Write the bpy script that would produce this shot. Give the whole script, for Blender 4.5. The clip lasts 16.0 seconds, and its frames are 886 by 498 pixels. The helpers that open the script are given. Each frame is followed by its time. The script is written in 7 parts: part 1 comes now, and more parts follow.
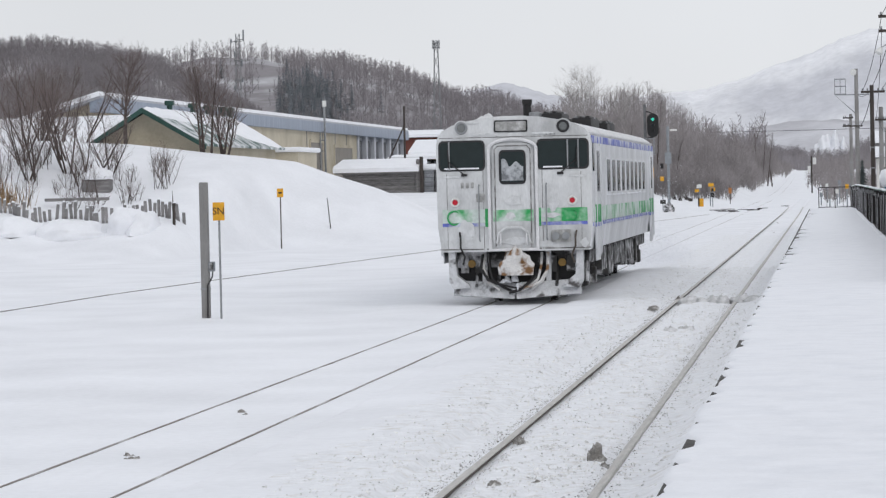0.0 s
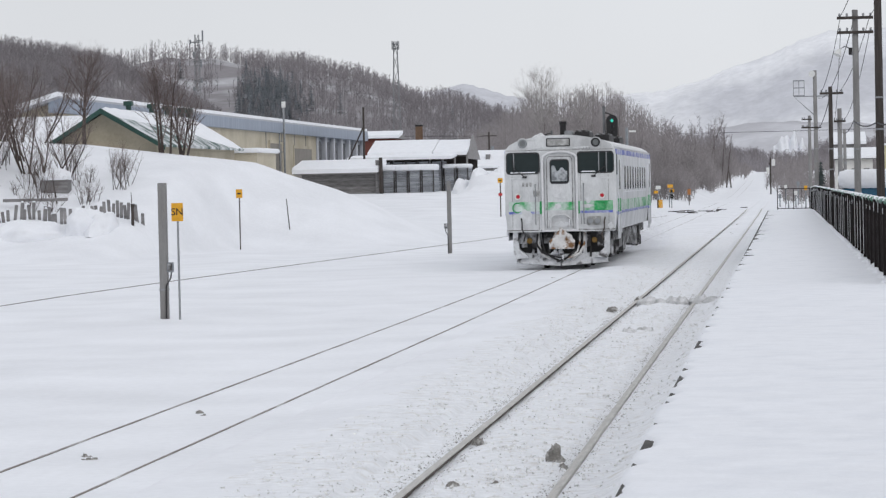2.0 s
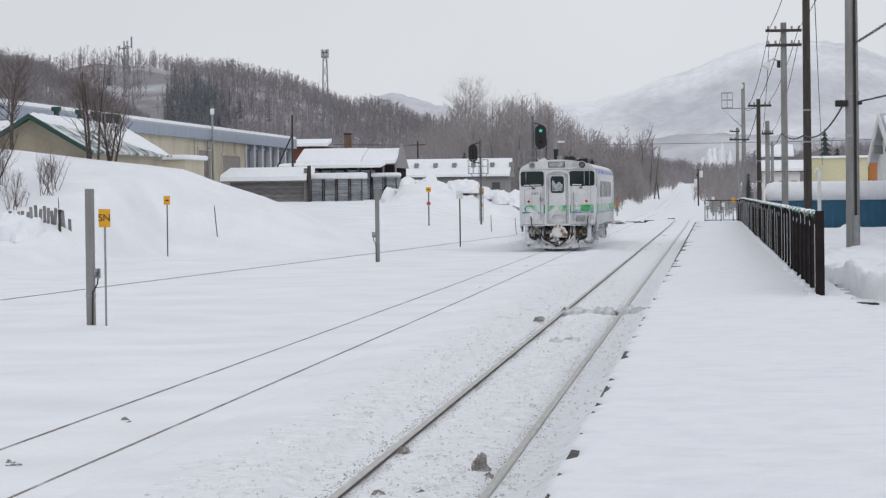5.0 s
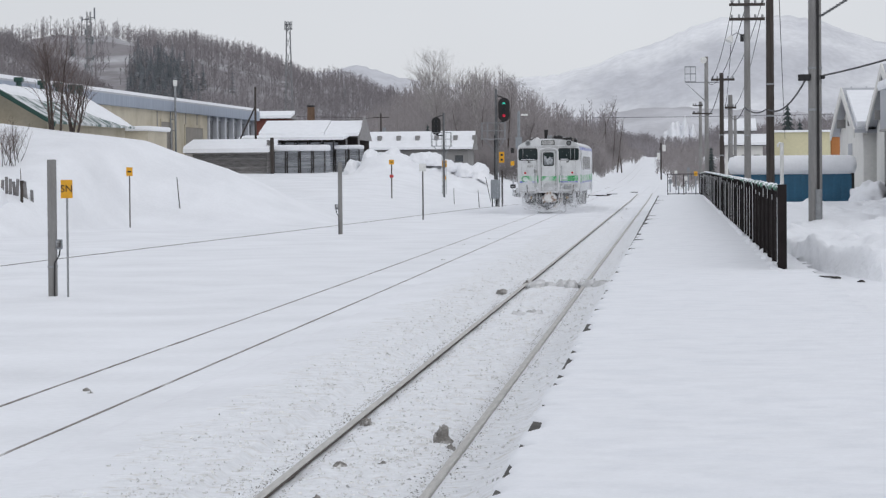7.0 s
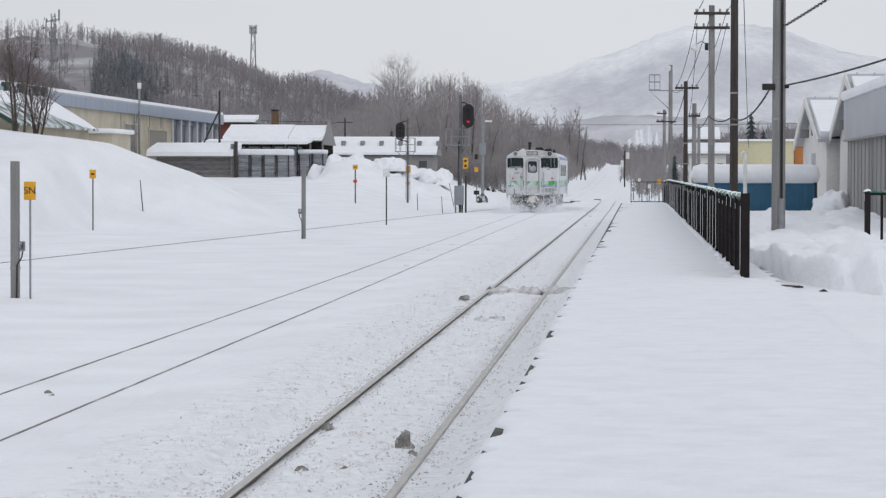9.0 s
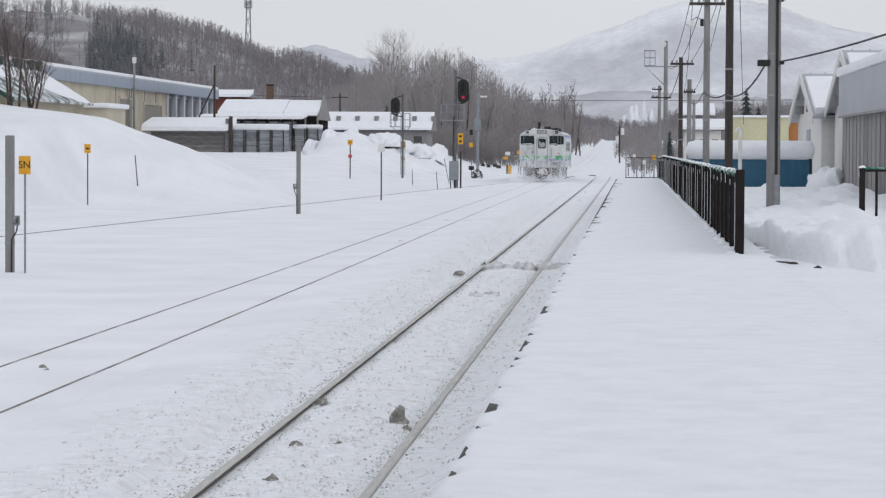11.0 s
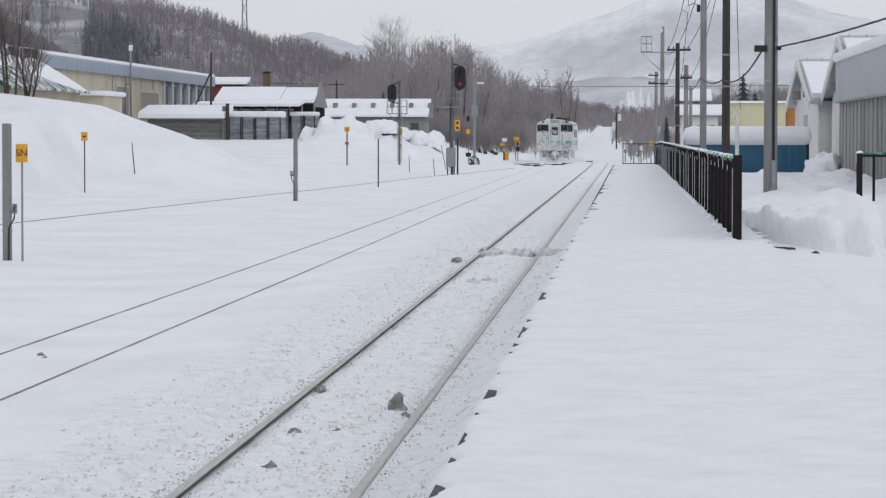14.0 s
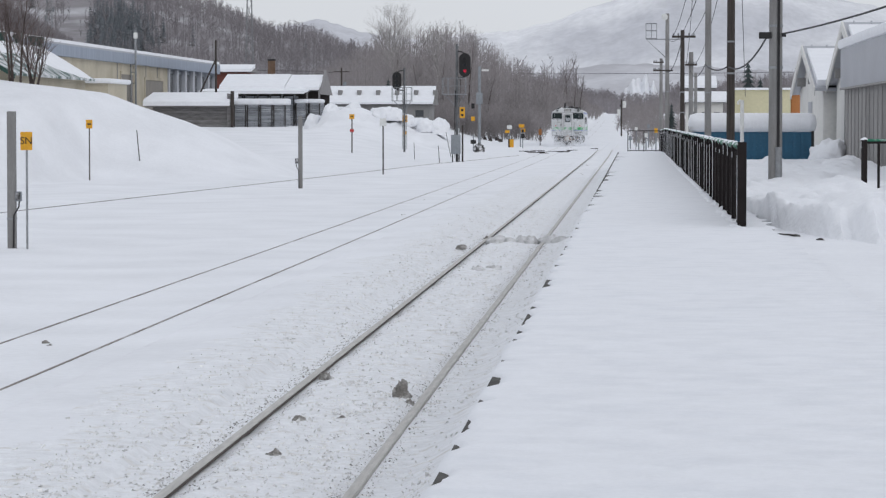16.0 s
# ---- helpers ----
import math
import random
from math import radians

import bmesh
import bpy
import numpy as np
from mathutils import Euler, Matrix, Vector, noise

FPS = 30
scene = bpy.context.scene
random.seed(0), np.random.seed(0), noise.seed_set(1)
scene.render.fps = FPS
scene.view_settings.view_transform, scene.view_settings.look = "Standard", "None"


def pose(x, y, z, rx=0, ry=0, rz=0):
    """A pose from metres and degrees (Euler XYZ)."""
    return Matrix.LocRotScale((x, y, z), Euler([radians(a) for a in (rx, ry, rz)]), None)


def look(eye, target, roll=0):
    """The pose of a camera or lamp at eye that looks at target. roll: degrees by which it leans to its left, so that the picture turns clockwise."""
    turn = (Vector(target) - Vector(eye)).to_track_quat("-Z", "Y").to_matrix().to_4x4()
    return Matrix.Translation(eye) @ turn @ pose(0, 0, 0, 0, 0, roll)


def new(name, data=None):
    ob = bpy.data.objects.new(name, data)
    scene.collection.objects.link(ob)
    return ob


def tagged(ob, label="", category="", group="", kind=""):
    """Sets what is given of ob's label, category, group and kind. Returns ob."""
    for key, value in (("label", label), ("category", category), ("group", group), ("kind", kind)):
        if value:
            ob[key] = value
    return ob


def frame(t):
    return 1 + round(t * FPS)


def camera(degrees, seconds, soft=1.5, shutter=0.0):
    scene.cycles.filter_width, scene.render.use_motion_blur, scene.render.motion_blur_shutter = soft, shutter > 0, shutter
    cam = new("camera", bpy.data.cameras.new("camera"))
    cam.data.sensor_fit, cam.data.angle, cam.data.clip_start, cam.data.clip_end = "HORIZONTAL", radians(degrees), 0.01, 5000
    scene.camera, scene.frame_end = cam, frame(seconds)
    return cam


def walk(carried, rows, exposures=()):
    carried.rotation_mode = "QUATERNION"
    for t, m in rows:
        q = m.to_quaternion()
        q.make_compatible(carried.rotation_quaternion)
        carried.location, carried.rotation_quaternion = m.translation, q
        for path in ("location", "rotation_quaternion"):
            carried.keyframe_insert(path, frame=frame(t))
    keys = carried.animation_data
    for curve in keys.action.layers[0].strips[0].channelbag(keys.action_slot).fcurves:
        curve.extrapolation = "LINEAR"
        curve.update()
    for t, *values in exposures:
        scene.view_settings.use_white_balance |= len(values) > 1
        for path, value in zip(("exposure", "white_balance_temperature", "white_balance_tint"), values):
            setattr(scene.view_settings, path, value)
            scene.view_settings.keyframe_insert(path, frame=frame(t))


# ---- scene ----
# World: y runs along the near track, x to the right of it, z = 0 at the rail heads.
cam = camera(17.2, 16.0, soft=1.3)
# seconds, eye, yaw to the left, pitch, roll
PATH = [
    (0, (0.004, -0.041, 2.316), 7.470, -1.222, -1.284),
    (0.5, (0.007, -0.043, 2.319), 7.419, -1.178, -1.278),
    (1, (0.009, -0.041, 2.321), 7.203, -1.235, -1.310),
    (1.5, (0.005, -0.037, 2.315), 6.901, -1.207, -1.267),
    (2, (0.006, -0.015, 2.312), 6.674, -1.218, -1.225),
    (2.5, (0.001, -0.008, 2.308), 6.411, -1.219, -1.071),
    (3, (0.007, -0.006, 2.313), 6.170, -1.214, -1.004),
    (3.5, (0.001, -0.001, 2.310), 5.912, -1.135, -0.928),
    (4, (0.007, -0.003, 2.311), 5.637, -1.053, -0.839),
    (6.5, (0.000, 0.027, 2.299), 4.773, -1.127, -0.516),
    (7, (0.004, 0.022, 2.299), 4.536, -1.605, -0.456),
    (7.5, (-0.001, 0.024, 2.307), 4.337, -1.516, -0.348),
    (8, (-0.003, 0.027, 2.301), 4.186, -1.412, -0.219),
    (8.5, (0.001, 0.015, 2.302), 3.980, -1.442, -0.069),
    (9, (-0.001, 0.006, 2.299), 3.809, -1.496, 0.114),
    (11.5, (-0.001, -0.006, 2.302), 3.704, -2.073, 0.263),
    (12, (-0.005, -0.004, 2.304), 3.705, -2.112, 0.244),
    (12.5, (0.001, -0.008, 2.302), 3.671, -2.068, 0.177),
    (13, (-0.002, -0.003, 2.300), 3.645, -2.089, 0.118),
    (13.5, (-0.001, 0.002, 2.303), 3.665, -2.173, 0.080),
    (14, (-0.008, 0.002, 2.299), 3.647, -2.237, 0.068),
    (14.5, (-0.001, 0.002, 2.303), 3.698, -2.341, 0.071),
    (15, (-0.002, -0.001, 2.303), 3.751, -2.379, 0.004),
    (15.5, (-0.002, 0.003, 2.299), 3.776, -2.425, -0.013),
    (16, (-0.000, 0.000, 2.300), 3.748, -2.487, -0.000),
]


def aim(eye, yaw, pitch, roll):
    a, b = radians(yaw), radians(pitch)
    ahead = Vector((-math.sin(a) * math.cos(b), math.cos(a) * math.cos(b), math.sin(b)))
    return look(Vector(eye), Vector(eye) + ahead * 50.0, roll)


# the clip's camera darkens and cools its picture slightly while it pans
walk(cam, [(t, aim(eye, yaw, pitch, roll)) for t, eye, yaw, pitch, roll in PATH],
     [(0.0, 0.02, 6500, 10), (3.5, -0.06, 6450, 10), (9.0, -0.10, 6400, 10), (16.0, -0.14, 6350, 10)])

# ---- light: a white overcast sky over snow ----
world = bpy.data.worlds.new("overcast")
scene.world = world
world.use_nodes = True
wn = world.node_tree
wn.nodes.clear()
sky = wn.nodes.new("ShaderNodeTexSky")
sky.sky_type, sky.sun_disc = "NISHITA", False
sky.sun_elevation, sky.sun_rotation = radians(32), radians(-150)
sky_bg = wn.nodes.new("ShaderNodeBackground")
sky_bg.inputs["Strength"].default_value = 0.07
wn.links.new(sky.outputs[0], sky_bg.inputs["Color"])
# the cloud layer: nearly even, a little brighter towards the zenith, with broad soft unevenness
tc = wn.nodes.new("ShaderNodeTexCoord")
sep = wn.nodes.new("ShaderNodeSeparateXYZ")
wn.links.new(tc.outputs["Generated"], sep.inputs[0])
ramp = wn.nodes.new("ShaderNodeValToRGB")
ramp.color_ramp.elements[0].position, ramp.color_ramp.elements[0].color = 0.0, (0.755, 0.772, 0.805, 1)
ramp.color_ramp.elements[1].position, ramp.color_ramp.elements[1].color = 0.5, (0.80, 0.825, 0.875, 1)
wn.links.new(sep.outputs["Z"], ramp.inputs[0])
cn = wn.nodes.new("ShaderNodeTexNoise")
cn.inputs["Scale"].default_value, cn.inputs["Detail"].default_value = 5.0, 4.0
wn.links.new(tc.outputs["Generated"], cn.inputs["Vector"])
cm = wn.nodes.new("ShaderNodeMapRange")
cm.inputs["From Min"].default_value, cm.inputs["From Max"].default_value = 0.3, 0.7
cm.inputs["To Min"].default_value, cm.inputs["To Max"].default_value = 0.96, 1.03
wn.links.new(cn.outputs[0], cm.inputs["Value"])
cloud = wn.nodes.new("ShaderNodeBackground")
wn.links.new(ramp.outputs[0], cloud.inputs["Color"])
wn.links.new(cm.outputs[0], cloud.inputs["Strength"])
mixw = wn.nodes.new("ShaderNodeMixShader")
mixw.inputs[0].default_value = 0.94
wn.links.new(sky_bg.outputs[0], mixw.inputs[1])
wn.links.new(cloud.outputs[0], mixw.inputs[2])
wout = wn.nodes.new("ShaderNodeOutputWorld")
wn.links.new(mixw.outputs[0], wout.inputs[0])

sun = new("sun", bpy.data.lights.new("sun", "SUN"))
sun.data.energy, sun.data.angle, sun.data.color = 0.5, radians(25), (1.0, 0.97, 0.93)
sun.matrix_world = look((30, -40, 35), (0, 0, 0))


# ---- materials ----
def surface(name, color, rough=0.7, metal=0.0, var=0.18, scale=6.0, fine=60.0, bump=0.15, second=None, second_at=0.58, second_soft=0.12,
            second_scale=3.0, stretch=(1, 1, 1), spec=0.4, per_object=0.0, per_island=0.0, bump_dist=0.02):
    """A painted, wooden, stony or snowy surface: a base colour that varies at two scales, a second colour in patches, and fine relief."""
    m = bpy.data.materials.new(name)
    m.use_nodes = True
    t = m.node_tree
    b = t.nodes["Principled BSDF"]
    b.inputs["Roughness"].default_value, b.inputs["Metallic"].default_value = rough, metal
    b.inputs["Specular IOR Level"].default_value = spec
    co = t.nodes.new("ShaderNodeTexCoord")
    mp = t.nodes.new("ShaderNodeMapping")
    mp.inputs["Scale"].default_value = stretch
    t.links.new(co.outputs["Object"], mp.inputs["Vector"])

    def noise_node(sc, detail=5.0):
        n = t.nodes.new("ShaderNodeTexNoise")
        n.inputs["Scale"].default_value, n.inputs["Detail"].default_value = sc, detail
        t.links.new(mp.outputs[0], n.inputs["Vector"])
        return n.outputs["Fac"]

    def ranged(value, a, c, lo, hi):
        n = t.nodes.new("ShaderNodeMapRange")
        for key, v in (("From Min", a), ("From Max", c), ("To Min", lo), ("To Max", hi)):
            n.inputs[key].default_value = v
        t.links.new(value, n.inputs["Value"])
        return n.outputs[0]

    def maths(op, a, c):
        n = t.nodes.new("ShaderNodeMath")
        n.operation = op
        for i, v in enumerate((a, c)):
            if isinstance(v, float):
                n.inputs[i].default_value = v
            else:
                t.links.new(v, n.inputs[i])
        return n.outputs[0]

    coarse, fines = noise_node(scale), noise_node(fine, 3.0)
    value = maths("MULTIPLY", ranged(coarse, 0.3, 0.7, 1 - var, 1 + var * 0.6), ranged(fines, 0.3, 0.7, 1 - var * 0.6, 1 + var * 0.4))
    if per_object:
        oi = t.nodes.new("ShaderNodeObjectInfo")
        value = maths("MULTIPLY", value, ranged(oi.outputs["Random"], 0.0, 1.0, 1 - per_object, 1 + per_object))
    if per_island:
        ge = t.nodes.new("ShaderNodeNewGeometry")
        value = maths("MULTIPLY", value, ranged(ge.outputs["Random Per Island"], 0.0, 1.0, 1 - per_island, 1 + per_island))
    hue = t.nodes.new("ShaderNodeRGB")
    hue.outputs[0].default_value = (*color, 1)
    base = hue.outputs[0]
    if second:
        mx = t.nodes.new("ShaderNodeMix")
        mx.data_type = "RGBA"
        t.links.new(ranged(noise_node(second_scale, 6.0), second_at - second_soft, second_at + second_soft, 0.0, 1.0), mx.inputs["Factor"])
        t.links.new(base, mx.inputs["A"])
        mx.inputs["B"].default_value = (*second, 1)
        base = mx.outputs["Result"]
    sc = t.nodes.new("ShaderNodeVectorMath")
    sc.operation = "SCALE"
    t.links.new(base, sc.inputs[0])
    t.links.new(value, sc.inputs["Scale"])
    t.links.new(sc.outputs[0], b.inputs["Base Color"])
    if bump:
        bp = t.nodes.new("ShaderNodeBump")
        bp.inputs["Strength"].default_value, bp.inputs["Distance"].default_value = bump, bump_dist
        t.links.new(maths("ADD", maths("MULTIPLY", coarse, 1.6), fines), bp.inputs["Height"])
        t.links.new(bp.outputs[0], b.inputs["Normal"])
    return m


def glowing(name, color, strength):
    m = surface(name, color, rough=0.3, var=0.05)
    b = m.node_tree.nodes["Principled BSDF"]
    b.inputs["Emission Color"].default_value = (*color, 1)
    b.inputs["Emission Strength"].default_value = strength
    return m


SNOW = surface("snow", (0.85, 0.86, 0.89), 0.75, var=0.05, scale=0.5, fine=9.0, bump=0.3, bump_dist=0.05, spec=0.2,
               second=(0.80, 0.81, 0.84), second_scale=0.35, second_at=0.55)
SNOW_TRACK = surface("trampled_snow", (0.84, 0.85, 0.875), 0.8, var=0.09, scale=7.0, fine=38.0, bump=0.55, bump_dist=0.022, spec=0.2,
                     second=(0.70, 0.68, 0.65), second_scale=6.5, second_at=0.66, second_soft=0.10)
SNOW_TRODDEN = surface("trodden_platform_snow", (0.825, 0.836, 0.868), 0.75, var=0.035, scale=5.0, fine=36.0, bump=0.32, bump_dist=0.02, spec=0.2,
                       second=(0.79, 0.803, 0.838), second_scale=2.6, second_at=0.57, second_soft=0.08)
SNOW_DIRTY = surface("dirty_snow", (0.30, 0.285, 0.265), 0.85, var=0.35, scale=14.0, fine=80.0, bump=0.7, spec=0.2,
                     second=(0.55, 0.54, 0.53), second_scale=14.0, second_at=0.60)
SNOW_GREY = surface("grey_ploughed_snow", (0.60, 0.60, 0.60), 0.8, var=0.2, scale=6.0, fine=40.0, bump=0.6, spec=0.2,
                    second=(0.74, 0.74, 0.75), second_scale=5.0, second_at=0.52)
SNOW_CRUMB = surface("icy_snow_crumbs", (0.80, 0.795, 0.785), 0.8, var=0.2, scale=6.0, fine=40.0, bump=0.3, spec=0.2, per_island=0.14)
SNOW_CLEAN = surface("heaped_snow", (0.86, 0.87, 0.90), 0.75, var=0.04, scale=2.0, fine=16.0, bump=0.35, bump_dist=0.05, spec=0.2)
SNOW_HILL = surface("brushy_hillside_snow", (0.62, 0.625, 0.65), 0.85, var=0.15, scale=0.02, fine=0.3, bump=0.0, spec=0.1,
                    second=(0.27, 0.255, 0.265), second_scale=0.022, second_at=0.36, second_soft=0.16)
BRUSH_FLOOR = surface("brushwood_under_trees", (0.25, 0.232, 0.236), 0.9, var=0.2, scale=0.03, fine=0.4, bump=0.0, spec=0.1, second=(0.44, 0.43, 0.44), second_scale=0.03, second_at=0.56)
# distance haze is put into the colour: snow and woods paler than up close
MOUNTAIN = surface("hazed_mountainside", (0.85, 0.855, 0.875), 0.9, var=0.08, scale=0.03, fine=0.12, bump=0.0, spec=0.05,
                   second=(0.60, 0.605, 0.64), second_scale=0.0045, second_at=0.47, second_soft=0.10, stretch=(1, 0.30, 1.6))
FOOTHILL = surface("hazed_foothill", (0.60, 0.60, 0.63), 0.9, var=0.12, scale=0.02, fine=0.15, bump=0.0, spec=0.05, second=(0.47, 0.465, 0.49), second_scale=0.006, second_at=0.5, second_soft=0.12)
RAIL = surface("worn_rail_steel", (0.50, 0.483, 0.455), 0.5, 0.1, var=0.2, scale=9.0, fine=80.0, stretch=(4, 0.3, 4))
RAIL_DIM = surface("dull_rail_steel", (0.23, 0.20, 0.18), 0.55, 0.2, var=0.3, scale=6.0, fine=50.0, stretch=(4, 0.5, 4), second=(0.7, 0.7, 0.71), second_scale=1.6, second_at=0.60)
RUST = surface("rusty_rail_side", (0.10, 0.082, 0.070), 0.8, 0.1, var=0.35, scale=8.0, fine=70.0)
CONCRETE = surface("weathered_concrete", (0.30, 0.29, 0.28), 0.85, var=0.25, scale=2.0, fine=40.0, second=(0.20, 0.19, 0.18), second_scale=1.4)
DARK_EDGE = surface("platform_edge_stone", (0.085, 0.08, 0.075), 0.9, var=0.35, scale=4.0, fine=40.0)
POLE_GREY = surface("grey_concrete_pole", (0.27, 0.265, 0.26), 0.8, var=0.2, scale=1.5, fine=30.0, stretch=(3, 3, 0.4),
                    second=(0.18, 0.17, 0.165), second_scale=1.2)
POLE_WOOD = surface("creosoted_pole", (0.062, 0.052, 0.047), 0.85, var=0.35, scale=4.0, fine=50.0, stretch=(5, 5, 0.3))
STEEL = surface("galvanised_steel", (0.30, 0.31, 0.32), 0.5, 0.5, var=0.2, scale=6.0, fine=60.0)
GREY_PAINT = surface("grey_painted_metal", (0.26, 0.28, 0.30), 0.55, 0.2, var=0.15)
DARK_METAL = surface("dark_equipment_metal", (0.055, 0.053, 0.052), 0.6, 0.3, var=0.35, scale=5.0, fine=50.0,
                     second=(0.66, 0.66, 0.68), second_scale=3.2, second_at=0.56, second_soft=0.06)
UNDER_SNOW = surface("snow_caked_steel", (0.64, 0.65, 0.67), 0.75, var=0.2, scale=6.0, fine=40.0, bump=0.6, second=(0.085, 0.08, 0.08), second_scale=4.2,
                     second_at=0.60, second_soft=0.06)
BLACK = surface("black_paint", (0.018, 0.017, 0.018), 0.55, var=0.25)
FENCE_BROWN = surface("dark_brown_fence_paint", (0.017, 0.013, 0.013), 0.75, spec=0.2, var=0.3, scale=5.0, fine=60.0, per_object=0.25)
NET_GREEN = surface("green_netting", (0.035, 0.20, 0.12), 0.8, var=0.4, scale=8.0, fine=60.0, second=(0.8, 0.8, 0.82), second_scale=4.0, second_at=0.62)
YELLOW = surface("yellow_sign_paint", (0.72, 0.36, 0.02), 0.5, var=0.12, scale=9.0, fine=70.0)
WHITE_PAINT = surface("white_sign_paint", (0.72, 0.72, 0.70), 0.5, var=0.12)
RED_PAINT = surface("red_paint", (0.50, 0.05, 0.05), 0.5, var=0.2)
TIMBER = surface("grey_weathered_timber", (0.30, 0.29, 0.29), 0.9, var=0.3, scale=3.0, fine=40.0, stretch=(0.6, 4, 4), per_object=0.2, per_island=0.2)
TIMBER_DARK = surface("dark_timber", (0.055, 0.048, 0.045), 0.9, var=0.3, scale=3.0, fine=30.0, per_object=0.2)
STACK_GREY = surface("blue_grey_weathered_boards", (0.33, 0.345, 0.37), 0.9, var=0.3, scale=3.0, fine=30.0, stretch=(0.6, 4, 4), per_object=0.25)
BEIGE = surface("beige_rendered_wall", (0.52, 0.47, 0.37), 0.85, var=0.12, scale=0.4, fine=8.0, second=(0.40, 0.35, 0.26), second_scale=0.3)
GREEN_TRIM = surface("dark_green_metal_trim", (0.030, 0.080, 0.066), 0.55, 0.1, var=0.25, scale=1.5, fine=9.0)
BLUE_FASCIA = surface("blue_grey_metal_fascia", (0.30, 0.34, 0.41), 0.6, 0.1, var=0.12, scale=0.5, fine=5.0, stretch=(1, 3, 0.3))
GREEN_ROOF = surface("green_metal_roof", (0.035, 0.095, 0.080), 0.55, 0.1, var=0.25, scale=0.8, fine=9.0, second=(0.72, 0.73, 0.75),
                     second_scale=1.1, second_at=0.50, second_soft=0.08)
WALL_WHITE = surface("pale_grey_rendered_wall", (0.76, 0.75, 0.72), 0.85, var=0.1, scale=0.5, fine=8.0, second=(0.58, 0.57, 0.55), second_scale=0.5)
HALL_GLASS = surface("dusty_hall_glass", (0.07, 0.075, 0.08), 0.25, var=0.2, bump=0.0)
WALL_SHUTTER = surface("weathered_grey_brown_boards", (0.27, 0.25, 0.225), 0.9, var=0.15, scale=0.5, fine=6.0, stretch=(1, 1, 0.4))
WALL_GREY = surface("grey_rendered_wall", (0.25, 0.245, 0.24), 0.85, var=0.15, scale=0.5, fine=8.0)
METAL_PALE = surface("pale_grey_metal_fascia", (0.42, 0.43, 0.465), 0.55, 0.1, var=0.08, scale=0.4, fine=6.0)
BOARD_GREY = surface("grey_brown_sheet_wall", (0.29, 0.28, 0.272), 0.8, var=0.22, scale=1.0, fine=12.0, stretch=(2, 2, 0.3), per_object=0.15)
BLUE_PAINT = surface("blue_container_paint", (0.035, 0.125, 0.21), 0.55, 0.1, var=0.15, scale=1.0, fine=14.0)
CREAM = surface("cream_wall", (0.58, 0.54, 0.36), 0.85, var=0.1, scale=0.4, fine=6.0)
ORANGE_WALL = surface("orange_brick_wall", (0.45, 0.19, 0.07), 0.85, var=0.15, scale=0.6, fine=8.0)
RED_WALL = surface("dark_red_wall", (0.13, 0.045, 0.035), 0.85, var=0.2, scale=0.6, fine=8.0)
BRICK_BROWN = surface("sooty_chimney", (0.16, 0.10, 0.065), 0.9, var=0.3, scale=1.0, fine=9.0)
DARK_OPEN = surface("dark_opening", (0.03, 0.03, 0.033), 0.4, var=0.2)
BARK = surface("dark_bark", (0.085, 0.068, 0.06), 0.95, var=0.3, scale=3.0, fine=30.0, bump=0.0, per_island=0.25)
TWIG = surface("bare_twigs", (0.165, 0.132, 0.125), 0.95, var=0.2, scale=0.5, fine=5.0, bump=0.0, per_island=0.35)
BIRCH = surface("pale_birch_bark", (0.36, 0.34, 0.33), 0.9, var=0.3, scale=2.0, fine=12.0, bump=0.0, per_island=0.2)
# paler than the bark itself: haze in the air is painted into both colours
WOODS = surface("hazed_woods", (0.285, 0.266, 0.278), 0.95, var=0.2, scale=0.01, fine=0.2, bump=0.0, per_island=0.16)
WOODS_NEAR = surface("hazed_thicket", (0.285, 0.262, 0.262), 0.95, var=0.22, scale=0.05, fine=0.6, bump=0.0, per_island=0.2)
CONIFER = surface("dark_conifer_needles", (0.055, 0.070, 0.070), 0.95, var=0.25, scale=0.4, fine=4.0, bump=0.0, per_island=0.3)
CONIFER_FAR = surface("snow_dusted_conifers", (0.150, 0.165, 0.180), 0.95, var=0.2, scale=0.1, fine=1.0, bump=0.0, per_island=0.18, second=(0.34, 0.35, 0.37), second_scale=0.2, second_at=0.66, second_soft=0.06)
DRY_GRASS = surface("dry_reeds", (0.33, 0.22, 0.12), 0.95, var=0.25, per_island=0.3, bump=0.0)
CABLE = surface("black_cable", (0.03, 0.03, 0.032), 0.7, var=0.1, bump=0.0)


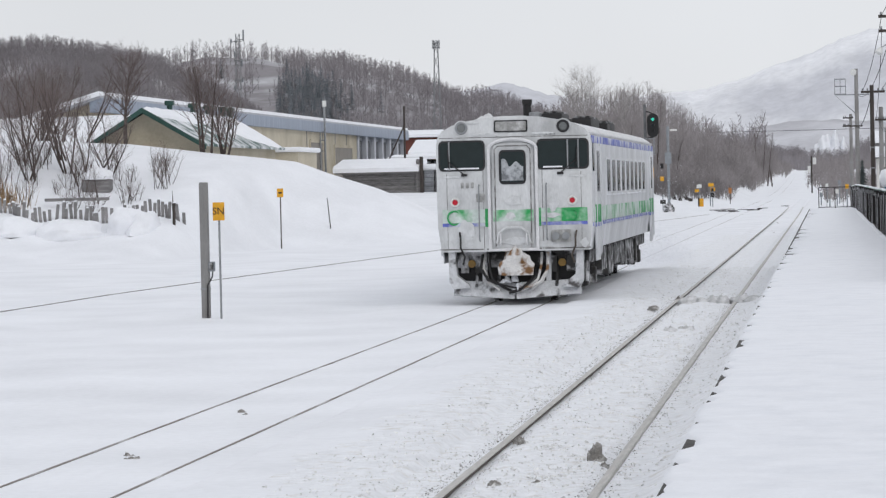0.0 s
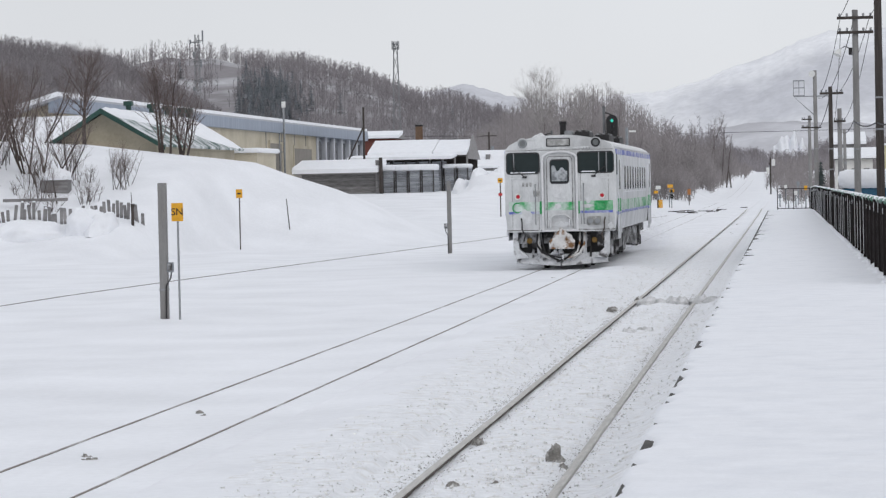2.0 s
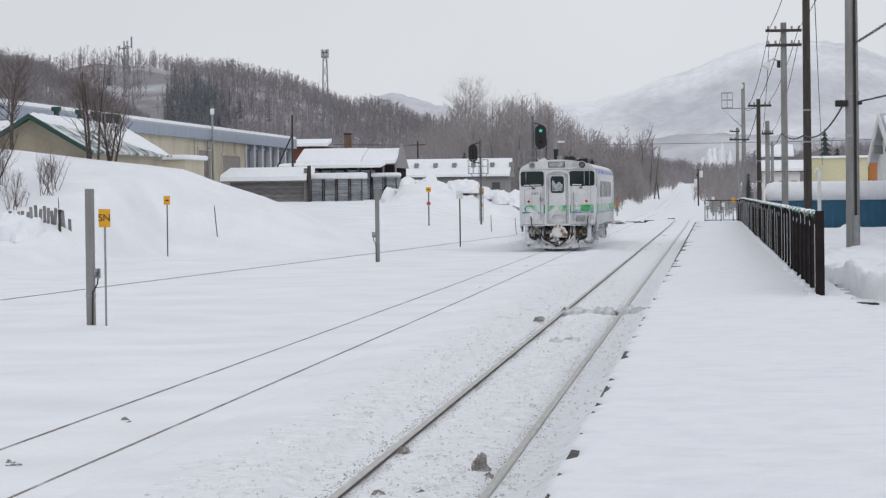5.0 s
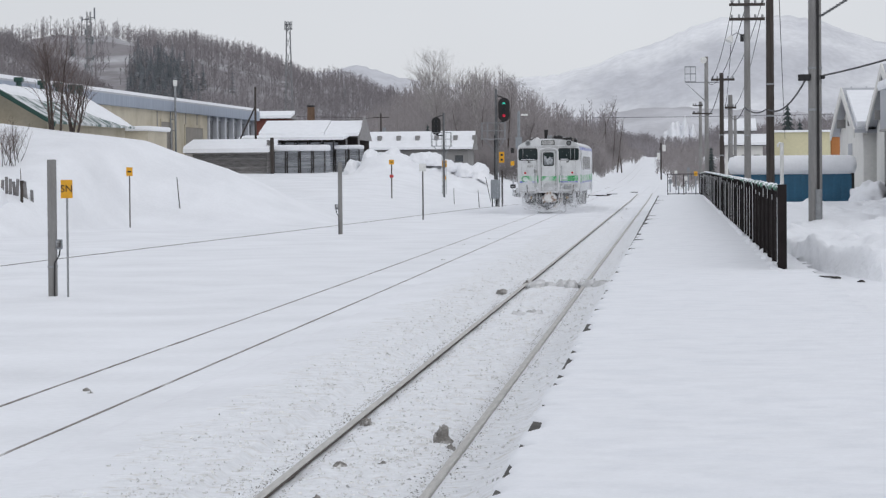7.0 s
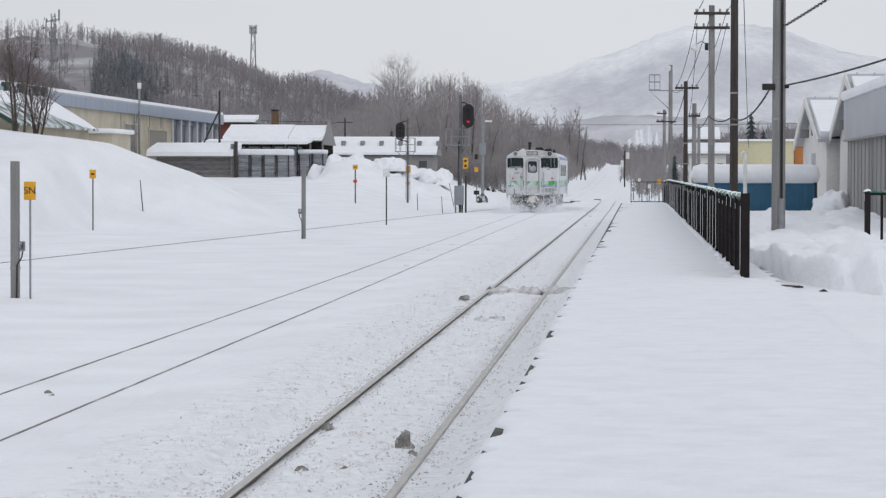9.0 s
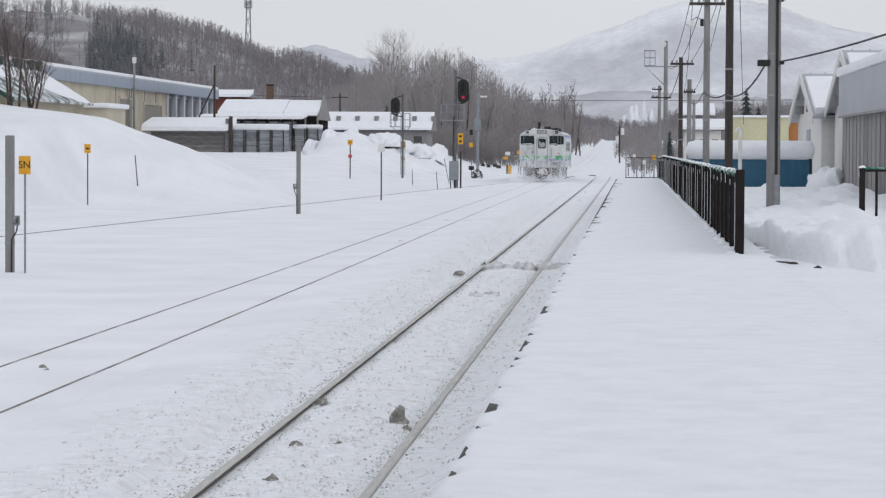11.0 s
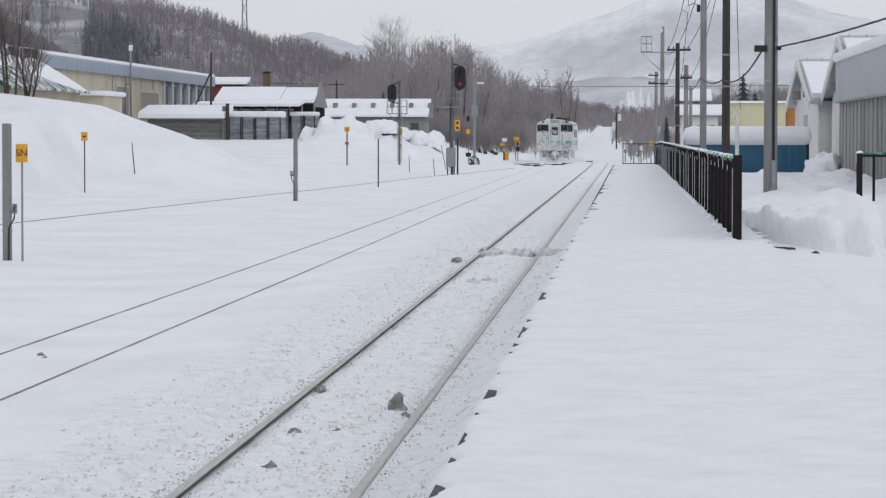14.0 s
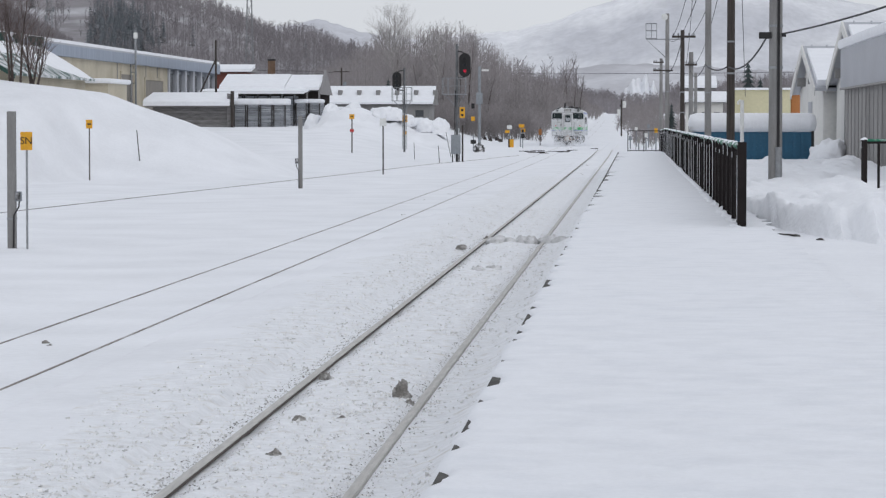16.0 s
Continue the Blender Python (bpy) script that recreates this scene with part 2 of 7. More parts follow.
# ---- geometry helpers ----
class G:
    """Vertices and faces collected piece by piece for one mesh."""

    def __init__(self):
        self.v, self.f = [], []

    def add(self, verts, faces):
        n = len(self.v)
        self.v += [tuple(p) for p in verts]
        self.f += [tuple(i + n for i in f) for f in faces]
        return self

    def box(self, x0, x1, y0, y1, z0, z1, b=0.0):
        """A box, with its edges chamfered by b."""
        if b <= 0:
            p = [(x, y, z) for x in (x0, x1) for y in (y0, y1) for z in (z0, z1)]
            return self.add(p, [(0, 1, 3, 2), (4, 6, 7, 5), (0, 4, 5, 1), (2, 3, 7, 6), (0, 2, 6, 4), (1, 5, 7, 3)])
        bm = bmesh.new()
        bmesh.ops.create_cube(bm, size=1.0)
        for q in bm.verts:
            q.co = (x0 + (q.co.x + 0.5) * (x1 - x0), y0 + (q.co.y + 0.5) * (y1 - y0), z0 + (q.co.z + 0.5) * (z1 - z0))
        bmesh.ops.bevel(bm, geom=bm.edges[:], offset=b, segments=2, affect="EDGES", profile=0.6)
        bm.verts.index_update()
        self.add([q.co[:] for q in bm.verts], [[q.index for q in f.verts] for f in bm.faces])
        bm.free()
        return self

    def tube(self, path, radii, n=8, cap=True):
        """A round bar along a path of points."""
        path = [Vector(p) for p in path]
        if not hasattr(radii, "__len__"):
            radii = [radii] * len(path)
        base = len(self.v)
        side = None
        for i, p in enumerate(path):
            d = (path[min(i + 1, len(path) - 1)] - path[max(i - 1, 0)]).normalized()
            if side is None:
                side = d.cross(Vector((0, 0, 1)) if abs(d.z) < 0.9 else Vector((1, 0, 0))).normalized()
            side = (side - d * side.dot(d)).normalized()
            up = d.cross(side)
            for k in range(n):
                a = 2 * math.pi * k / n
                self.v.append(tuple(p + (side * math.cos(a) + up * math.sin(a)) * radii[i]))
        for i in range(len(path) - 1):
            for k in range(n):
                a, b = base + i * n + k, base + i * n + (k + 1) % n
                self.f.append((a, b, b + n, a + n))
        if cap and n > 3:
            self.f.append(tuple(base + k for k in reversed(range(n))))
            self.f.append(tuple(base + (len(path) - 1) * n + k for k in range(n)))
        return self

    def prism(self, outline, axis, a, b):
        """An outline of (u, v) drawn out along an axis: x: (y, z), y: (x, z), z: (x, y)."""
        def at(u, v, w):
            return {"x": (w, u, v), "y": (u, w, v), "z": (u, v, w)}[axis]
        n = len(outline)
        return self.add([at(u, v, w) for w in (a, b) for u, v in outline],
                        [tuple(range(n)), tuple(reversed(range(n, 2 * n)))] + [(i, i + n, (i + 1) % n + n, (i + 1) % n) for i in range(n)])

    def lump(self, x, y, z, rx, ry, rz, seed=0, rings=6, seg=10, rough=0.35):
        """An uneven clod, flat below."""
        base = len(self.v)
        for i in range(rings + 1):
            a = (i / rings) * math.pi / 2
            for k in range(seg):
                b = 2 * math.pi * k / seg
                d = Vector((math.cos(a) * math.cos(b), math.cos(a) * math.sin(b), math.sin(a)))
                r = 1 + rough * noise.noise(d * 1.7 + Vector((seed * 3.1, seed, 0))) + rough * 0.5 * noise.noise(d * 4.1 + Vector((seed, 0, 5)))
                self.v.append((x + d.x * rx * r, y + d.y * ry * r, z + max(d.z * rz * r, -0.02)))
        for i in range(rings):
            for k in range(seg):
                a, b = base + i * seg + k, base + i * seg + (k + 1) % seg
                self.f.append((a, b, b + seg, a + seg))
        return self

    def mesh(self, name, smooth=True, angle=40):
        me = bpy.data.meshes.new(name)
        me.from_pydata(self.v, [], self.f)
        if smooth:
            me.shade_smooth()
            me.set_sharp_from_angle(angle=radians(angle))
        return me


def fixed(me):
    """Outward normals."""
    bm = bmesh.new()
    bm.from_mesh(me)
    bmesh.ops.recalc_face_normals(bm, faces=bm.faces[:])
    bm.to_mesh(me)
    bm.free()
    return me


def part(name, g, material, parent=None, label="", smooth=True, angle=40, fix=True):
    me = g.mesh(name, smooth, angle) if isinstance(g, G) else g
    if isinstance(g, G) and fix:
        fixed(me)
    if not me.materials:
        me.materials.append(material)
    ob = new(name, me)
    if parent:
        ob.parent = parent
    return tagged(ob, label)


def thing(name, label, category, group="", m=None):
    ob = new(name)
    ob.empty_display_size = 0.2
    if m is not None:
        ob.matrix_basis = m
    return tagged(ob, label, category, group)


def structure(name, g, material, label, category, smooth=True, angle=40, fix=True):
    return tagged(part(name, g, material, None, label, smooth, angle, fix), label, category, "", "structure")


def smooth01(a, b, x):
    t = min(max((x - a) / (b - a), 0.0), 1.0)
    return t * t * (3 - 2 * t)


def table(rows, x):
    if x <= rows[0][0]:
        return rows[0][1]
    for (a, va), (b, vb) in zip(rows, rows[1:]):
        if x <= b:
            return va + (vb - va) * (x - a) / (b - a)
    return rows[-1][1]


# ---- the lie of the land ----
NEAR_LEFT, NEAR_RIGHT = -2.89, -1.74      # rail centres of the platform track
FAR_LEFT, FAR_RIGHT = -6.55, -5.42        # of the track on which the railcar runs
EDGE, PLATFORM = -0.78, 0.90              # platform edge and height
SIDING = [(30, -17.4), (57, -16.42), (66, -16.3), (76, -15.8), (90, -14.95), (106, -13.95), (125, -12.8), (156, -11.2), (175, -9.6), (200, -7.9)]


def mound(x, y):
    """The ploughed bank of snow beyond the siding."""
    crest = table([(-60, 4.8), (-34, 4.7), (-28.3, 4.45), (-24.6, 3.92), (-21.4, 3.52), (-20, 2.95), (-18.1, 2.3), (-16.8, 1.7), (-15, 0.7), (-13.5, 0.0)], x * 118.0 / max(y, 118.0))
    return crest * smooth01(97 + 17 * smooth01(-24.2, -21.4, x), 122 + 2.5 * smooth01(-24.2, -21.4, x), y + 2.0 * noise.noise(Vector((x * 0.16, 3.0, 0)))) * (1 - 0.55 * smooth01(128, 175, y))


def land(x, y):
    z = 0.0
    if x < -13:
        z = max(z, mound(x, y))
    # the yard behind lies higher
    z = max(z, 1.9 * smooth01(150, 245, y) * smooth01(-13, -22, x))
    # ploughed ridge along the yard
    ridge = math.exp(-((y - 236 - x * 0.4) / 7.0) ** 2) * smooth01(-25.4, -23.6, x) * smooth01(-12, -16, x)
    z += ridge * (1.0 + 0.75 * noise.noise(Vector((x * 0.33, y * 0.2, 1.0))) + 0.55 * noise.noise(Vector((x * 1.6, y * 0.5, 4.0))) + 0.2 * noise.noise(Vector((x * 4.5, y * 0.9, 8.0))))
    # the snowy slope behind the trees
    z = max(z, 6.6 * smooth01(-33.5, -37.5, x) * smooth01(132, 156, y) * (1 - smooth01(162, 167, y)))
    # the low bank on which the woods stand
    z = max(z, 1.3 * smooth01(285, 335, y) * smooth01(-8.0, -12.0, x))
    # the line climbs in the distance
    z += 4.7 * smooth01(300, 900, y) * smooth01(-150, -20, x) * smooth01(130, 30, x)
    if -19 < x < EDGE:
        calm = smooth01(0.3, 1.2, abs(x - table(SIDING, y))) * smooth01(1.2, 2.2, abs(x + 5.98))
        z += 0.06 * noise.noise(Vector((x * 0.5, y * 0.12, 0.0))) * calm
        z += 0.12 * smooth01(2.0, 0.0, abs(x + 4.2)) * 0.6
    else:
        z += 0.10 * noise.noise(Vector((x * 0.15, y * 0.08, 0.0)))
    if x > 1.5:
        z = max(z, (PLATFORM - 0.1) * (1 - smooth01(150, 185, y)))
    return z


# ---- ground ----
def bend(y):
    """Sideways drift of the through track along the line."""
    return table([(56, 0.0), (103, -0.09), (169, -0.12), (220, -0.21), (275, -0.35), (330, -0.45), (600, -0.9), (900, -2.6)], y)


def grid(xs, ys, height, name, material, label, category):
    g = G()
    nx = len(xs)
    for y in ys:
        for x in xs:
            g.v.append((x, y, height(x, y)))
    for j in range(len(ys) - 1):
        for i in range(nx - 1):
            a = j * nx + i
            g.f.append((a, a + 1, a + nx + 1, a + nx))
    return structure(name, g, material, label, category, angle=80, fix=False)


def steps(a, b, n, power=1.0):
    return [a + (b - a) * (i / n) ** power for i in range(n)]


xs = steps(-150, -40, 22) + steps(-40, -14, 52) + steps(-14, -7.4, 26) + [-7.4, -7.1, -4.9, -4.6, -4.3, -4.0, -3.7] + [-3.4, -1.25, -1.1, -0.95]
xs = sorted(set(round(x, 3) for x in xs))
# fine lines beside each rail so that the flangeways sink beside them
for r in (NEAR_LEFT, NEAR_RIGHT, FAR_LEFT, FAR_RIGHT):
    xs += [r - 0.22, r - 0.13, r - 0.085, r - 0.05, r + 0.05, r + 0.085, r + 0.14, r + 0.24, r + 0.40]
xs += [-5.05 + 0.075 * k for k in range(55)]
xs += [-0.7, -0.4, 0.5, 1.5, 1.6] + steps(2.0, 14, 30) + steps(14, 150, 30) + [150]
xs = sorted(set(round(x, 3) for x in xs))
ys = steps(-60, 14, 12) + steps(14, 36, 260) + steps(36, 60, 150) + steps(60, 130, 150) + steps(130, 260, 110) + steps(260, 1250, 80) + [1250]


def ground_height(x, y):
    z = land(x, y)
    for r, deep, wide in ((NEAR_LEFT, 0.05, 0.09), (NEAR_RIGHT, 0.05, 0.09), (FAR_LEFT, 0.008, 0.04), (FAR_RIGHT, 0.008, 0.04)):
        d = abs(x - r)
        if d < 0.5 and y < 330:
            uneven = 0.7 + 0.6 * noise.noise(Vector((r, y * 0.8, 2.0)))
            inner = (x > r) == (r in (NEAR_LEFT, FAR_LEFT))
            z = min(z, 0.012 if r > -4 else 0.008)
            z = 0.006 + (z - 0.006) * smooth01(0.10, 0.5, d) - (deep if inner else 0.006) * max(0.0, uneven) * (1 - smooth01(wide * 0.5, wide * 2.2, d))
    if x > -1.6:
        z += 0.28 * smooth01(-1.55, -0.85, x) * (1 - smooth01(135, 150, y)) if x < EDGE else 0.0
    if NEAR_LEFT + 0.1 < x < NEAR_RIGHT - 0.1:
        z += smooth01(0.09, 0.30, min(x - NEAR_LEFT, NEAR_RIGHT - x)) * (0.035 * noise.noise(Vector((x * 4.0, y * 2.2, 0))) + 0.012 * noise.noise(Vector((x * 9.0, y * 7.0, 0))))
    elif -4.0 < x < EDGE:
        z += 0.02 * noise.noise(Vector((x * 3.0, y * 1.7, 5.0))) * smooth01(0.08, 0.28, min(abs(x - NEAR_LEFT), abs(x - NEAR_RIGHT))) + (0.007 * noise.noise(Vector((x * 9.0, y * 6.0, 7.0))) if min(abs(x - NEAR_LEFT), abs(x - NEAR_RIGHT)) > 0.12 else 0.0)
    return z


ground = grid(xs, ys, ground_height, "ground", SNOW, "smooth white snow over the station yard", "snow")
ground.data.materials.append(SNOW_TRACK)
for poly in ground.data.polygons:
    c = poly.center
    if -4.25 + 0.5 * noise.noise(Vector((0, c.y * 0.35, 0))) + 0.4 * noise.noise(Vector((c.x * 2, c.y * 1.5, 3))) < c.x < -0.9 and c.y < 120:
        poly.material_index = 1

# hills beyond: (x / y, crest / y) along the skyline
LEFT_HILL = [(-0.40, 0.048), (-0.281, 0.0400), (-0.250, 0.0420), (-0.2276, 0.0436), (-0.2155, 0.0464), (-0.1975, 0.0464), (-0.1816, 0.0440), (-0.1658, 0.0414),
             (-0.146, 0.0372), (-0.134, 0.0330), (-0.126, 0.0305), (-0.113, 0.0265), (-0.101, 0.0235), (-0.088, 0.0205), (-0.07, 0.0165), (-0.05, 0.0120),
             (-0.035, 0.0090), (-0.025, 0.0068), (-0.0153, 0.0048), (-0.0076, 0.0040), (-0.005, 0.0040), (0.0, 0.0045), (0.005, 0.0048), (0.009, 0.0055), (0.016, 0.0065), (0.05, 0.0100), (0.10, 0.0130), (0.3, 0.016)]
# the wooded spur that comes down in front of it
SPUR_LINE = [(-0.7, 0.050), (-0.33, 0.0480), (-0.2861, 0.0480), (-0.2739, 0.0500), (-0.2597, 0.0485), (-0.2456, 0.0466), (-0.2302, 0.0426), (-0.2157, 0.0355), (-0.2019, 0.0280), (-0.1928, 0.0220), (-0.180, 0.0125), (-0.168, 0.004), (-0.155, -0.002)]
MOUNTAIN_LINE = [(-0.45, 0.030), (-0.125, 0.0325), (-0.11, 0.0350), (-0.098, 0.0325), (-0.085, 0.0290), (-0.070, 0.0283), (-0.058, 0.0300), (-0.044, 0.0308),
                 (-0.029, 0.0340), (-0.010, 0.0405), (0.004, 0.0455), (0.016, 0.0500), (0.024, 0.0492), (0.039, 0.0505), (0.052, 0.0470), (0.068, 0.0415),
                 (0.085, 0.0385), (0.12, 0.034), (0.45, 0.028)]
HILL_Y, FAR_Y = 1900.0, 4300.0


def hill(u, y):
    crest = table(LEFT_HILL, u) * HILL_Y
    s = smooth01(1150, HILL_Y, y) ** 1.0 * (1 - 0.5 * smooth01(HILL_Y, 2600, y))
    return 1.0 + crest * s + 6.0 * noise.noise(Vector((u * 60, y * 0.004, 0))) * s


SPUR_Y = 1230.0


def spur(u, y):
    crest = table(SPUR_LINE, u) * SPUR_Y
    return 1.0 + crest * smooth01(930, SPUR_Y, y) * (1 - 0.7 * smooth01(SPUR_Y, 1500, y)) + 2.0 * noise.noise(Vector((u * 70, y * 0.006, 4.0)))


def far_mountain(u, y):
    crest = table(MOUNTAIN_LINE, u) * FAR_Y
    s = smooth01(2300, FAR_Y, y) ** 1.25
    rough = 9.0 * noise.noise(Vector((u * 45, y * 0.0016, 3.0))) + 4.0 * noise.noise(Vector((u * 140, y * 0.005, 7.0)))
    crest += 3.0 * noise.noise(Vector((u * 420, 1.0, 0))) + 4.0 * noise.noise(Vector((u * 90, 5.0, 0)))
    return -20 + (crest + 20) * s + rough * s * (1 - s) * 4.0


def fan(name, us, ys, height, material, label):
    g = G()
    nu = len(us)
    for y in ys:
        for u in us:
            g.v.append((u * y, y, height(u, y)))
    for j in range(len(ys) - 1):
        for i in range(nu - 1):
            a = j * nu + i
            g.f.append((a, a + 1, a + nu + 1, a + nu))
    return structure(name, g, material, label, "hill", angle=80, fix=False)


fan("hillside", steps(-0.7, 0.5, 150) + [0.5], steps(1100, 2600, 40) + [2600], hill, SNOW_HILL, "snow-covered hillside under leafless woods")
fan("spur", steps(-0.7, -0.155, 90) + [-0.155], steps(900, 1500, 26) + [1500], spur, BRUSH_FLOOR, "snowy spur of the hill under dense woods")
FOOT_LINE = [(-0.14, 0.002), (-0.09, 0.006), (-0.05, 0.012), (-0.02, 0.0185), (0.0, 0.0205), (0.02, 0.019), (0.05, 0.0175), (0.09, 0.013), (0.14, 0.006)]
fan("clearing", steps(-0.0065, 0.0105, 50) + [0.0105], steps(1560, 1800, 16) + [1800],
    lambda u, y: 4.0 + smooth01(1560, 1790, y) * 25.0 * max(0.0, 1.0 - ((u - 0.002) / 0.0085) ** 2) ** 0.7 * (1.0 + 0.22 * noise.noise(Vector((u * 700, 2.0, 5.0)))) + 2.0 * noise.noise(Vector((u * 900, y * 0.02, 0))), SNOW, "open white snowfield above the woods")
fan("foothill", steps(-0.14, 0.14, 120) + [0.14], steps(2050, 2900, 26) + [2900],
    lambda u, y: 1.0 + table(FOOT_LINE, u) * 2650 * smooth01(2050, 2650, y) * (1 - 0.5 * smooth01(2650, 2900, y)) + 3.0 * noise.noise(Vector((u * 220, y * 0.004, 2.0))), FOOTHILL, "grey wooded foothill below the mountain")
fan("mountain", steps(-1.0, -0.24, 20) + steps(-0.24, 0.14, 330) + steps(0.14, 0.8, 20) + [0.8], steps(2300, 4700, 60) + [4700], far_mountain, MOUNTAIN, "wooded mountain under snow, distance haze put into its pale colour")
# plain snow to the horizon behind the camera and at the sides
plain = G()
plain.add([(-4800, -4800, -0.6), (4800, -4800, -0.6), (4800, 4900, -0.6), (-4800, 4900, -0.6)], [(0, 1, 2, 3)])
structure("plain", plain, SNOW, "open snowfield around the station", "snow", smooth=False, fix=False)

# ---- tracks ----
def rail_bar(x0, x1, y0, y1, z, w, z1):
    """Rail section: head, web and foot."""
    half = [(w - 0.006, 0.0), (w, -0.006), (w, -0.03), (0.009, -0.04), (0.009, -0.12), (0.06, -0.135), (0.06, -0.15)]
    out = half + [(-a, b) for a, b in reversed(half)]
    g = G()
    n = len(out)
    g.add([(x0 + a, y0, z + b) for a, b in out] + [(x1 + a, y1, z1 + b) for a, b in out], [(i, (i + 1) % n, (i + 1) % n + n, i + n) for i in range(n)])
    return g


def far_rise(x, y):
    return land(x, y) - 0.012 if y > 330 else 0.0


def track(label, lines, z=0.0, w=0.0325, top=RAIL):
    ob = tagged(thing("railway_track", label, "railway track"), kind="structure")
    for path in lines:
        g = G()
        for (ya, xa), (yb, xb) in zip(path, path[1:]):
            r = rail_bar(xa, xb, ya, yb, z + 0.012 + far_rise(xa, ya), w, z + 0.012 + far_rise(xb, yb))
            g.add(r.v, r.f)
        rail = part("rail", g, RUST, ob, angle=25)
        rail.data.materials.append(top)
        for poly in rail.data.polygons:
            worn_side = path[0][1] == NEAR_RIGHT and poly.normal.x > 0.5 and poly.center.z > z - 0.02
            if worn_side or (abs(poly.normal.z) > 0.5 and poly.center.z > z + 0.005):
                poly.material_index = 1
    return ob


track("platform track of worn steel rails sunk in snow", [[(-40, side), (190, side), (238, side - 0.1)] for side in (NEAR_LEFT, NEAR_RIGHT)], 0.008, 0.036)
track("snowed-in through track on which the railcar runs", [[(y, side + bend(y)) for y in (-40, 20, 50, 65, 80, 106, 142, 180, 215, 330, 360, 400, 450, 500, 560, 620, 700, 800, 900)] for side in (FAR_LEFT, FAR_RIGHT)], 0.0, 0.014, RAIL_DIM)
track("single rusty rail of the buried siding", [[(y, x) for y, x in SIDING]], 0.004, 0.007, RAIL_DIM)

# ---- the railcar ----
CAR_WHITE = surface("frosted_white_car_paint", (0.65, 0.66, 0.665), 0.5, var=0.14, scale=2.2, fine=26.0, bump=0.15, second=(0.42, 0.425, 0.43), second_scale=1.7,
                    second_at=0.58, second_soft=0.12, stretch=(1, 1, 0.45))
CAR_SIDE = surface("snow_dusted_side_paint", (0.68, 0.69, 0.71), 0.55, var=0.14, scale=1.2, fine=14.0, bump=0.12, second=(0.78, 0.79, 0.82), second_scale=1.6,
                   second_at=0.56, second_soft=0.1, stretch=(1, 0.8, 0.4))
CAR_ROOF = surface("snow_dusted_roof", (0.70, 0.70, 0.71), 0.6, var=0.12, scale=2.0, fine=14.0)
CAR_GREEN = surface("frosted_green_stripe", (0.03, 0.36, 0.10), 0.5, var=0.15, scale=3.0, fine=20.0, second=(0.62, 0.70, 0.66), second_scale=2.3, second_at=0.465,
                    second_soft=0.09)
CAR_GREEN_CLEAR = surface("green_stripe", (0.03, 0.34, 0.10), 0.5, var=0.15, scale=3.0, fine=20.0, second=(0.45, 0.6, 0.5), second_scale=3.0, second_at=0.66)
CAR_BLUE = surface("frosted_blue_stripe", (0.13, 0.16, 0.52), 0.5, var=0.15, scale=3.0, fine=20.0, second=(0.62, 0.64, 0.72), second_scale=2.6, second_at=0.52,
                   second_soft=0.08)
SEAM = surface("grimy_panel_seam", (0.16, 0.155, 0.15), 0.7, var=0.3, scale=8.0, fine=40.0, second=(0.5, 0.5, 0.5), second_scale=5.0, second_at=0.58)
FROST_SNOW = surface("frozen_on_snow", (0.69, 0.70, 0.71), 0.75, var=0.10, scale=9.0, fine=50.0, bump=0.5, spec=0.25, second=(0.60, 0.61, 0.615), second_scale=6.0, second_at=0.50)
CAR_GLASS = surface("dark_cab_glass", (0.020, 0.030, 0.031), 0.10, var=0.1, bump=0.0, spec=0.22)
FROST_GLASS = surface("frosted_glass", (0.16, 0.17, 0.18), 0.5, var=0.2, bump=0.05, second=(0.42, 0.44, 0.46), second_scale=9.0, second_at=0.46, second_soft=0.08)
SIDE_GLASS = surface("side_window_glass", (0.035, 0.04, 0.045), 0.2, var=0.15, bump=0.0, spec=0.3, second=(0.3, 0.32, 0.34), second_scale=2.5, second_at=0.68)
RUBBER = surface("window_rubber", (0.03, 0.03, 0.032), 0.7, var=0.2)
SIGN_GREY = surface("frosted_destination_board", (0.30, 0.30, 0.29), 0.4, var=0.25, scale=6.0, fine=50.0, second=(0.6, 0.6, 0.6), second_scale=5.0)
BAG = surface("snow_caked_canvas", (0.70, 0.69, 0.68), 0.9, var=0.2, scale=5.0, fine=40.0, bump=0.6, second=(0.24, 0.13, 0.06), second_scale=3.4, second_at=0.54,
              second_soft=0.04)
AMBER = surface("amber_lens", (0.26, 0.15, 0.03), 0.4, var=0.2)
TAIL_RED = glowing("lit_tail_lamp", (0.42, 0.010, 0.025), 0.12)
LAMP_GLASS = surface("unlit_headlamp_glass", (0.16, 0.17, 0.17), 0.15, var=0.2, spec=0.6)
CAR_LEN = 20.8


def face_y(x, z):
    a = max(abs(x) - 0.48, 0.0) / 0.97
    return 0.20 * a ** 1.7 + 0.16 * max(z - 3.05, 0.0) ** 1.4 + 0.03 * max(1.6 - z, 0.0)


def half_width(z):
    return 1.04 * table([(1.04, 1.375), (1.5, 1.44), (2.2, 1.45), (3.10, 1.45), (3.25, 1.42), (3.38, 1.33), (3.48, 1.15), (3.56, 0.85), (3.62, 0.5), (3.66, 0.02)], z)


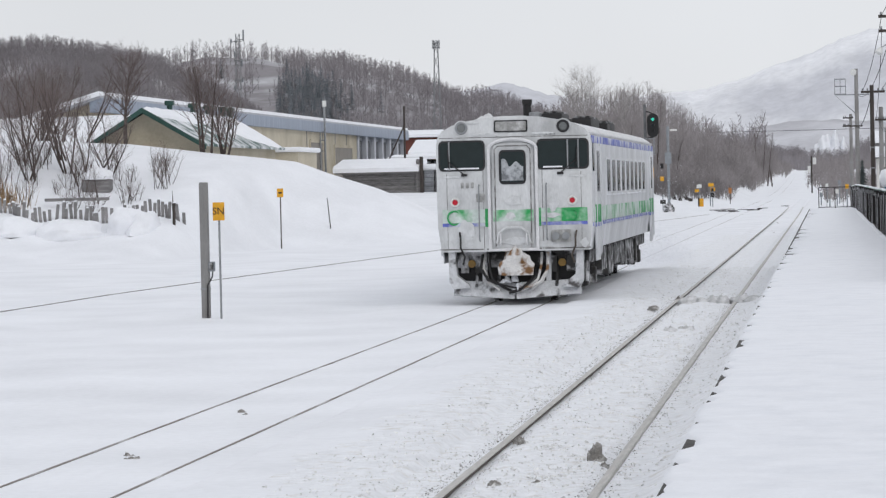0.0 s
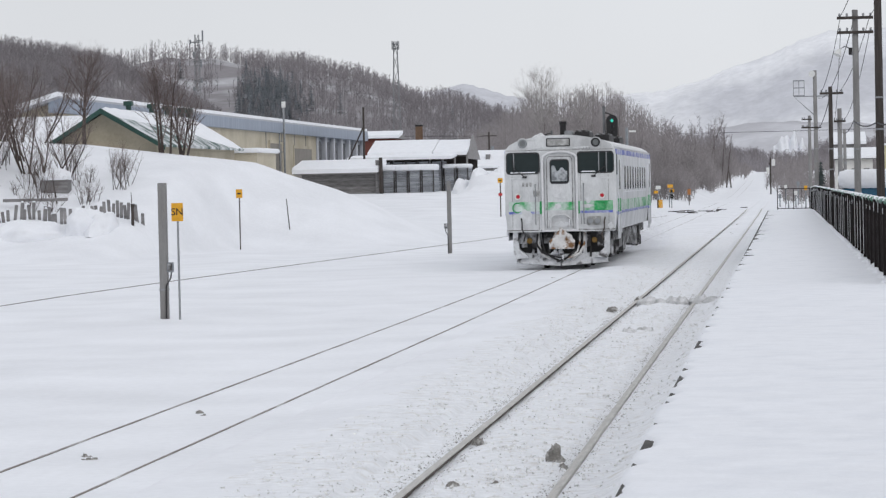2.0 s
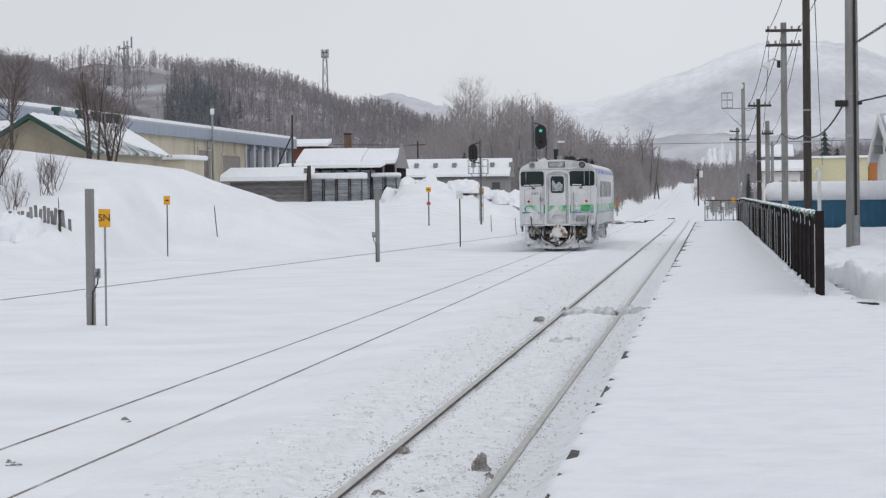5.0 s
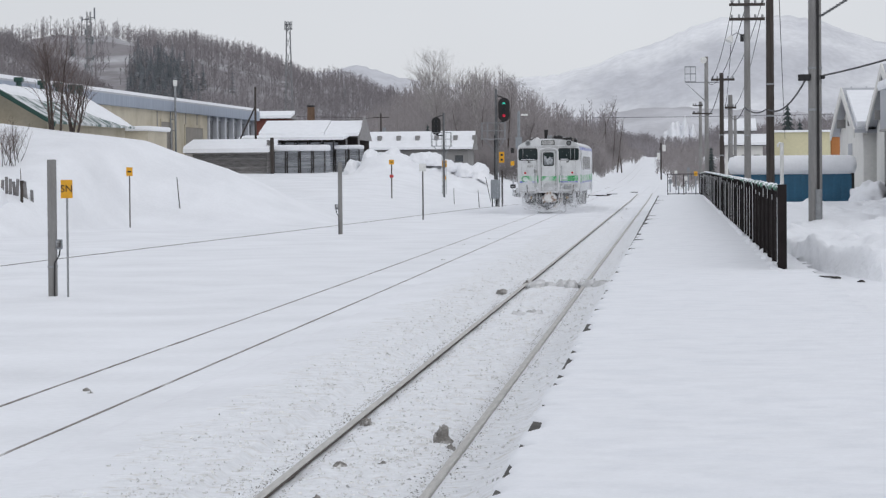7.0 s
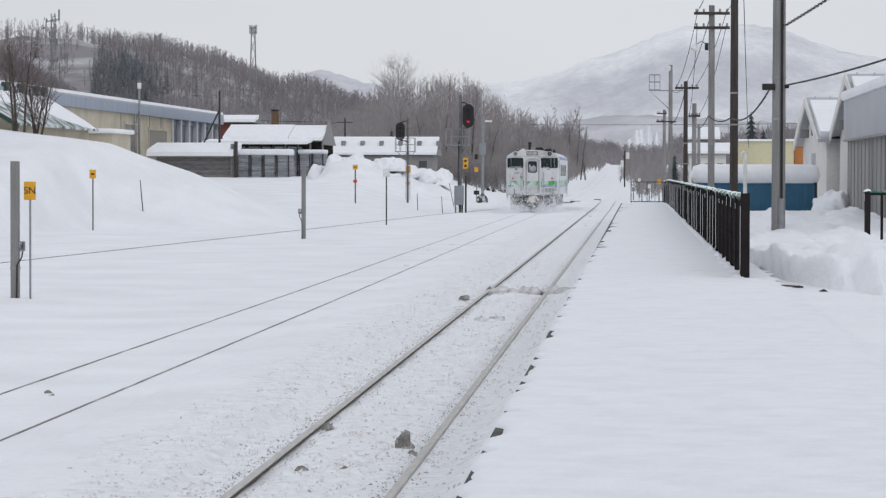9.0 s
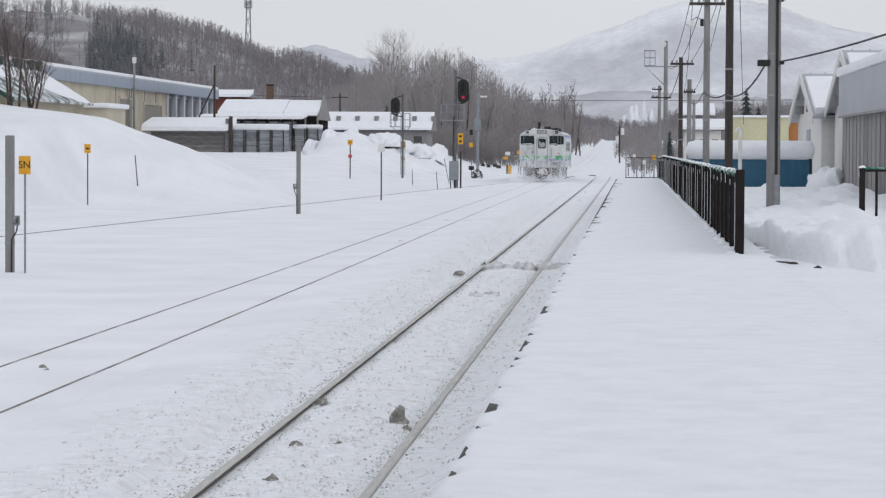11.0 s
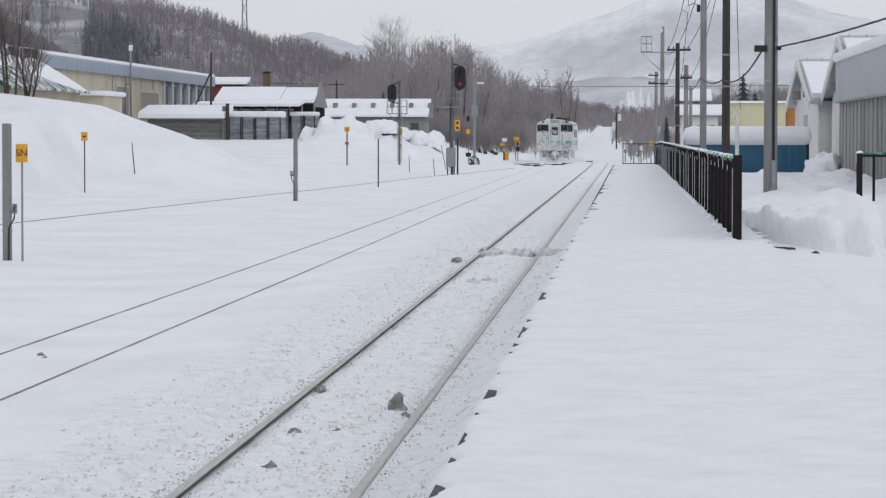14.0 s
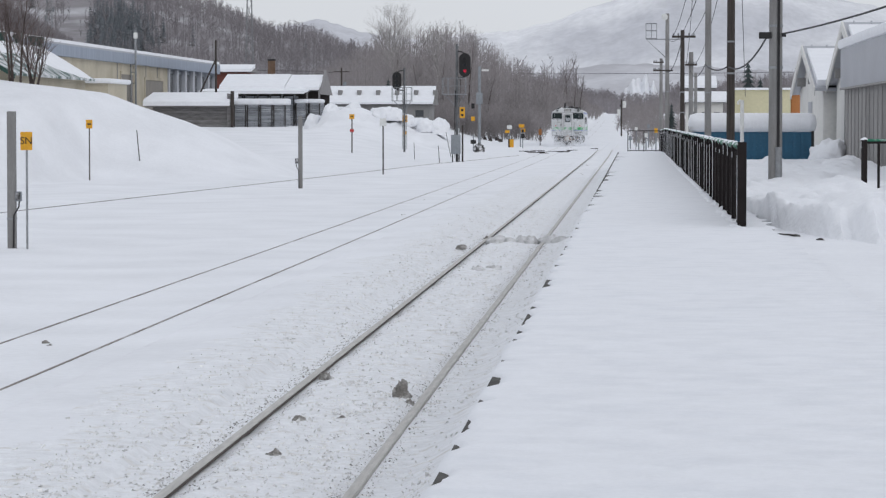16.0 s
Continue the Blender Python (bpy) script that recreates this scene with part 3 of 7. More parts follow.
def face_patch(g, x0, x1, z0, z1, out, r=0.06, thick=0.02):
    """A plate with rounded corners that lies on the end of the car, proud of it by out."""
    ring = []
    for cx, cz, a0 in ((x1 - r, z1 - r, 0), (x0 + r, z1 - r, 90), (x0 + r, z0 + r, 180), (x1 - r, z0 + r, 270)):
        for k in range(5):
            a = radians(a0 + 22.5 * k)
            ring.append((cx + r * math.cos(a), cz + r * math.sin(a)))
    cols = 8
    base = len(g.v)
    # strips from left to right across the rounded outline
    def span(x):
        d = 0.0
        if x < x0 + r:
            d = r - math.sqrt(max(r * r - (x0 + r - x) ** 2, 0))
        elif x > x1 - r:
            d = r - math.sqrt(max(r * r - (x - x1 + r) ** 2, 0))
        return z0 + d, z1 - d
    xs_ = sorted(set([x0, x0 + r * 0.3, x0 + r * 0.7, x0 + r] + [x0 + r + (x1 - x0 - 2 * r) * k / cols for k in range(cols + 1)] + [x1 - r, x1 - r * 0.7, x1 - r * 0.3, x1]))
    rows = 4
    for x in xs_:
        a, b = span(x)
        for k in range(rows + 1):
            z = a + (b - a) * k / rows
            g.v.append((x, face_y(x, z) - out, z))
        g.v.append((x, face_y(x, a) - out + thick, a))
        g.v.append((x, face_y(x, b) - out + thick, b))
    n = rows + 3
    for i in range(len(xs_) - 1):
        p, q = base + i * n, base + (i + 1) * n
        for k in range(rows):
            g.f.append((p + k, q + k, q + k + 1, p + k + 1))
        g.f.append((p, p + rows + 1, q + rows + 1, q))
        g.f.append((p + rows, q + rows, q + rows + 2, p + rows + 2))
    return g


def disc(g, x, y, z, r, depth, n=16):
    return g.tube([(x, y, z), (x, y + depth, z)], r, n)


def ring(g, x, y, z, r, w, n=18, m=6):
    base = len(g.v)
    for i in range(n):
        a = 2 * math.pi * i / n
        for k in range(m):
            b = 2 * math.pi * k / m
            rr = r + w * math.cos(b)
            g.v.append((x + rr * math.cos(a), y + w * math.sin(b), z + rr * math.sin(a)))
    for i in range(n):
        for k in range(m):
            g.f.append((base + i * m + k, base + i * m + (k + 1) % m, base + ((i + 1) % n) * m + (k + 1) % m, base + ((i + 1) % n) * m + k))
    return g


def railcar():
    car = thing("railcar", "white diesel railcar with green stripes, dusted with snow", "train")
    # shell: rows of rings from the end nearest the station to the far end
    zs = [1.04, 1.15, 1.3, 1.5, 1.8, 2.2, 2.6, 3.0, 3.1, 3.2, 3.25, 3.32, 3.38, 3.44, 3.48, 3.53, 3.56, 3.60, 3.62, 3.645]
    g = G()
    fr = [-1, -0.97, -0.92, -0.85, -0.72, -0.58, -0.4, -0.2, 0, 0.2, 0.4, 0.58, 0.72, 0.85, 0.92, 0.97, 1]
    for end in (0, 1):
        base = len(g.v)
        for z in zs:
            for f in fr:
                x = f * half_width(z)
                y = face_y(x, z)
                g.v.append((x, y if not end else CAR_LEN - y, z))
        n = len(fr)
        for i in range(len(zs) - 1):
            for k in range(n - 1):
                a = base + i * n + k
                g.f.append((a, a + 1, a + n + 1, a + n) if not end else (a, a + n, a + n + 1, a + 1))
    nv = len(zs) * len(fr)
    n = len(fr)
    for side in (0, n - 1):
        for i in range(9):
            a, b = i * n + side, (i + 1) * n + side
            g.f.append((a, b, b + nv, a + nv) if side else (a, a + nv, b + nv, b))
    g.add([(-1.375, 0.25, 1.04), (1.375, 0.25, 1.04), (1.375, CAR_LEN - 0.25, 1.04), (-1.375, CAR_LEN - 0.25, 1.04)], [(0, 1, 2, 3)])
    body = part("body", g, CAR_WHITE, car, "snow-frosted white car body", angle=35)
    body.data.materials.append(CAR_SIDE)
    for poly in body.data.polygons:
        if abs(poly.normal.x) > 0.8:
            poly.material_index = 1
    # roof between the ends
    g = G()
    prof = [(half_width(z) * s, z) for s, seq in ((-1, zs[8:]), (1, zs[8:][::-1])) for z in seq]
    g.add([(x, face_y(x, z), z) for x, z in prof] + [(x, CAR_LEN - face_y(x, z), z) for x, z in prof],
          [(i, i + 1, i + 1 + len(prof), i + len(prof)) for i in range(len(prof) - 1)])
    part("roof", g, CAR_ROOF, car, "rounded white roof dusted with snow", angle=35)
    for s in (-1, 1):
        part("gutter", G().box(s * 1.465 - 0.02, s * 1.465 + 0.02, 0.3, CAR_LEN - 0.3, 3.27, 3.31), CAR_ROOF, car)
    # cab windows with their rubber, pillars and wipers
    for x0, x1 in ((-1.46, -0.53), (0.47, 1.46)):
        w = part("cab_window", face_patch(G(), x0, x1, 2.60, 3.19, 0.012, 0.09), RUBBER, car, "dark cab window with black rubber seal")
        inner = part("pane", face_patch(G(), x0 + 0.035, x1 - 0.035, 2.64, 3.15, 0.022, 0.07), CAR_GLASS, w)
        for px in ((x0 + 0.22,) if x0 < 0 else (x1 - 0.40, x1 - 0.20)):
            yy = face_y(px, 2.9)
            part("window_bar", G().box(px - 0.014, px + 0.014, yy - 0.045, yy + 0.0, 2.62, 3.17), STEEL, w)
        c = (x0 + x1) / 2
        s = 1 if x0 < 0 else -1
        wp = G().tube([(c + 0.05 * s, face_y(c, 2.5) - 0.05, 2.53), (c - 0.25 * s, face_y(c - 0.25 * s, 2.8) - 0.07, 2.78)], 0.012, 6)
        wp.tube([(c - 0.25 * s, face_y(c - 0.25 * s, 2.7) - 0.06, 2.66), (c - 0.27 * s, face_y(c - 0.27 * s, 3.0) - 0.06, 3.02)], 0.012, 6)
        wp.box(c + 0.05 * s - 0.06, c + 0.05 * s + 0.06, face_y(c, 2.5) - 0.06, face_y(c, 2.5), 2.50, 2.55, 0.01)
        part("wiper", wp, BLACK, car)
        part("window_snow", face_patch(G(), x0 + 0.12, x1 - (0.12 if x0 < 0 else 0.5), 2.635, 2.665, 0.030, 0.012), SNOW_CLEAN, car, "snow lying along the window sill")
    # gangway door
    door = part("gangway_door", face_patch(G(), -0.40, 0.40, 1.10, 3.12, 0.03, 0.16, 0.04), CAR_WHITE, car, "frosted end door with a small window")
    ga = G()
    for dx in (-0.46, 0.46):
        ga.box(dx - 0.03, dx + 0.03, -0.05, 0.02, 1.08, 3.05, 0.012)
    arc = [(0.46 * math.cos(radians(a)), -0.03, 3.02 + 0.18 * math.sin(radians(a))) for a in range(0, 181, 15)]
    ga.tube(arc, 0.035, 6)
    ga.box(-0.49, 0.49, -0.05, 0.02, 1.05, 1.10, 0.012)
    part("door_frame", ga, CAR_ROOF, car)
    part("pane", face_patch(G(), -0.26, 0.26, 2.33, 2.99, 0.045, 0.08), RUBBER, door)
    part("pane", face_patch(G(), -0.225, 0.225, 2.37, 2.955, 0.055, 0.06), CAR_GLASS, door)
    wave = G()
    for k in range(13):
        x = -0.21 + 0.42 * k / 12
        wave.v += [(x, -0.058, 2.40), (x, -0.060, 2.72 + 0.05 * math.sin(k * 0.9 + 0.6) + 0.06 * (k < 4))]
    wave.f += [(2 * k, 2 * k + 2, 2 * k + 3, 2 * k + 1) for k in range(12)]
    part("frost", wave, FROST_GLASS, door, "frost climbing up the window")
    for hx in (-0.25, 0.25):
        part("hand_grip", G().tube([(hx, -0.05, 1.16), (hx, -0.10, 1.2), (hx, -0.10, 1.36), (hx, -0.05, 1.40)], 0.018, 6), CAR_ROOF, door)
    hood = G().tube([(-0.32, -0.06, 1.2), (-0.28, -0.08, 1.40), (-0.14, -0.09, 1.50), (0.14, -0.09, 1.50), (0.28, -0.08, 1.40), (0.32, -0.06, 1.2)], 0.028, 6)
    part("cable_hood", hood, CAR_WHITE, door)
    # destination board, headlamps, tail lamps
    b = part("destination_board", face_patch(G(), -0.35, 0.30, 3.335, 3.565, 0.02, 0.03), RUBBER, car)
    part("board_glass", face_patch(G(), -0.32, 0.27, 3.36, 3.54, 0.03, 0.02), SIGN_GREY, b, "blank frosted destination glass")
    for x in (-0.99, 0.98):
        y = face_y(x, 3.44)
        lamp = part("headlamp", ring(G(), x, y - 0.03, 3.43, 0.10, 0.025), CAR_ROOF, car, "round unlit headlamp in a raised ring")
        lamp.data.materials.clear()
        lamp.data.materials.append(RUBBER if x > 0 else STEEL)
        part("lens", disc(G(), x, y - 0.035, 3.43, 0.085, 0.08), LAMP_GLASS, lamp)
        part("housing", disc(G(), x, y - 0.02, 3.43, 0.15, 0.10, 20), CAR_WHITE, lamp)
    for x in (-1.14, 1.13):
        y = face_y(x, 2.0)
        t = part("tail_lamp", ring(G(), x, y - 0.02, 2.0, 0.075, 0.022), WHITE_PAINT, car, "lit red tail lamp in a white ring")
        part("lens", disc(G(), x, y - 0.03, 2.0, 0.050, 0.06), TAIL_RED, t)
    # stripes on the end, each side of the door
    for x0, x1, mat in ((-1.40, -0.52, CAR_GREEN), (0.46, 0.92, CAR_GREEN), (0.92, 1.41, CAR_GREEN_CLEAR)):
        part("stripe", face_patch(G(), x0, x1, 1.60, 1.86, 0.006, 0.01, 0.006), mat, car, "green stripe partly under frost")
    for x0, x1 in ((-1.40, -0.56), (0.50, 1.41)):
        part("stripe", face_patch(G(), x0, x1, 1.53, 1.595, 0.006, 0.01, 0.006), CAR_BLUE, car, "blue stripe partly under frost")
    part("stripe", face_patch(G(), -0.39, 0.39, 1.62, 1.84, 0.036, 0.01, 0.006), CAR_GREEN, door, "green stripe partly under frost")
    # frost-covered emblem ring, the number as plain bars, connector box
    part("emblem_ring", ring(G(), -1.16, face_y(-1.16, 1.7) - 0.012, 1.70, 0.13, 0.018), CAR_GREEN_CLEAR, car)
    part("emblem_ring", ring(G(), 1.13, face_y(1.13, 1.7) - 0.012, 1.72, 0.10, 0.012), CAR_GREEN_CLEAR, car)
    for k in range(3):
        part("number_bar", face_patch(G(), -1.02 + 0.10 * k, -0.96 + 0.10 * k, 2.27, 2.38, 0.006, 0.01, 0.006), SIGN_GREY, car)
    part("vent_grille", face_patch(G(), -0.72, -0.54, 2.0, 2.16, 0.012, 0.02), SIGN_GREY, car)
    cb = part("connector_box", face_patch(G(), 0.72, 1.10, 1.20, 1.44, 0.05, 0.03, 0.06), SIGN_GREY, car, "grey jumper connector box")
    for x in (0.81, 1.0):
        part("socket", disc(G(), x, face_y(x, 1.3) - 0.10, 1.32, 0.075, 0.05), STEEL, cb)
    for x, s in ((-1.06, 1), (1.2, -1)):
        y = face_y(x, 1.2)
        part("jumper_cable", G().tube([(x, y - 0.03, 1.42), (x + 0.02 * s, y - 0.08, 1.30), (x + 0.02 * s, y - 0.10, 1.12), (x + 0.10 * s, y - 0.08, 0.95), (x + 0.05 * s, y, 0.8)], 0.02, 6), RUST if s < 0 else BLACK, car)
    # clear strips of green beside the door frame, panel seams, handrails and steps on the end
    for x in (-0.52, 0.50):
        part("stripe", face_patch(G(), x - 0.03, x + 0.03, 1.52, 1.87, 0.008, 0.01, 0.006), CAR_GREEN_CLEAR, car, "clear green stripe end")
    for x in (-0.575, 0.565):
        part("panel_seam", face_patch(G(), x - 0.006, x + 0.006, 1.08, 3.10, 0.004, 0.004, 0.004), SEAM, car)
    for x in (-1.30, 1.30):
        part("panel_seam", face_patch(G(), x - 0.005, x + 0.005, 1.08, 2.55, 0.004, 0.004, 0.004), SEAM, car)
    part("panel_seam", face_patch(G(), -1.46, 1.46, 1.075, 1.10, 0.006, 0.004, 0.004), SEAM, car)
    part("panel_seam", face_patch(G(), -1.44, 1.44, 3.235, 3.25, 0.006, 0.004, 0.004), SEAM, car)
    for x in (-0.66, 0.64):
        yy = face_y(x, 1.8)
        part("end_handrail", G().tube([(x, yy, 1.25), (x, yy - 0.07, 1.28), (x, yy - 0.07, 2.30), (x, yy, 2.33)], 0.014, 6), STEEL, car)
    for x, z in ((-0.30, 3.25), (0.66, 3.28), (0.74, 3.28), (0.82, 3.28)):
        part("bolt", disc(G(), x, face_y(x, z) - 0.015, z, 0.018, 0.02, 8), STEEL, car)
    part("gangway_seal", G().tube([(-0.345, -0.036, 1.14), (-0.345, -0.036, 3.0), (-0.28, -0.034, 3.07), (0.28, -0.034, 3.07), (0.345, -0.036, 3.0), (0.345, -0.036, 1.14)], 0.012, 5), SEAM, door)
    # snow blown on to the end, thickest low down and on the ledges
    frost_rnd = random.Random(17)
    for cx, cz, rx, rz in ((-0.92, 1.46, 0.17, 0.17), (-1.02, 1.22, 0.26, 0.09), (0.62, 1.17, 0.16, 0.07), (0.02, 1.24, 0.22, 0.07), (0.0, 2.0, 0.16, 0.09), (0.78, 1.96, 0.10, 0.15), (0.72, 1.72, 0.17, 0.05),
                           (-0.04, 1.72, 0.10, 0.06), (1.22, 2.47, 0.17, 0.025), (-1.20, 2.49, 0.19, 0.025), (-0.62, 3.30, 0.22, 0.03), (0.60, 3.30, 0.20, 0.03), (1.34, 1.18, 0.07, 0.09), (-0.80, 3.53, 0.16, 0.03)):
        seed = frost_rnd.uniform(0, 50)
        out = 0.045 if abs(cx) < 0.3 else 0.012
        fg = G()
        fg.v.append((cx, face_y(cx, cz) - out - 0.012, cz))
        for k in range(22):
            a = 2 * math.pi * k / 22
            f = 1 + 0.45 * noise.noise(Vector((1.3 * math.cos(a), 1.3 * math.sin(a), seed))) + 0.15 * noise.noise(Vector((5.0 * math.cos(a), 5.0 * math.sin(a), seed)))
            px, pz = cx + rx * f * math.cos(a), cz + rz * f * math.sin(a)
            fg.v.append((px, face_y(px, pz) - out, pz))
        fg.f += [(0, 1 + k, 1 + (k + 1) % 22) for k in range(22)]
        part("frost_patch", fg, FROST_SNOW, car, "patch of snow frozen on to the paint", fix=False, angle=80)
    # under the buffer beam: plough skirt, coupler in its canvas, hoses
    for sg in (-1, 1):
        pg = G()
        xa, xb = 0.02, 1.24
        rows = [(0.12, 0.0), (0.30, 0.07), (0.42, 0.16)]
        for z, back in rows:
            for x in (xa, (xa + xb) / 2, xb):
                pg.v.append((sg * x, 0.02 + back + 0.36 * (x / 1.24) ** 1.3, z + (0.05 * x if z > 0.2 else 0.07 * x)))
        for z, back in rows:
            for x in (xa, (xa + xb) / 2, xb):
                pg.v.append((sg * x, 0.10 + back + 0.36 * (x / 1.24) ** 1.3, z + 0.05 * x))
        for base in (0, 9):
            for a in range(2):
                for c in range(2):
                    q = base + 3 * a + c
                    pg.f.append((q, q + 1, q + 4, q + 3))
        for q in ((6, 7, 16, 15), (7, 8, 17, 16), (0, 1, 10, 9), (1, 2, 11, 10), (2, 5, 14, 11), (5, 8, 17, 14)):
            pg.f.append(q)
        part("snow_plough", pg, UNDER_SNOW, car, "snow-caked plough blade under the car end", angle=30)
        for x in (0.35, 0.78):
            part("plough_strut", G().tube([(sg * x, 0.28, 0.36), (sg * x, 0.62, 0.80)], 0.03, 6), DARK_METAL, car)
    # black sheet added as the shade of the hollow, no real cross-member
    part("underfloor_shadow_plate", G().box(-1.22, 1.22, 0.62, 0.66, 0.30, 1.03), BLACK, car, "black sheet standing in for the shade under the car end")
    for s in (-1, 1):
        part("skirt_panel", G().prism([(s * 1.31, 1.04), (s * 1.18, 1.04), (s * 1.15, 0.58), (s * 0.92, 0.40), (s * 0.90, 0.34), (s * 1.22, 0.32), (s * 1.30, 0.45)], "y", 0.22, 0.50), UNDER_SNOW, car, "white skirt panel packed with snow")
        part("amber_lamp", disc(G(), s * 0.88, 0.42, 0.80, 0.075, 0.08), AMBER, car, "amber lamp under the buffer beam")
        part("brake_hose", G().tube([(s * 0.50, 0.30, 1.0), (s * 0.50, 0.12, 0.75), (s * 0.44, 0.06, 0.5), (s * 0.22, 0.05, 0.34), (s * 0.05, 0.12, 0.26)], 0.026, 6), BLACK if s < 0 else BAG, car)
        part("brake_hose", G().tube([(s * 0.62, 0.3, 1.0), (s * 0.62, 0.16, 0.7), (s * 0.52, 0.1, 0.46), (s * 0.3, 0.1, 0.3)], 0.03, 6), BAG, car)
        part("guard_iron", G().box(s * 0.62 - 0.05, s * 0.62 + 0.05, 0.35, 0.45, 0.2, 1.04, 0.015), UNDER_SNOW, car)
    part("coupler_cover", G().lump(0, 0.02, 0.58, 0.29, 0.26, 0.46, 3, 10, 18, 0.55), BAG, car, "coupler wrapped in snow-caked canvas")
    part("coupler_shank", G().box(-0.14, 0.14, 0.0, 1.0, 0.62, 0.9, 0.03), DARK_METAL, car)
    ice_rnd = random.Random(9)
    for k in range(9):
        part("coupler_ice", G().lump(ice_rnd.gauss(0, 0.15), 0.06 + ice_rnd.uniform(-0.05, 0.1), 0.26 + ice_rnd.uniform(0, 0.24), ice_rnd.uniform(0.05, 0.12), 0.09, ice_rnd.uniform(0.05, 0.12), 60 + k, 5, 9, 0.8), SNOW_CLEAN, car, "lump of packed snow under the coupler")
    for pts, r, m in (([(-0.64, 0.22, 0.98), (-0.66, 0.06, 0.72), (-0.52, 0.0, 0.50), (-0.34, 0.0, 0.42)], 0.03, BLACK), ([(0.42, 0.1, 0.62), (0.30, 0.0, 0.46), (0.10, -0.02, 0.30), (-0.12, 0.0, 0.24)], 0.03, BLACK),
                      ([(0.60, 0.2, 0.66), (0.50, 0.02, 0.46), (0.30, -0.01, 0.36), (0.14, 0.0, 0.34)], 0.028, BAG), ([(-0.34, 0.0, 0.42), (-0.1, -0.03, 0.36), (0.1, -0.02, 0.32)], 0.02, BLACK)):
        part("brake_hose", G().tube(pts, r, 7), m, car)
    for x in (-1.02, -0.74, 0.70, 1.04):
        part("valve_box", G().box(x - 0.08, x + 0.08, 0.44, 0.62, 0.62, 0.95, 0.02), DARK_METAL, car)
    part("underframe", G().box(-1.25, 1.25, 0.55, CAR_LEN - 0.5, 0.72, 1.035, 0.03), DARK_METAL, car, "dark underframe spattered with snow")
    rnd = random.Random(5)
    # equipment boxes under the floor
    y = 5.2
    while y < 15.5:
        w = rnd.uniform(0.7, 1.9)
        for s in (-1, 1):
            d = rnd.uniform(0.0, 0.18)
            part("equipment_box", G().box(s * 1.28 - (0.55 if s > 0 else 0), s * 1.28 + (0.55 if s < 0 else 0), y, y + w, 0.34 + d, 0.98, 0.03), DARK_METAL, car, "snow-spattered equipment box under the floor")
        y += w + rnd.uniform(0.15, 0.4)
    for yb in (3.2, CAR_LEN - 3.2):
        for s in (-1, 1):
            fr_ = G().prism([(yb - 1.6, 0.62), (yb - 1.2, 0.74), (yb + 1.2, 0.74), (yb + 1.6, 0.62), (yb + 1.6, 0.44), (yb + 0.5, 0.32), (yb - 0.5, 0.32), (yb - 1.6, 0.44)], "x", s * 1.02 - 0.05, s * 1.02 + 0.05)
            bg = part("bogie_frame", fr_, DARK_METAL, car)
            for dy in (-1.05, 1.05):
                part("axle_box", G().box(s * 1.14 - 0.1, s * 1.14 + 0.1, yb + dy - 0.15, yb + dy + 0.15, 0.28, 0.6, 0.03), DARK_METAL, bg)
                part("spring", G().tube([(s * 1.12, yb + dy, 0.58), (s * 1.12, yb + dy, 0.86)], 0.09, 10), DARK_METAL, bg)
            part("step_ladder", G().box(s * 1.3 - 0.03, s * 1.3 + 0.03, yb - 2.1, yb - 1.75, 0.40, 1.04, 0.01), DARK_METAL, car)
    wheels = []
    for yb in (3.2, CAR_LEN - 3.2):
        for dy in (-1.05, 1.05):
            g = G().tube([(-0.75, 0, 0), (0.75, 0, 0)], 0.08, 10)
            for s in (-1, 1):
                g.tube([(s * 0.50, 0, 0), (s * 0.53, 0, 0), (s * 0.53, 0, 0), (s * 0.63, 0, 0)], [0.455, 0.455, 0.43, 0.43], 28)
            ws = part("wheelset", g, DARK_METAL, car)
            wheels.append((ws, yb + dy))
    # sides: doors, windows, stripes
    for s in (-1, 1):
        def slab(y0, y1, z0, z1, out=0.012, b=0.02):
            a, c = sorted((s * (1.508 + out), s * (1.508 - 0.02)))
            return G().box(a, c, y0, y1, z0, z1, b * 0.4)
        for yd in (1.05, CAR_LEN - 2.05):
            d = part("side_door", slab(yd, yd + 1.0, 0.92, 3.06, 0.018), CAR_SIDE, car, "frosted white sliding door")
            part("pane", slab(yd + 0.2, yd + 0.8, 2.15, 2.95, 0.026), SIDE_GLASS, d)
            part("stripe", slab(yd - 0.12, yd + 1.1, 1.55, 1.90, 0.024), CAR_GREEN_CLEAR, d, "green stripe")
            part("stripe", slab(yd - 0.12, yd + 1.1, 1.47, 1.545, 0.022), CAR_BLUE, d, "blue stripe")
            for y in (yd - 0.09, yd + 1.05):
                part("door_post", slab(y, y + 0.05, 0.95, 3.1, 0.04), CAR_SIDE, d)
            part("step_well", slab(yd - 0.05, yd + 1.05, 0.80, 1.06, 0.0), CAR_SIDE, d)
        for k in range(9):
            y = 3.9 + 1.46 * k
            w = part("side_window", slab(y + 0.08, y + 1.02, 2.08, 2.85, 0.014), CAR_SIDE, car, "side window with frosted edge")
            part("pane", slab(y + 0.14, y + 0.96, 2.14, 2.80, 0.02), SIDE_GLASS, w)
            part("sill_snow", slab(y + 0.1, y + 1.0, 2.06, 2.09, 0.03), SNOW_CLEAN, w)
        part("cab_side_window", slab(0.42, 0.85, 2.55, 3.1, 0.012), CAR_GLASS, car)
        for y0, y1 in ((0.35, 0.93), (2.2, CAR_LEN - 2.2)):
            part("stripe", slab(y0, y1, 1.57, 1.86, 0.008), CAR_GREEN, car, "green stripe partly under frost")
            part("stripe", slab(y0, y1, 1.49, 1.56, 0.008), CAR_BLUE, car, "blue stripe partly under frost")
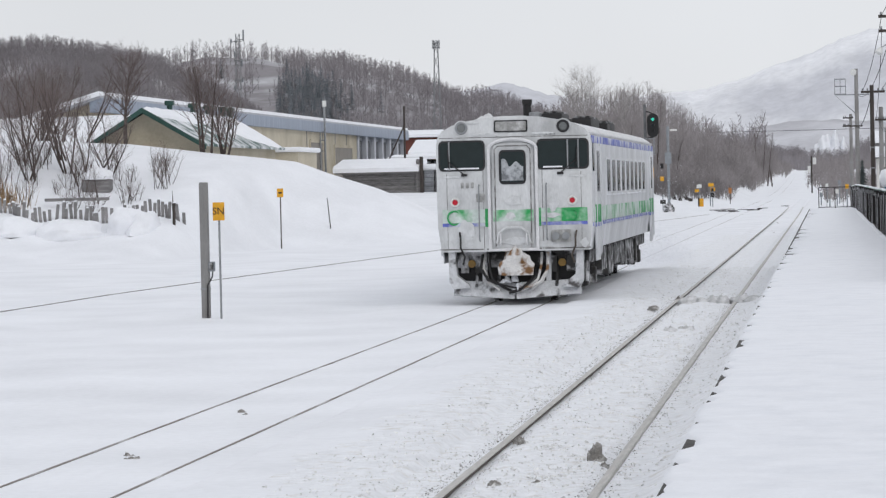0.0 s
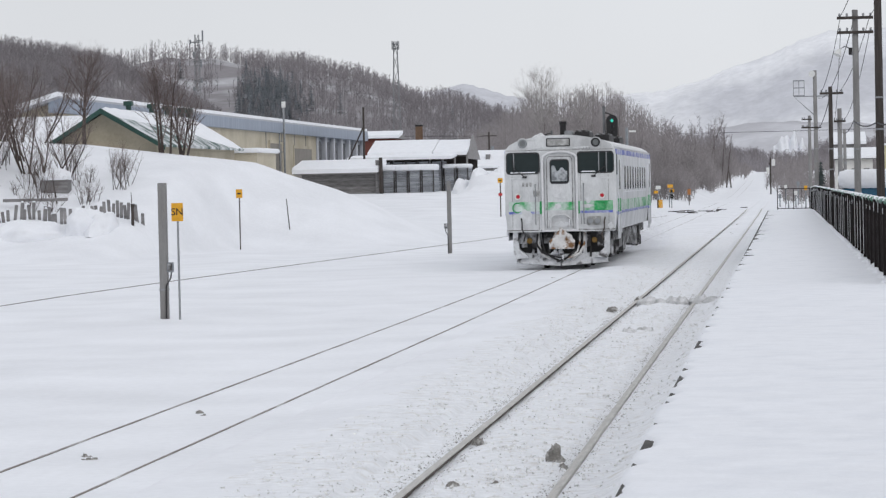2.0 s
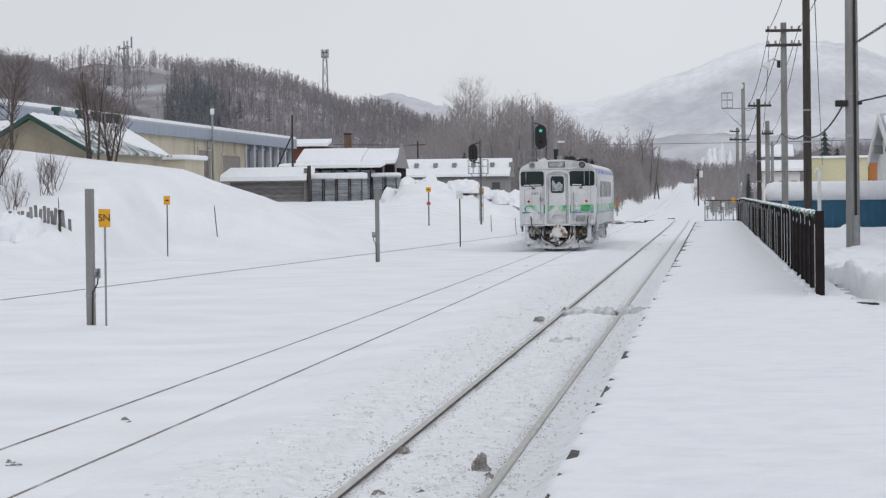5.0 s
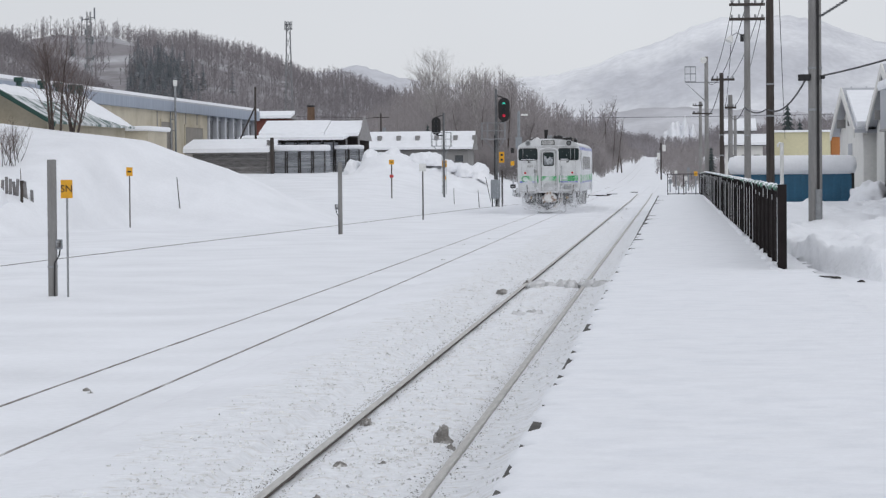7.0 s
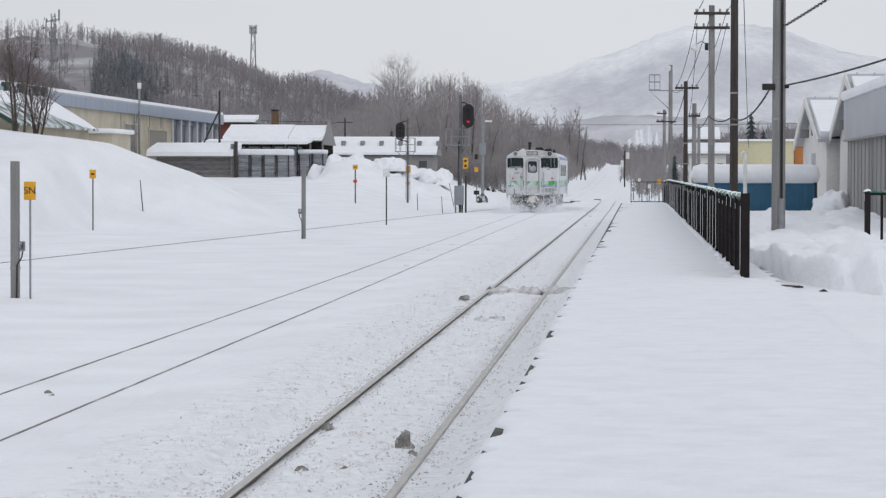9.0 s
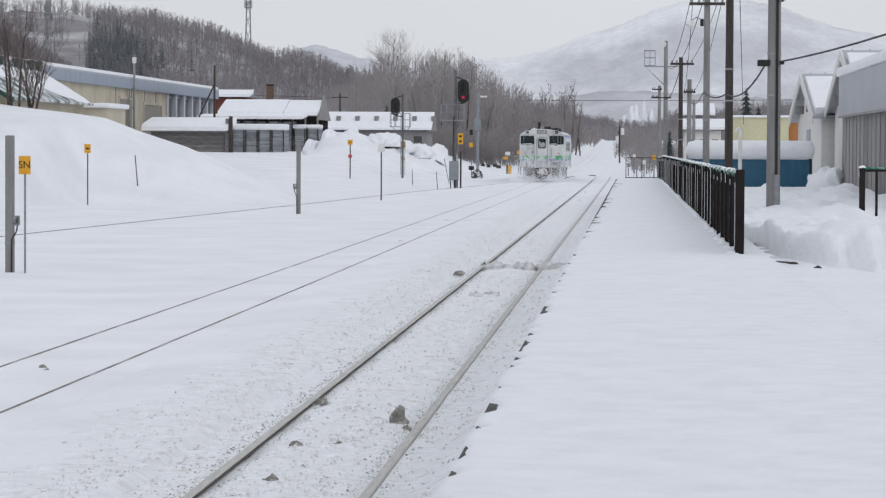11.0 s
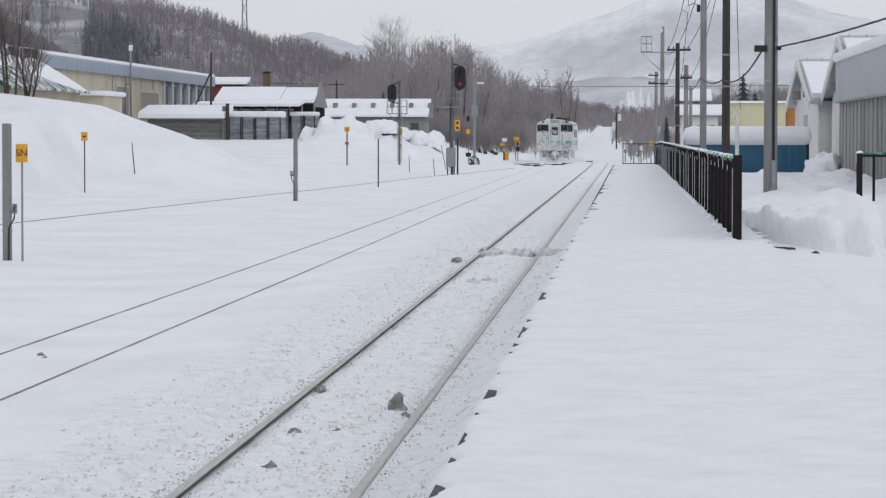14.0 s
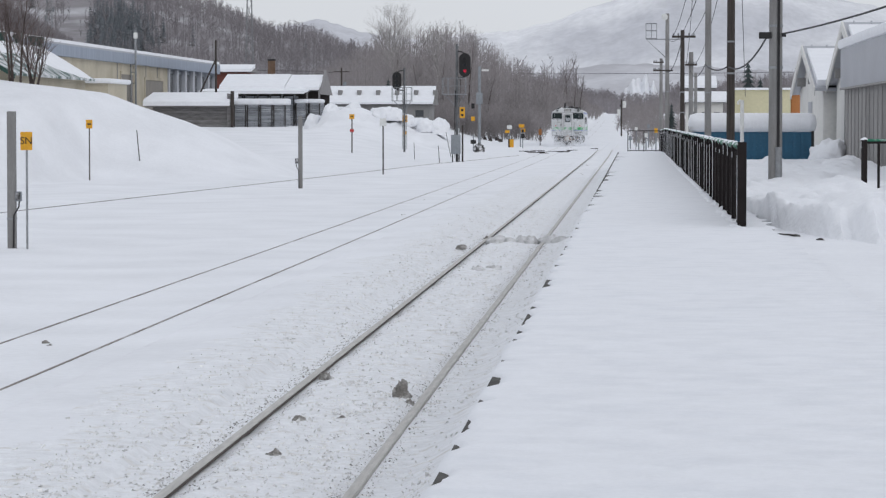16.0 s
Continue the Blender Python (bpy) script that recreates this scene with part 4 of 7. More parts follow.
        part("stripe", slab(0.4, CAR_LEN - 0.4, 3.10, 3.24, 0.006), CAR_BLUE, car, "pale blue stripe under the gutter")
    # roof equipment
    part("exhaust_stack", G().tube([(-0.42, 7.2, 3.5), (-0.42, 7.2, 4.05), (-0.42, 7.2, 4.06), (-0.42, 7.2, 4.16)], [0.09, 0.09, 0.11, 0.11], 12), BLACK, car, "sooty exhaust stack")
    part("exhaust_duct", G().box(-0.36, -0.12, 6.9, 7.5, 3.5, 3.88, 0.04), STEEL, car)
    for y0, y1, x0, x1, z1 in ((6.2, 8.0, -0.02, 0.42, 3.83), (8.6, 11.0, 0.42, 0.85, 3.77), (11.4, 12.2, 0.75, 1.0, 3.70), (12.8, 14.5, 0.5, 0.95, 3.74), (5.0, 9.5, -1.12, -0.62, 3.70),
                               (12.0, 14.0, -0.4, 0.4, 3.78)):
        u = part("roof_unit", G().box(x0, x1, y0, y1, 3.35, z1, 0.04), BLACK, car, "black ventilator unit on the roof")
        part("unit_cap", G().box(x0 + 0.04, x1 - 0.04, y0 + 0.05, y1 - 0.05, z1, z1 + 0.04, 0.015), DARK_METAL, u)
    part("whistle_cover", G().lump(-0.62, 1.2, 3.58, 0.18, 0.16, 0.14, 2), CAR_ROOF, car)
    return car, wheels


CAR, WHEELS = railcar()

# fine snow thrown up round the railcar: loose flakes that travel with it, and a plume that trails out behind it
def flakes(name, count, seed, y0, y1, reach, rise, r0, r1, label):
    rnd = random.Random(seed)
    g = G()
    for _ in range(count):
        y = rnd.uniform(y0, y1)
        x = rnd.choice((-1, 1)) * (rnd.random() ** 0.7) * (1.25 + reach * (0.3 + rnd.random()))
        z = abs(rnd.gauss(0, rise if rnd.random() < 0.6 else rise * 0.35)) + 0.01
        r = rnd.uniform(r0, r1)
        d = [Vector((rnd.gauss(0, 1), rnd.gauss(0, 1), rnd.gauss(0, 1))).normalized() * r for _ in range(4)]
        g.add([(x + q.x, y + q.y, z + q.z) for q in d], [(0, 1, 2), (0, 2, 3), (0, 3, 1), (1, 3, 2)])
    ob = part(name, g, SNOW_CLEAN, None, smooth=False, fix=False)
    return tagged(ob, label, "snow", "", "stuff")


SPRAY = flakes("snow_spray", 7000, 21, 1.5, CAR_LEN + 1.0, 0.45, 0.15, 0.004, 0.010, "powder snow whirled up around the running wheels")
PLUME = flakes("snow_plume", 44000, 22, -7.0, 0.5, 0.9, 0.85, 0.006, 0.017, "drifting plume of powder snow behind the railcar")
# seconds, how far the plume lies ahead of the car's rear end
TRAIL = [(0.0, 30.0), (1.0, 29.0), (2.0, 25.0), (3.0, 18.0), (4.0, 11.0), (5.2, 6.0), (6.5, 2.4), (8.0, 0.9), (9.0, 0.4), (12.0, 0.0), (16.0, -0.5)]

# the railcar gathers speed: seconds, distance along the line, sideways place, height
def run_row(t):
    y = 56.0 + 11.0 * t + 0.17 * t * t
    return t, y, -5.96 + bend(y), -0.0003 * (y - 56.0)


RUN = [run_row(0.5 * k) for k in range(33)]


def run_at(t):
    return [table([(r[0], r[k]) for r in RUN], t) for k in (1, 2, 3)]


def motions():
    walk(CAR, [(t, pose(x, y, z)) for t, y, x, z in RUN])
    walk(SPRAY, [(t, pose(x, y, z)) for t, y, x, z in RUN])
    walk(PLUME, [(t, pose(x, y + table(TRAIL, t), z)) for t, y, x, z in RUN])
    for ws, y in WHEELS:
        rows = []
        for i in range(481):
            t = i / 30.0
            rows.append((t, pose(0, y, 0.43, -math.degrees((run_at(t)[0] - 56.0) / 0.43) % 360.0)))
        walk(ws, rows)
    for vane, rows in ADDED_COVERS:
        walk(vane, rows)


ADDED_COVERS = []

# ---- platform ----
platform = tagged(thing("platform", "low concrete platform under trodden snow", "platform"), kind="structure")
part("wall", G().box(EDGE + 0.10, 1.6, -40, 138, -0.3, PLATFORM - 0.10), CONCRETE, platform, angle=30)
part("coping", G().box(EDGE - 0.015, EDGE + 0.42, -40, 138, PLATFORM - 0.20, PLATFORM - 0.03), DARK_EDGE, platform, "dark edge stones showing through the snow")
part("ramp", G().prism([(138, -0.3), (152, -0.3), (152, 0.1), (138, PLATFORM - 0.10)], "x", EDGE + 0.10, 1.6), CONCRETE, platform)


def platform_snow():
    """Snow on the platform, broken away in small bites along the edge."""
    rnd = random.Random(12)
    bites = []
    y = 8.0
    while y < 140:
        bites.append((y, rnd.uniform(0.25, 0.75) * (1.0 + y / 50.0), rnd.uniform(0.028, 0.062) * (1.0 + y / 40.0 + max(0.0, y - 45.0) / 10.0)))
        y += rnd.uniform(0.35, 1.4) * (1.0 + y / 60.0)
    yy = [-40, -20, 0, 6]
    y = 8.0
    while y < 140:
        yy.append(y)
        y += 0.055 * (1 + y / 22.0)
    yy += [140, 146, 153]
    cols = [0.0, 0.02, 0.06, 0.14, 0.3, 0.6, 1.0, 1.5, 2.0, 2.6]
    g = G()
    k = 0
    for y in yy:
        edge = EDGE - 0.034 + 0.055 * smooth01(42, 75, y) + 0.010 * noise.noise(Vector((0, y * 0.9, 0))) + 0.02 * noise.noise(Vector((3, y * 5.0, 0)))
        for by, length, deep in bites:
            if by <= y <= by + length:
                edge += deep * math.sin(math.pi * (y - by) / length) ** 0.6 * (1.0 + 0.5 * noise.noise(Vector((9, y * 7.0, 0))))
        low = smooth01(138, 153, y) * 0.85
        for i, c in enumerate(cols):
            x = edge + c
            top = PLATFORM + 0.006 * noise.noise(Vector((x * 1.2, y * 0.4, 0))) + 0.006 * noise.noise(Vector((x * 5, y * 3.0, 4)))
            if i == 0:
                top = PLATFORM - 0.035
            elif i == 1:
                top -= 0.010
            g.v.append((x, y, top - low))
    n = len(cols)
    for j in range(len(yy) - 1):
        for i in range(n - 1):
            a = j * n + i
            g.f.append((a, a + 1, a + n + 1, a + n))
    part("snow_cover", g, SNOW_TRODDEN, platform, "trodden white snow with a ragged edge", angle=75, fix=False)


platform_snow()

# ---- clods and ridges of dirty snow on the tracks ----
def clods():
    def clod(x, y, r, seed, mat=SNOW_DIRTY, label="clod of dirty grey snow between the rails", flat=0.8):
        g = G().lump(0, 0, -0.02, r, r * 0.9, r * 1.45 * flat, seed, 12, 20, 0.5)
        rnd = random.Random(seed + 50)
        for k in range(5):
            a = rnd.uniform(0, 6.28)
            g.lump(0.7 * r * math.cos(a), 0.7 * r * math.sin(a), -0.02 + rnd.uniform(0, 0.5) * r * flat, r * 0.5, r * 0.5, r * 0.6, seed * 7 + k, 5, 9, 0.6)
        tagged(part("snow_clod", g, mat, None), label, "snow clod", "clods on the track").matrix_basis = pose(x, y, land(x, y) - 0.02)
    clod(-1.94, 24.3, 0.070, 1, flat=1.75)
    clod(-1.86, 24.0, 0.05, 2)
    clod(-2.58, 22.4, 0.050, 3)
    clod(-2.27, 22.6, 0.045, 4)
    clod(-2.48, 20.0, 0.055, 5)
    clod(-2.75, 25.9, 0.05, 6)
    clod(-3.1, 52.2, 0.09, 7, flat=0.6)
    clod(-6.1, 30.0, 0.05, 11)
    clod(-6.0, 29.7, 0.04, 12)
    clod(-6.05, 24.9, 0.07, 13, flat=0.5)
    clod(-6.15, 25.2, 0.05, 14)
    clod(-2.9, 57.2, 0.06, 8, flat=0.9)
    for k, (x, y) in enumerate(((-2.4, 131), (-2.25, 127), (-2.5, 154), (-2.7, 118), (-6.2, 86), (-5.9, 93), (-5.7, 72), (-6.3, 110))):
        clod(x, y, 0.055, 30 + k, SNOW_DIRTY, "dark clod lying in the track", 0.5)
    clod(-2.45, 45.5, 0.12, 9, SNOW_GREY, "clod of snow between the rails", 0.4)
    clod(-2.2, 45.8, 0.12, 10, SNOW_GREY, "clod of snow between the rails", 0.4)
    # the ploughed bar of snow across the platform track
    rnd = random.Random(3)
    for x, w, h in ((-2.62, 0.20, 0.16), (-2.38, 0.16, 0.12), (-2.12, 0.20, 0.17), (-1.98, 0.14, 0.19), (-1.62, 0.24, 0.16), (-1.38, 0.22, 0.15), (-1.18, 0.18, 0.14), (-1.05, 0.14, 0.10)):
        g = G().lump(0, 0, -0.03, w, 0.35, h, rnd.randint(0, 99), 7, 14, 0.35)
        tagged(part("snow_lump", g, SNOW_GREY, None), "grey lump of ploughed snow across the track", "snow lump", "ploughed lumps").matrix_basis = pose(x, 55.6 + rnd.uniform(-0.15, 0.15), 0)
    # crumbs scattered beside the rails, in loose clusters
    def crumb(g, x, y, r, rnd):
        if x > EDGE - 0.10 or min(abs(x - NEAR_LEFT), abs(x - NEAR_RIGHT)) < 0.045 + r:
            return
        d = [Vector((rnd.gauss(0, 1), rnd.gauss(0, 1), rnd.gauss(0, 1) * 0.7)).normalized() * r * rnd.uniform(0.7, 1.3) for _ in range(5)]
        z = ground_height(x, y) + r * 0.25
        g.add([(x + q.x, y + q.y, z + q.z) for q in d], [(0, 1, 2), (0, 2, 3), (0, 3, 1), (1, 3, 2), (1, 4, 2), (2, 4, 3), (3, 4, 1)])

    g = G()
    rnd = random.Random(8)
    for _ in range(3400):
        y = 16 + 62 * rnd.random() ** 1.8
        c = rnd.choice((NEAR_LEFT - 0.25, NEAR_LEFT + 0.3, NEAR_LEFT - 0.45, (NEAR_LEFT + NEAR_RIGHT) / 2, NEAR_RIGHT + 0.3, NEAR_RIGHT - 0.25, NEAR_LEFT - 0.8))
        x = c + rnd.gauss(0, 0.22)
        for _ in range(rnd.randint(2, 9)):
            crumb(g, x + rnd.gauss(0, 0.07), y + rnd.gauss(0, 0.22), 0.004 + 0.018 * rnd.random() ** 2.5, rnd)
    dirt = G()
    for _ in range(7500):
        y = 16 + 44 * rnd.random() ** 1.7
        x = rnd.choice((NEAR_LEFT - 0.07, NEAR_LEFT - 0.09, NEAR_LEFT - 0.12, NEAR_RIGHT - 0.07, NEAR_RIGHT - 0.10, NEAR_LEFT + 0.09, NEAR_RIGHT + 0.08)) + rnd.gauss(0, 0.035)
        crumb(dirt, x, y, 0.003 + 0.008 * rnd.random() ** 2, rnd)
    # a brownish trail of slush between the rails
    for x0, y0, n in ((-2.45, 25.4, 60), (-2.25, 22.9, 90), (-2.05, 23.6, 70), (-2.0, 24.4, 90), (-2.3, 21.2, 50), (-2.2, 19.6, 60), (-2.6, 19.0, 40)):
        for _ in range(n):
            crumb(g, x0 + rnd.gauss(0, 0.10), y0 + rnd.gauss(0, 0.20), 0.006 + 0.016 * rnd.random() ** 2, rnd)
    tagged(part("track_grit", dirt, SNOW_DIRTY, None, smooth=False, fix=False), "dark grit and icy crumbs along the rails", "grit", "", "stuff")
    tagged(part("snow_crumbs", g, SNOW_CRUMB, None, smooth=False, fix=False), "crumbs of grey snow strewn along the rails", "snow", "", "stuff")


clods()

# ---- trackside posts and signs ----
def lettering(text, size, material, parent, m, name="lettering"):
    cu = bpy.data.curves.new(name, "FONT")
    cu.body, cu.size, cu.align_x, cu.align_y, cu.extrude = text, size, "CENTER", "CENTER", 0.002
    tmp = new(name, cu)
    me = bpy.data.meshes.new_from_object(tmp.evaluated_get(bpy.context.evaluated_depsgraph_get()))
    bpy.data.objects.remove(tmp)
    me.materials.clear()
    me.materials.append(material)
    ob = new(name, me)
    ob.parent = parent
    ob.matrix_basis = m
    return ob


def pole_thing(name, label, category, x, y, z=None, group=""):
    return thing(name, label, category, group, pose(x, y, land(x, y) - 0.1 if z is None else z))


def concrete_post(x, y, top, w=0.15, side=1):
    t = pole_thing("concrete_post", "square grey concrete trackside post with a junction box", "post", x, y, group="concrete posts")
    h = top - t.location.z
    part("post", G().box(-w / 2, w / 2, -w / 2, w / 2, 0, h, 0.02), POLE_GREY, t)
    x0, x1 = sorted((side * w / 2, side * (w / 2 + 0.11)))
    b = part("junction_box", G().box(x0, x1, -0.09, 0.02, 0.95, 1.13, 0.015), GREY_PAINT, t)
    part("lid", G().box(x0 + 0.012, x1 - 0.012, -0.10, -0.09, 0.97, 1.11, 0.004), DARK_METAL, b)
    part("conduit", G().tube([(side * (w / 2 + 0.07), -0.04, 0.96), (side * (w / 2 + 0.06), -0.05, 0.85), (side * (w / 2 - 0.02), -0.09, 0.7), (side * (w / 2 - 0.03), -0.09, 0.1)], 0.014, 6), BLACK, t)
    part("strap", G().box(-w / 2 - 0.006, w / 2 + 0.006, -w / 2 - 0.006, w / 2 + 0.006, 0.62, 0.65), STEEL, t)


concrete_post(-11.275, 52.5, 2.49)
concrete_post(-11.42, 99.7, 2.50, 0.14, -1)


def plate_sign(x, y, top, w, h, mat, label, text="", post_mat=STEEL, r=0.02, bars=0, extra=()):
    t = pole_thing("sign_post", label, "sign", x, y)
    zt = top - t.location.z
    part("post", G().tube([(0, 0, 0), (0, 0, zt - 0.02)], r, 8), post_mat, t)
    p = part("plate", G().box(-w / 2, w / 2, -r - 0.022, -r - 0.004, zt - h, zt, 0.004), mat, t)
    if text:
        lettering(text, h * 0.56, BLACK, p, pose(0, -r - 0.025, zt - h / 2, 90))
    for k in range(bars):
        c = zt - h * (k + 0.6) / (bars + 0.2)
        part("writing_bar", G().box(-w * 0.28, w * 0.28, -r - 0.027, -r - 0.02, c - h * 0.09, c + h * 0.09), BLACK, p)
    for dz, ew, eh, em in extra:
        part("marker_box", G().box(-ew / 2, ew / 2, -0.09, -0.02, zt - dz - eh, zt - dz, 0.01), em, t)
    return t


plate_sign(-10.935, 52.2, 2.12, 0.215, 0.33, YELLOW, "yellow plate lettered SN on a thin steel post", "SN", r=0.02)
plate_sign(-21.2, 113.0, 2.38, 0.25, 0.34, YELLOW, "small yellow plate on a thin rusty post in snow", r=0.025, bars=1, post_mat=RUST)
plate_sign(-11.1, 129.0, 2.45, 0.30, 0.34, WHITE_PAINT, "blank white plate on a thin dark post", r=0.03, post_mat=POLE_WOOD)
plate_sign(-17.9, 185.0, 2.78, 0.32, 0.30, YELLOW, "yellow plate and red box on a dark red post", r=0.04, bars=1, post_mat=RUST, extra=((0.95, 0.24, 0.18, RED_PAINT),))
plate_sign(-16.1, 205.0, 2.75, 0.34, 0.46, YELLOW, "two yellow plates on a thin grey post", r=0.035, bars=2, extra=((1.1, 0.26, 0.24, YELLOW),))


def thin_rod(x, y, height, lean, mat=POLE_WOOD, r=0.022):
    t = pole_thing("marker_rod", "thin leaning marker rod standing in the snow", "rod", x, y, group="marker rods")
    part("rod", G().tube([(0, 0, 0), (lean * height * 0.5, 0, height * 0.5), (lean * height, 0.02, height + 0.1)], [r, r, r * 0.8], 6), mat, t)


for row in ((-19.9, 117.0, 1.25, -0.10), (-11.0, 165.0, 0.95, -0.08), (-13.4, 178.0, 1.0, -0.03), (-17.2, 200.0, 0.9, 0.0), (-11.9, 190.0, 1.6, -0.22)):
    thin_rod(*row)

stump = pole_thing("forked_stump", "dark forked timber stump in the snow", "stump", -23.9, 106)
part("trunk", G().tube([(0, 0, 0), (0.01, 0, 0.5), (-0.02, 0, 0.85)], [0.06, 0.06, 0.05], 8), POLE_WOOD, stump)
part("fork", G().tube([(-0.02, 0, 0.6), (0.06, 0, 0.86)], [0.05, 0.04], 7), POLE_WOOD, stump)
part("fork", G().tube([(-0.02, 0, 0.84), (-0.04, 0, 1.30)], [0.02, 0.01], 6), RUST, stump)
part("snow_cap", G().lump(0.04, 0, 0.86, 0.08, 0.08, 0.06, 4), SNOW_CLEAN, stump)

# ---- colour-light signals ----
SIG_RED = glowing("red_signal_lens", (0.75, 0.02, 0.06), 0.3)
SIG_GREEN = glowing("green_signal_lens", (0.05, 0.60, 0.45), 0.7)
MAST_GREY = surface("dull_mast_steel", (0.15, 0.155, 0.16), 0.6, 0.3, var=0.25)
LENS_DARK = surface("unlit_signal_lens", (0.03, 0.035, 0.04), 0.2, var=0.1)


def signal(x, y, top, head_z, head_dx, cage_z, w, h, lit):
    t = pole_thing("railway_signal", "tall railway colour-light signal with oval black board", "signal", x, y, group="railway signals")
    b = t.location.z
    zt, hz, cz = top - b, head_z - b, cage_z - b
    part("mast", G().tube([(0, 0, 0), (0, 0, zt)], 0.085 if lit else 0.075, 10), MAST_GREY, t)
    out = []
    r = w / 2
    for k in range(13):
        a = math.pi * k / 12
        out.append((head_dx + r * math.cos(a), hz + h / 2 - r + r * math.sin(a)))
    for k in range(13):
        a = math.pi + math.pi * k / 12
        out.append((head_dx + r * math.cos(a), hz - h / 2 + r + r * math.sin(a)))
    head = part("signal_head", G().prism(out, "y", -0.20, -0.13), BLACK, t, "oval black backing board")
    part("head_box", G().box(head_dx - r * 0.6, head_dx + r * 0.6, -0.13, 0.1, hz - h * 0.38, hz + h * 0.38, 0.03), BLACK, head)
    n = 3
    for k in range(n):
        z = hz + h * 0.25 - h * 0.25 * k
        mat = LENS_DARK
        if lit and k == 0:
            mat = SIG_GREEN
        if lit and k == n - 1:
            mat = SIG_RED
        lr = w * 0.135
        part("lens", disc(G(), head_dx, -0.225, z, lr, 0.03, 14), mat, head)
        hood = G()
        for i in range(9):
            a = radians(-20 + 220 * i / 8)
            for q in (lr * 1.15, lr * 1.3):
                hood.v.append((head_dx + q * math.cos(a), -0.20, z + q * math.sin(a)))
                hood.v.append((head_dx + q * math.cos(a), -0.42, z + q * math.sin(a)))
        for i in range(8):
            p, q = i * 4, (i + 1) * 4
            hood.f += [(p, q, q + 1, p + 1), (p + 2, p + 3, q + 3, q + 2), (p + 1, q + 1, q + 3, p + 3)]
        part("lens_hood", hood, BLACK, head)
    part("head_bracket", G().tube([(0, 0, hz - h * 0.55), (head_dx, -0.05, hz - h * 0.5), (head_dx, -0.1, hz - h * 0.42)], 0.04, 8), BLACK, t)
    part("head_bracket", G().tube([(0, 0, hz + h * 0.6), (head_dx * 0.6, -0.1, hz + h * 0.55), (head_dx, -0.15, hz + h * 0.48)], 0.035, 8), BLACK, t)
    cage = part("maintenance_cage", G().box(-0.85, 0.55, -0.5, 0.35, cz, cz + 0.05, 0.01), STEEL, t, "grey steel maintenance cage")
    for px in (-0.82, -0.5, 0.5):
        for py in (-0.47, 0.32):
            part("cage_post", G().tube([(px, py, cz), (px, py, cz + 0.95)], 0.022, 6), STEEL, cage)
    for zz in (0.5, 0.95):
        part("cage_rail", G().tube([(-0.82, -0.47, cz + zz), (0.5, -0.47, cz + zz), (0.5, 0.32, cz + zz), (-0.82, 0.32, cz + zz), (-0.82, -0.47, cz + zz)], 0.02, 6), STEEL, cage)
    for s in (-0.7, 0.45):
        part("cage_brace", G().tube([(s, 0, cz), (0, 0, cz - 0.75)], 0.025, 6), STEEL, cage)
    part("ladder_rail", G().tube([(-0.14, 0.16, 0.3), (-0.14, 0.16, cz + 0.9)], 0.018, 6), STEEL, t)
    part("ladder_rail", G().tube([(0.14, 0.16, 0.3), (0.14, 0.16, cz + 0.9)], 0.018, 6), STEEL, t)
    for k in range(int(cz / 0.33)):
        part("ladder_rung", G().tube([(-0.14, 0.16, 0.5 + 0.33 * k), (0.14, 0.16, 0.5 + 0.33 * k)], 0.012, 5), STEEL, t)
    if lit:
        cab = part("relay_cabinet", G().box(-0.32, 0.22, -0.45, -0.12, 0.55, 1.65, 0.03), GREY_PAINT, t, "grey relay cabinet")
        part("cabinet_door", G().box(-0.28, 0.18, -0.465, -0.45, 0.60, 1.60, 0.006), GREY_PAINT, cab)
        for px in (-0.24, 0.0, 0.14):
            part("cabinet_leg", G().box(px - 0.03, px + 0.03, -0.35, -0.25, 0, 0.56), BLACK, cab)
        yp = part("number_plate", G().box(0.16, 0.46, -0.14, -0.12, 2.62, 3.24, 0.006), YELLOW, t, "two yellow plates with dark marks")
        for zz in (2.72, 3.0):
            part("writing_bar", G().box(0.24, 0.38, -0.146, -0.139, zz, zz + 0.13), BLACK, yp)
        part("side_post", G().tube([(0.32, 0, 0), (0.32, 0, 2.2)], 0.05, 8), POLE_WOOD, t)
        part("cable_drop", G().tube([(-0.10, -0.1, 0.6), (-0.12, -0.1, 2.5), (-0.09, -0.1, 4.2)], 0.03, 6), BLACK, t)
        # added black disc, not a real part, hides whichever glowing lens is off
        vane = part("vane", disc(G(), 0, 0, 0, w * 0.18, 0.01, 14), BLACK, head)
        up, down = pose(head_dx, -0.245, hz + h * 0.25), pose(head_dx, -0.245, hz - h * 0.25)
        ADDED_COVERS.append((vane, [(0.0, down), (6.5, down), (6.8, pose(head_dx, -0.245, hz)), (7.4, up), (16.0, up)]))
    return t


signal(-10.2, 168.0, 6.75, 5.55, 0.46, 3.85, 0.66, 1.36, True)
signal(-15.75, 200.0, 6.0, 5.10, -0.50, 3.70, 0.62, 1.22, False)

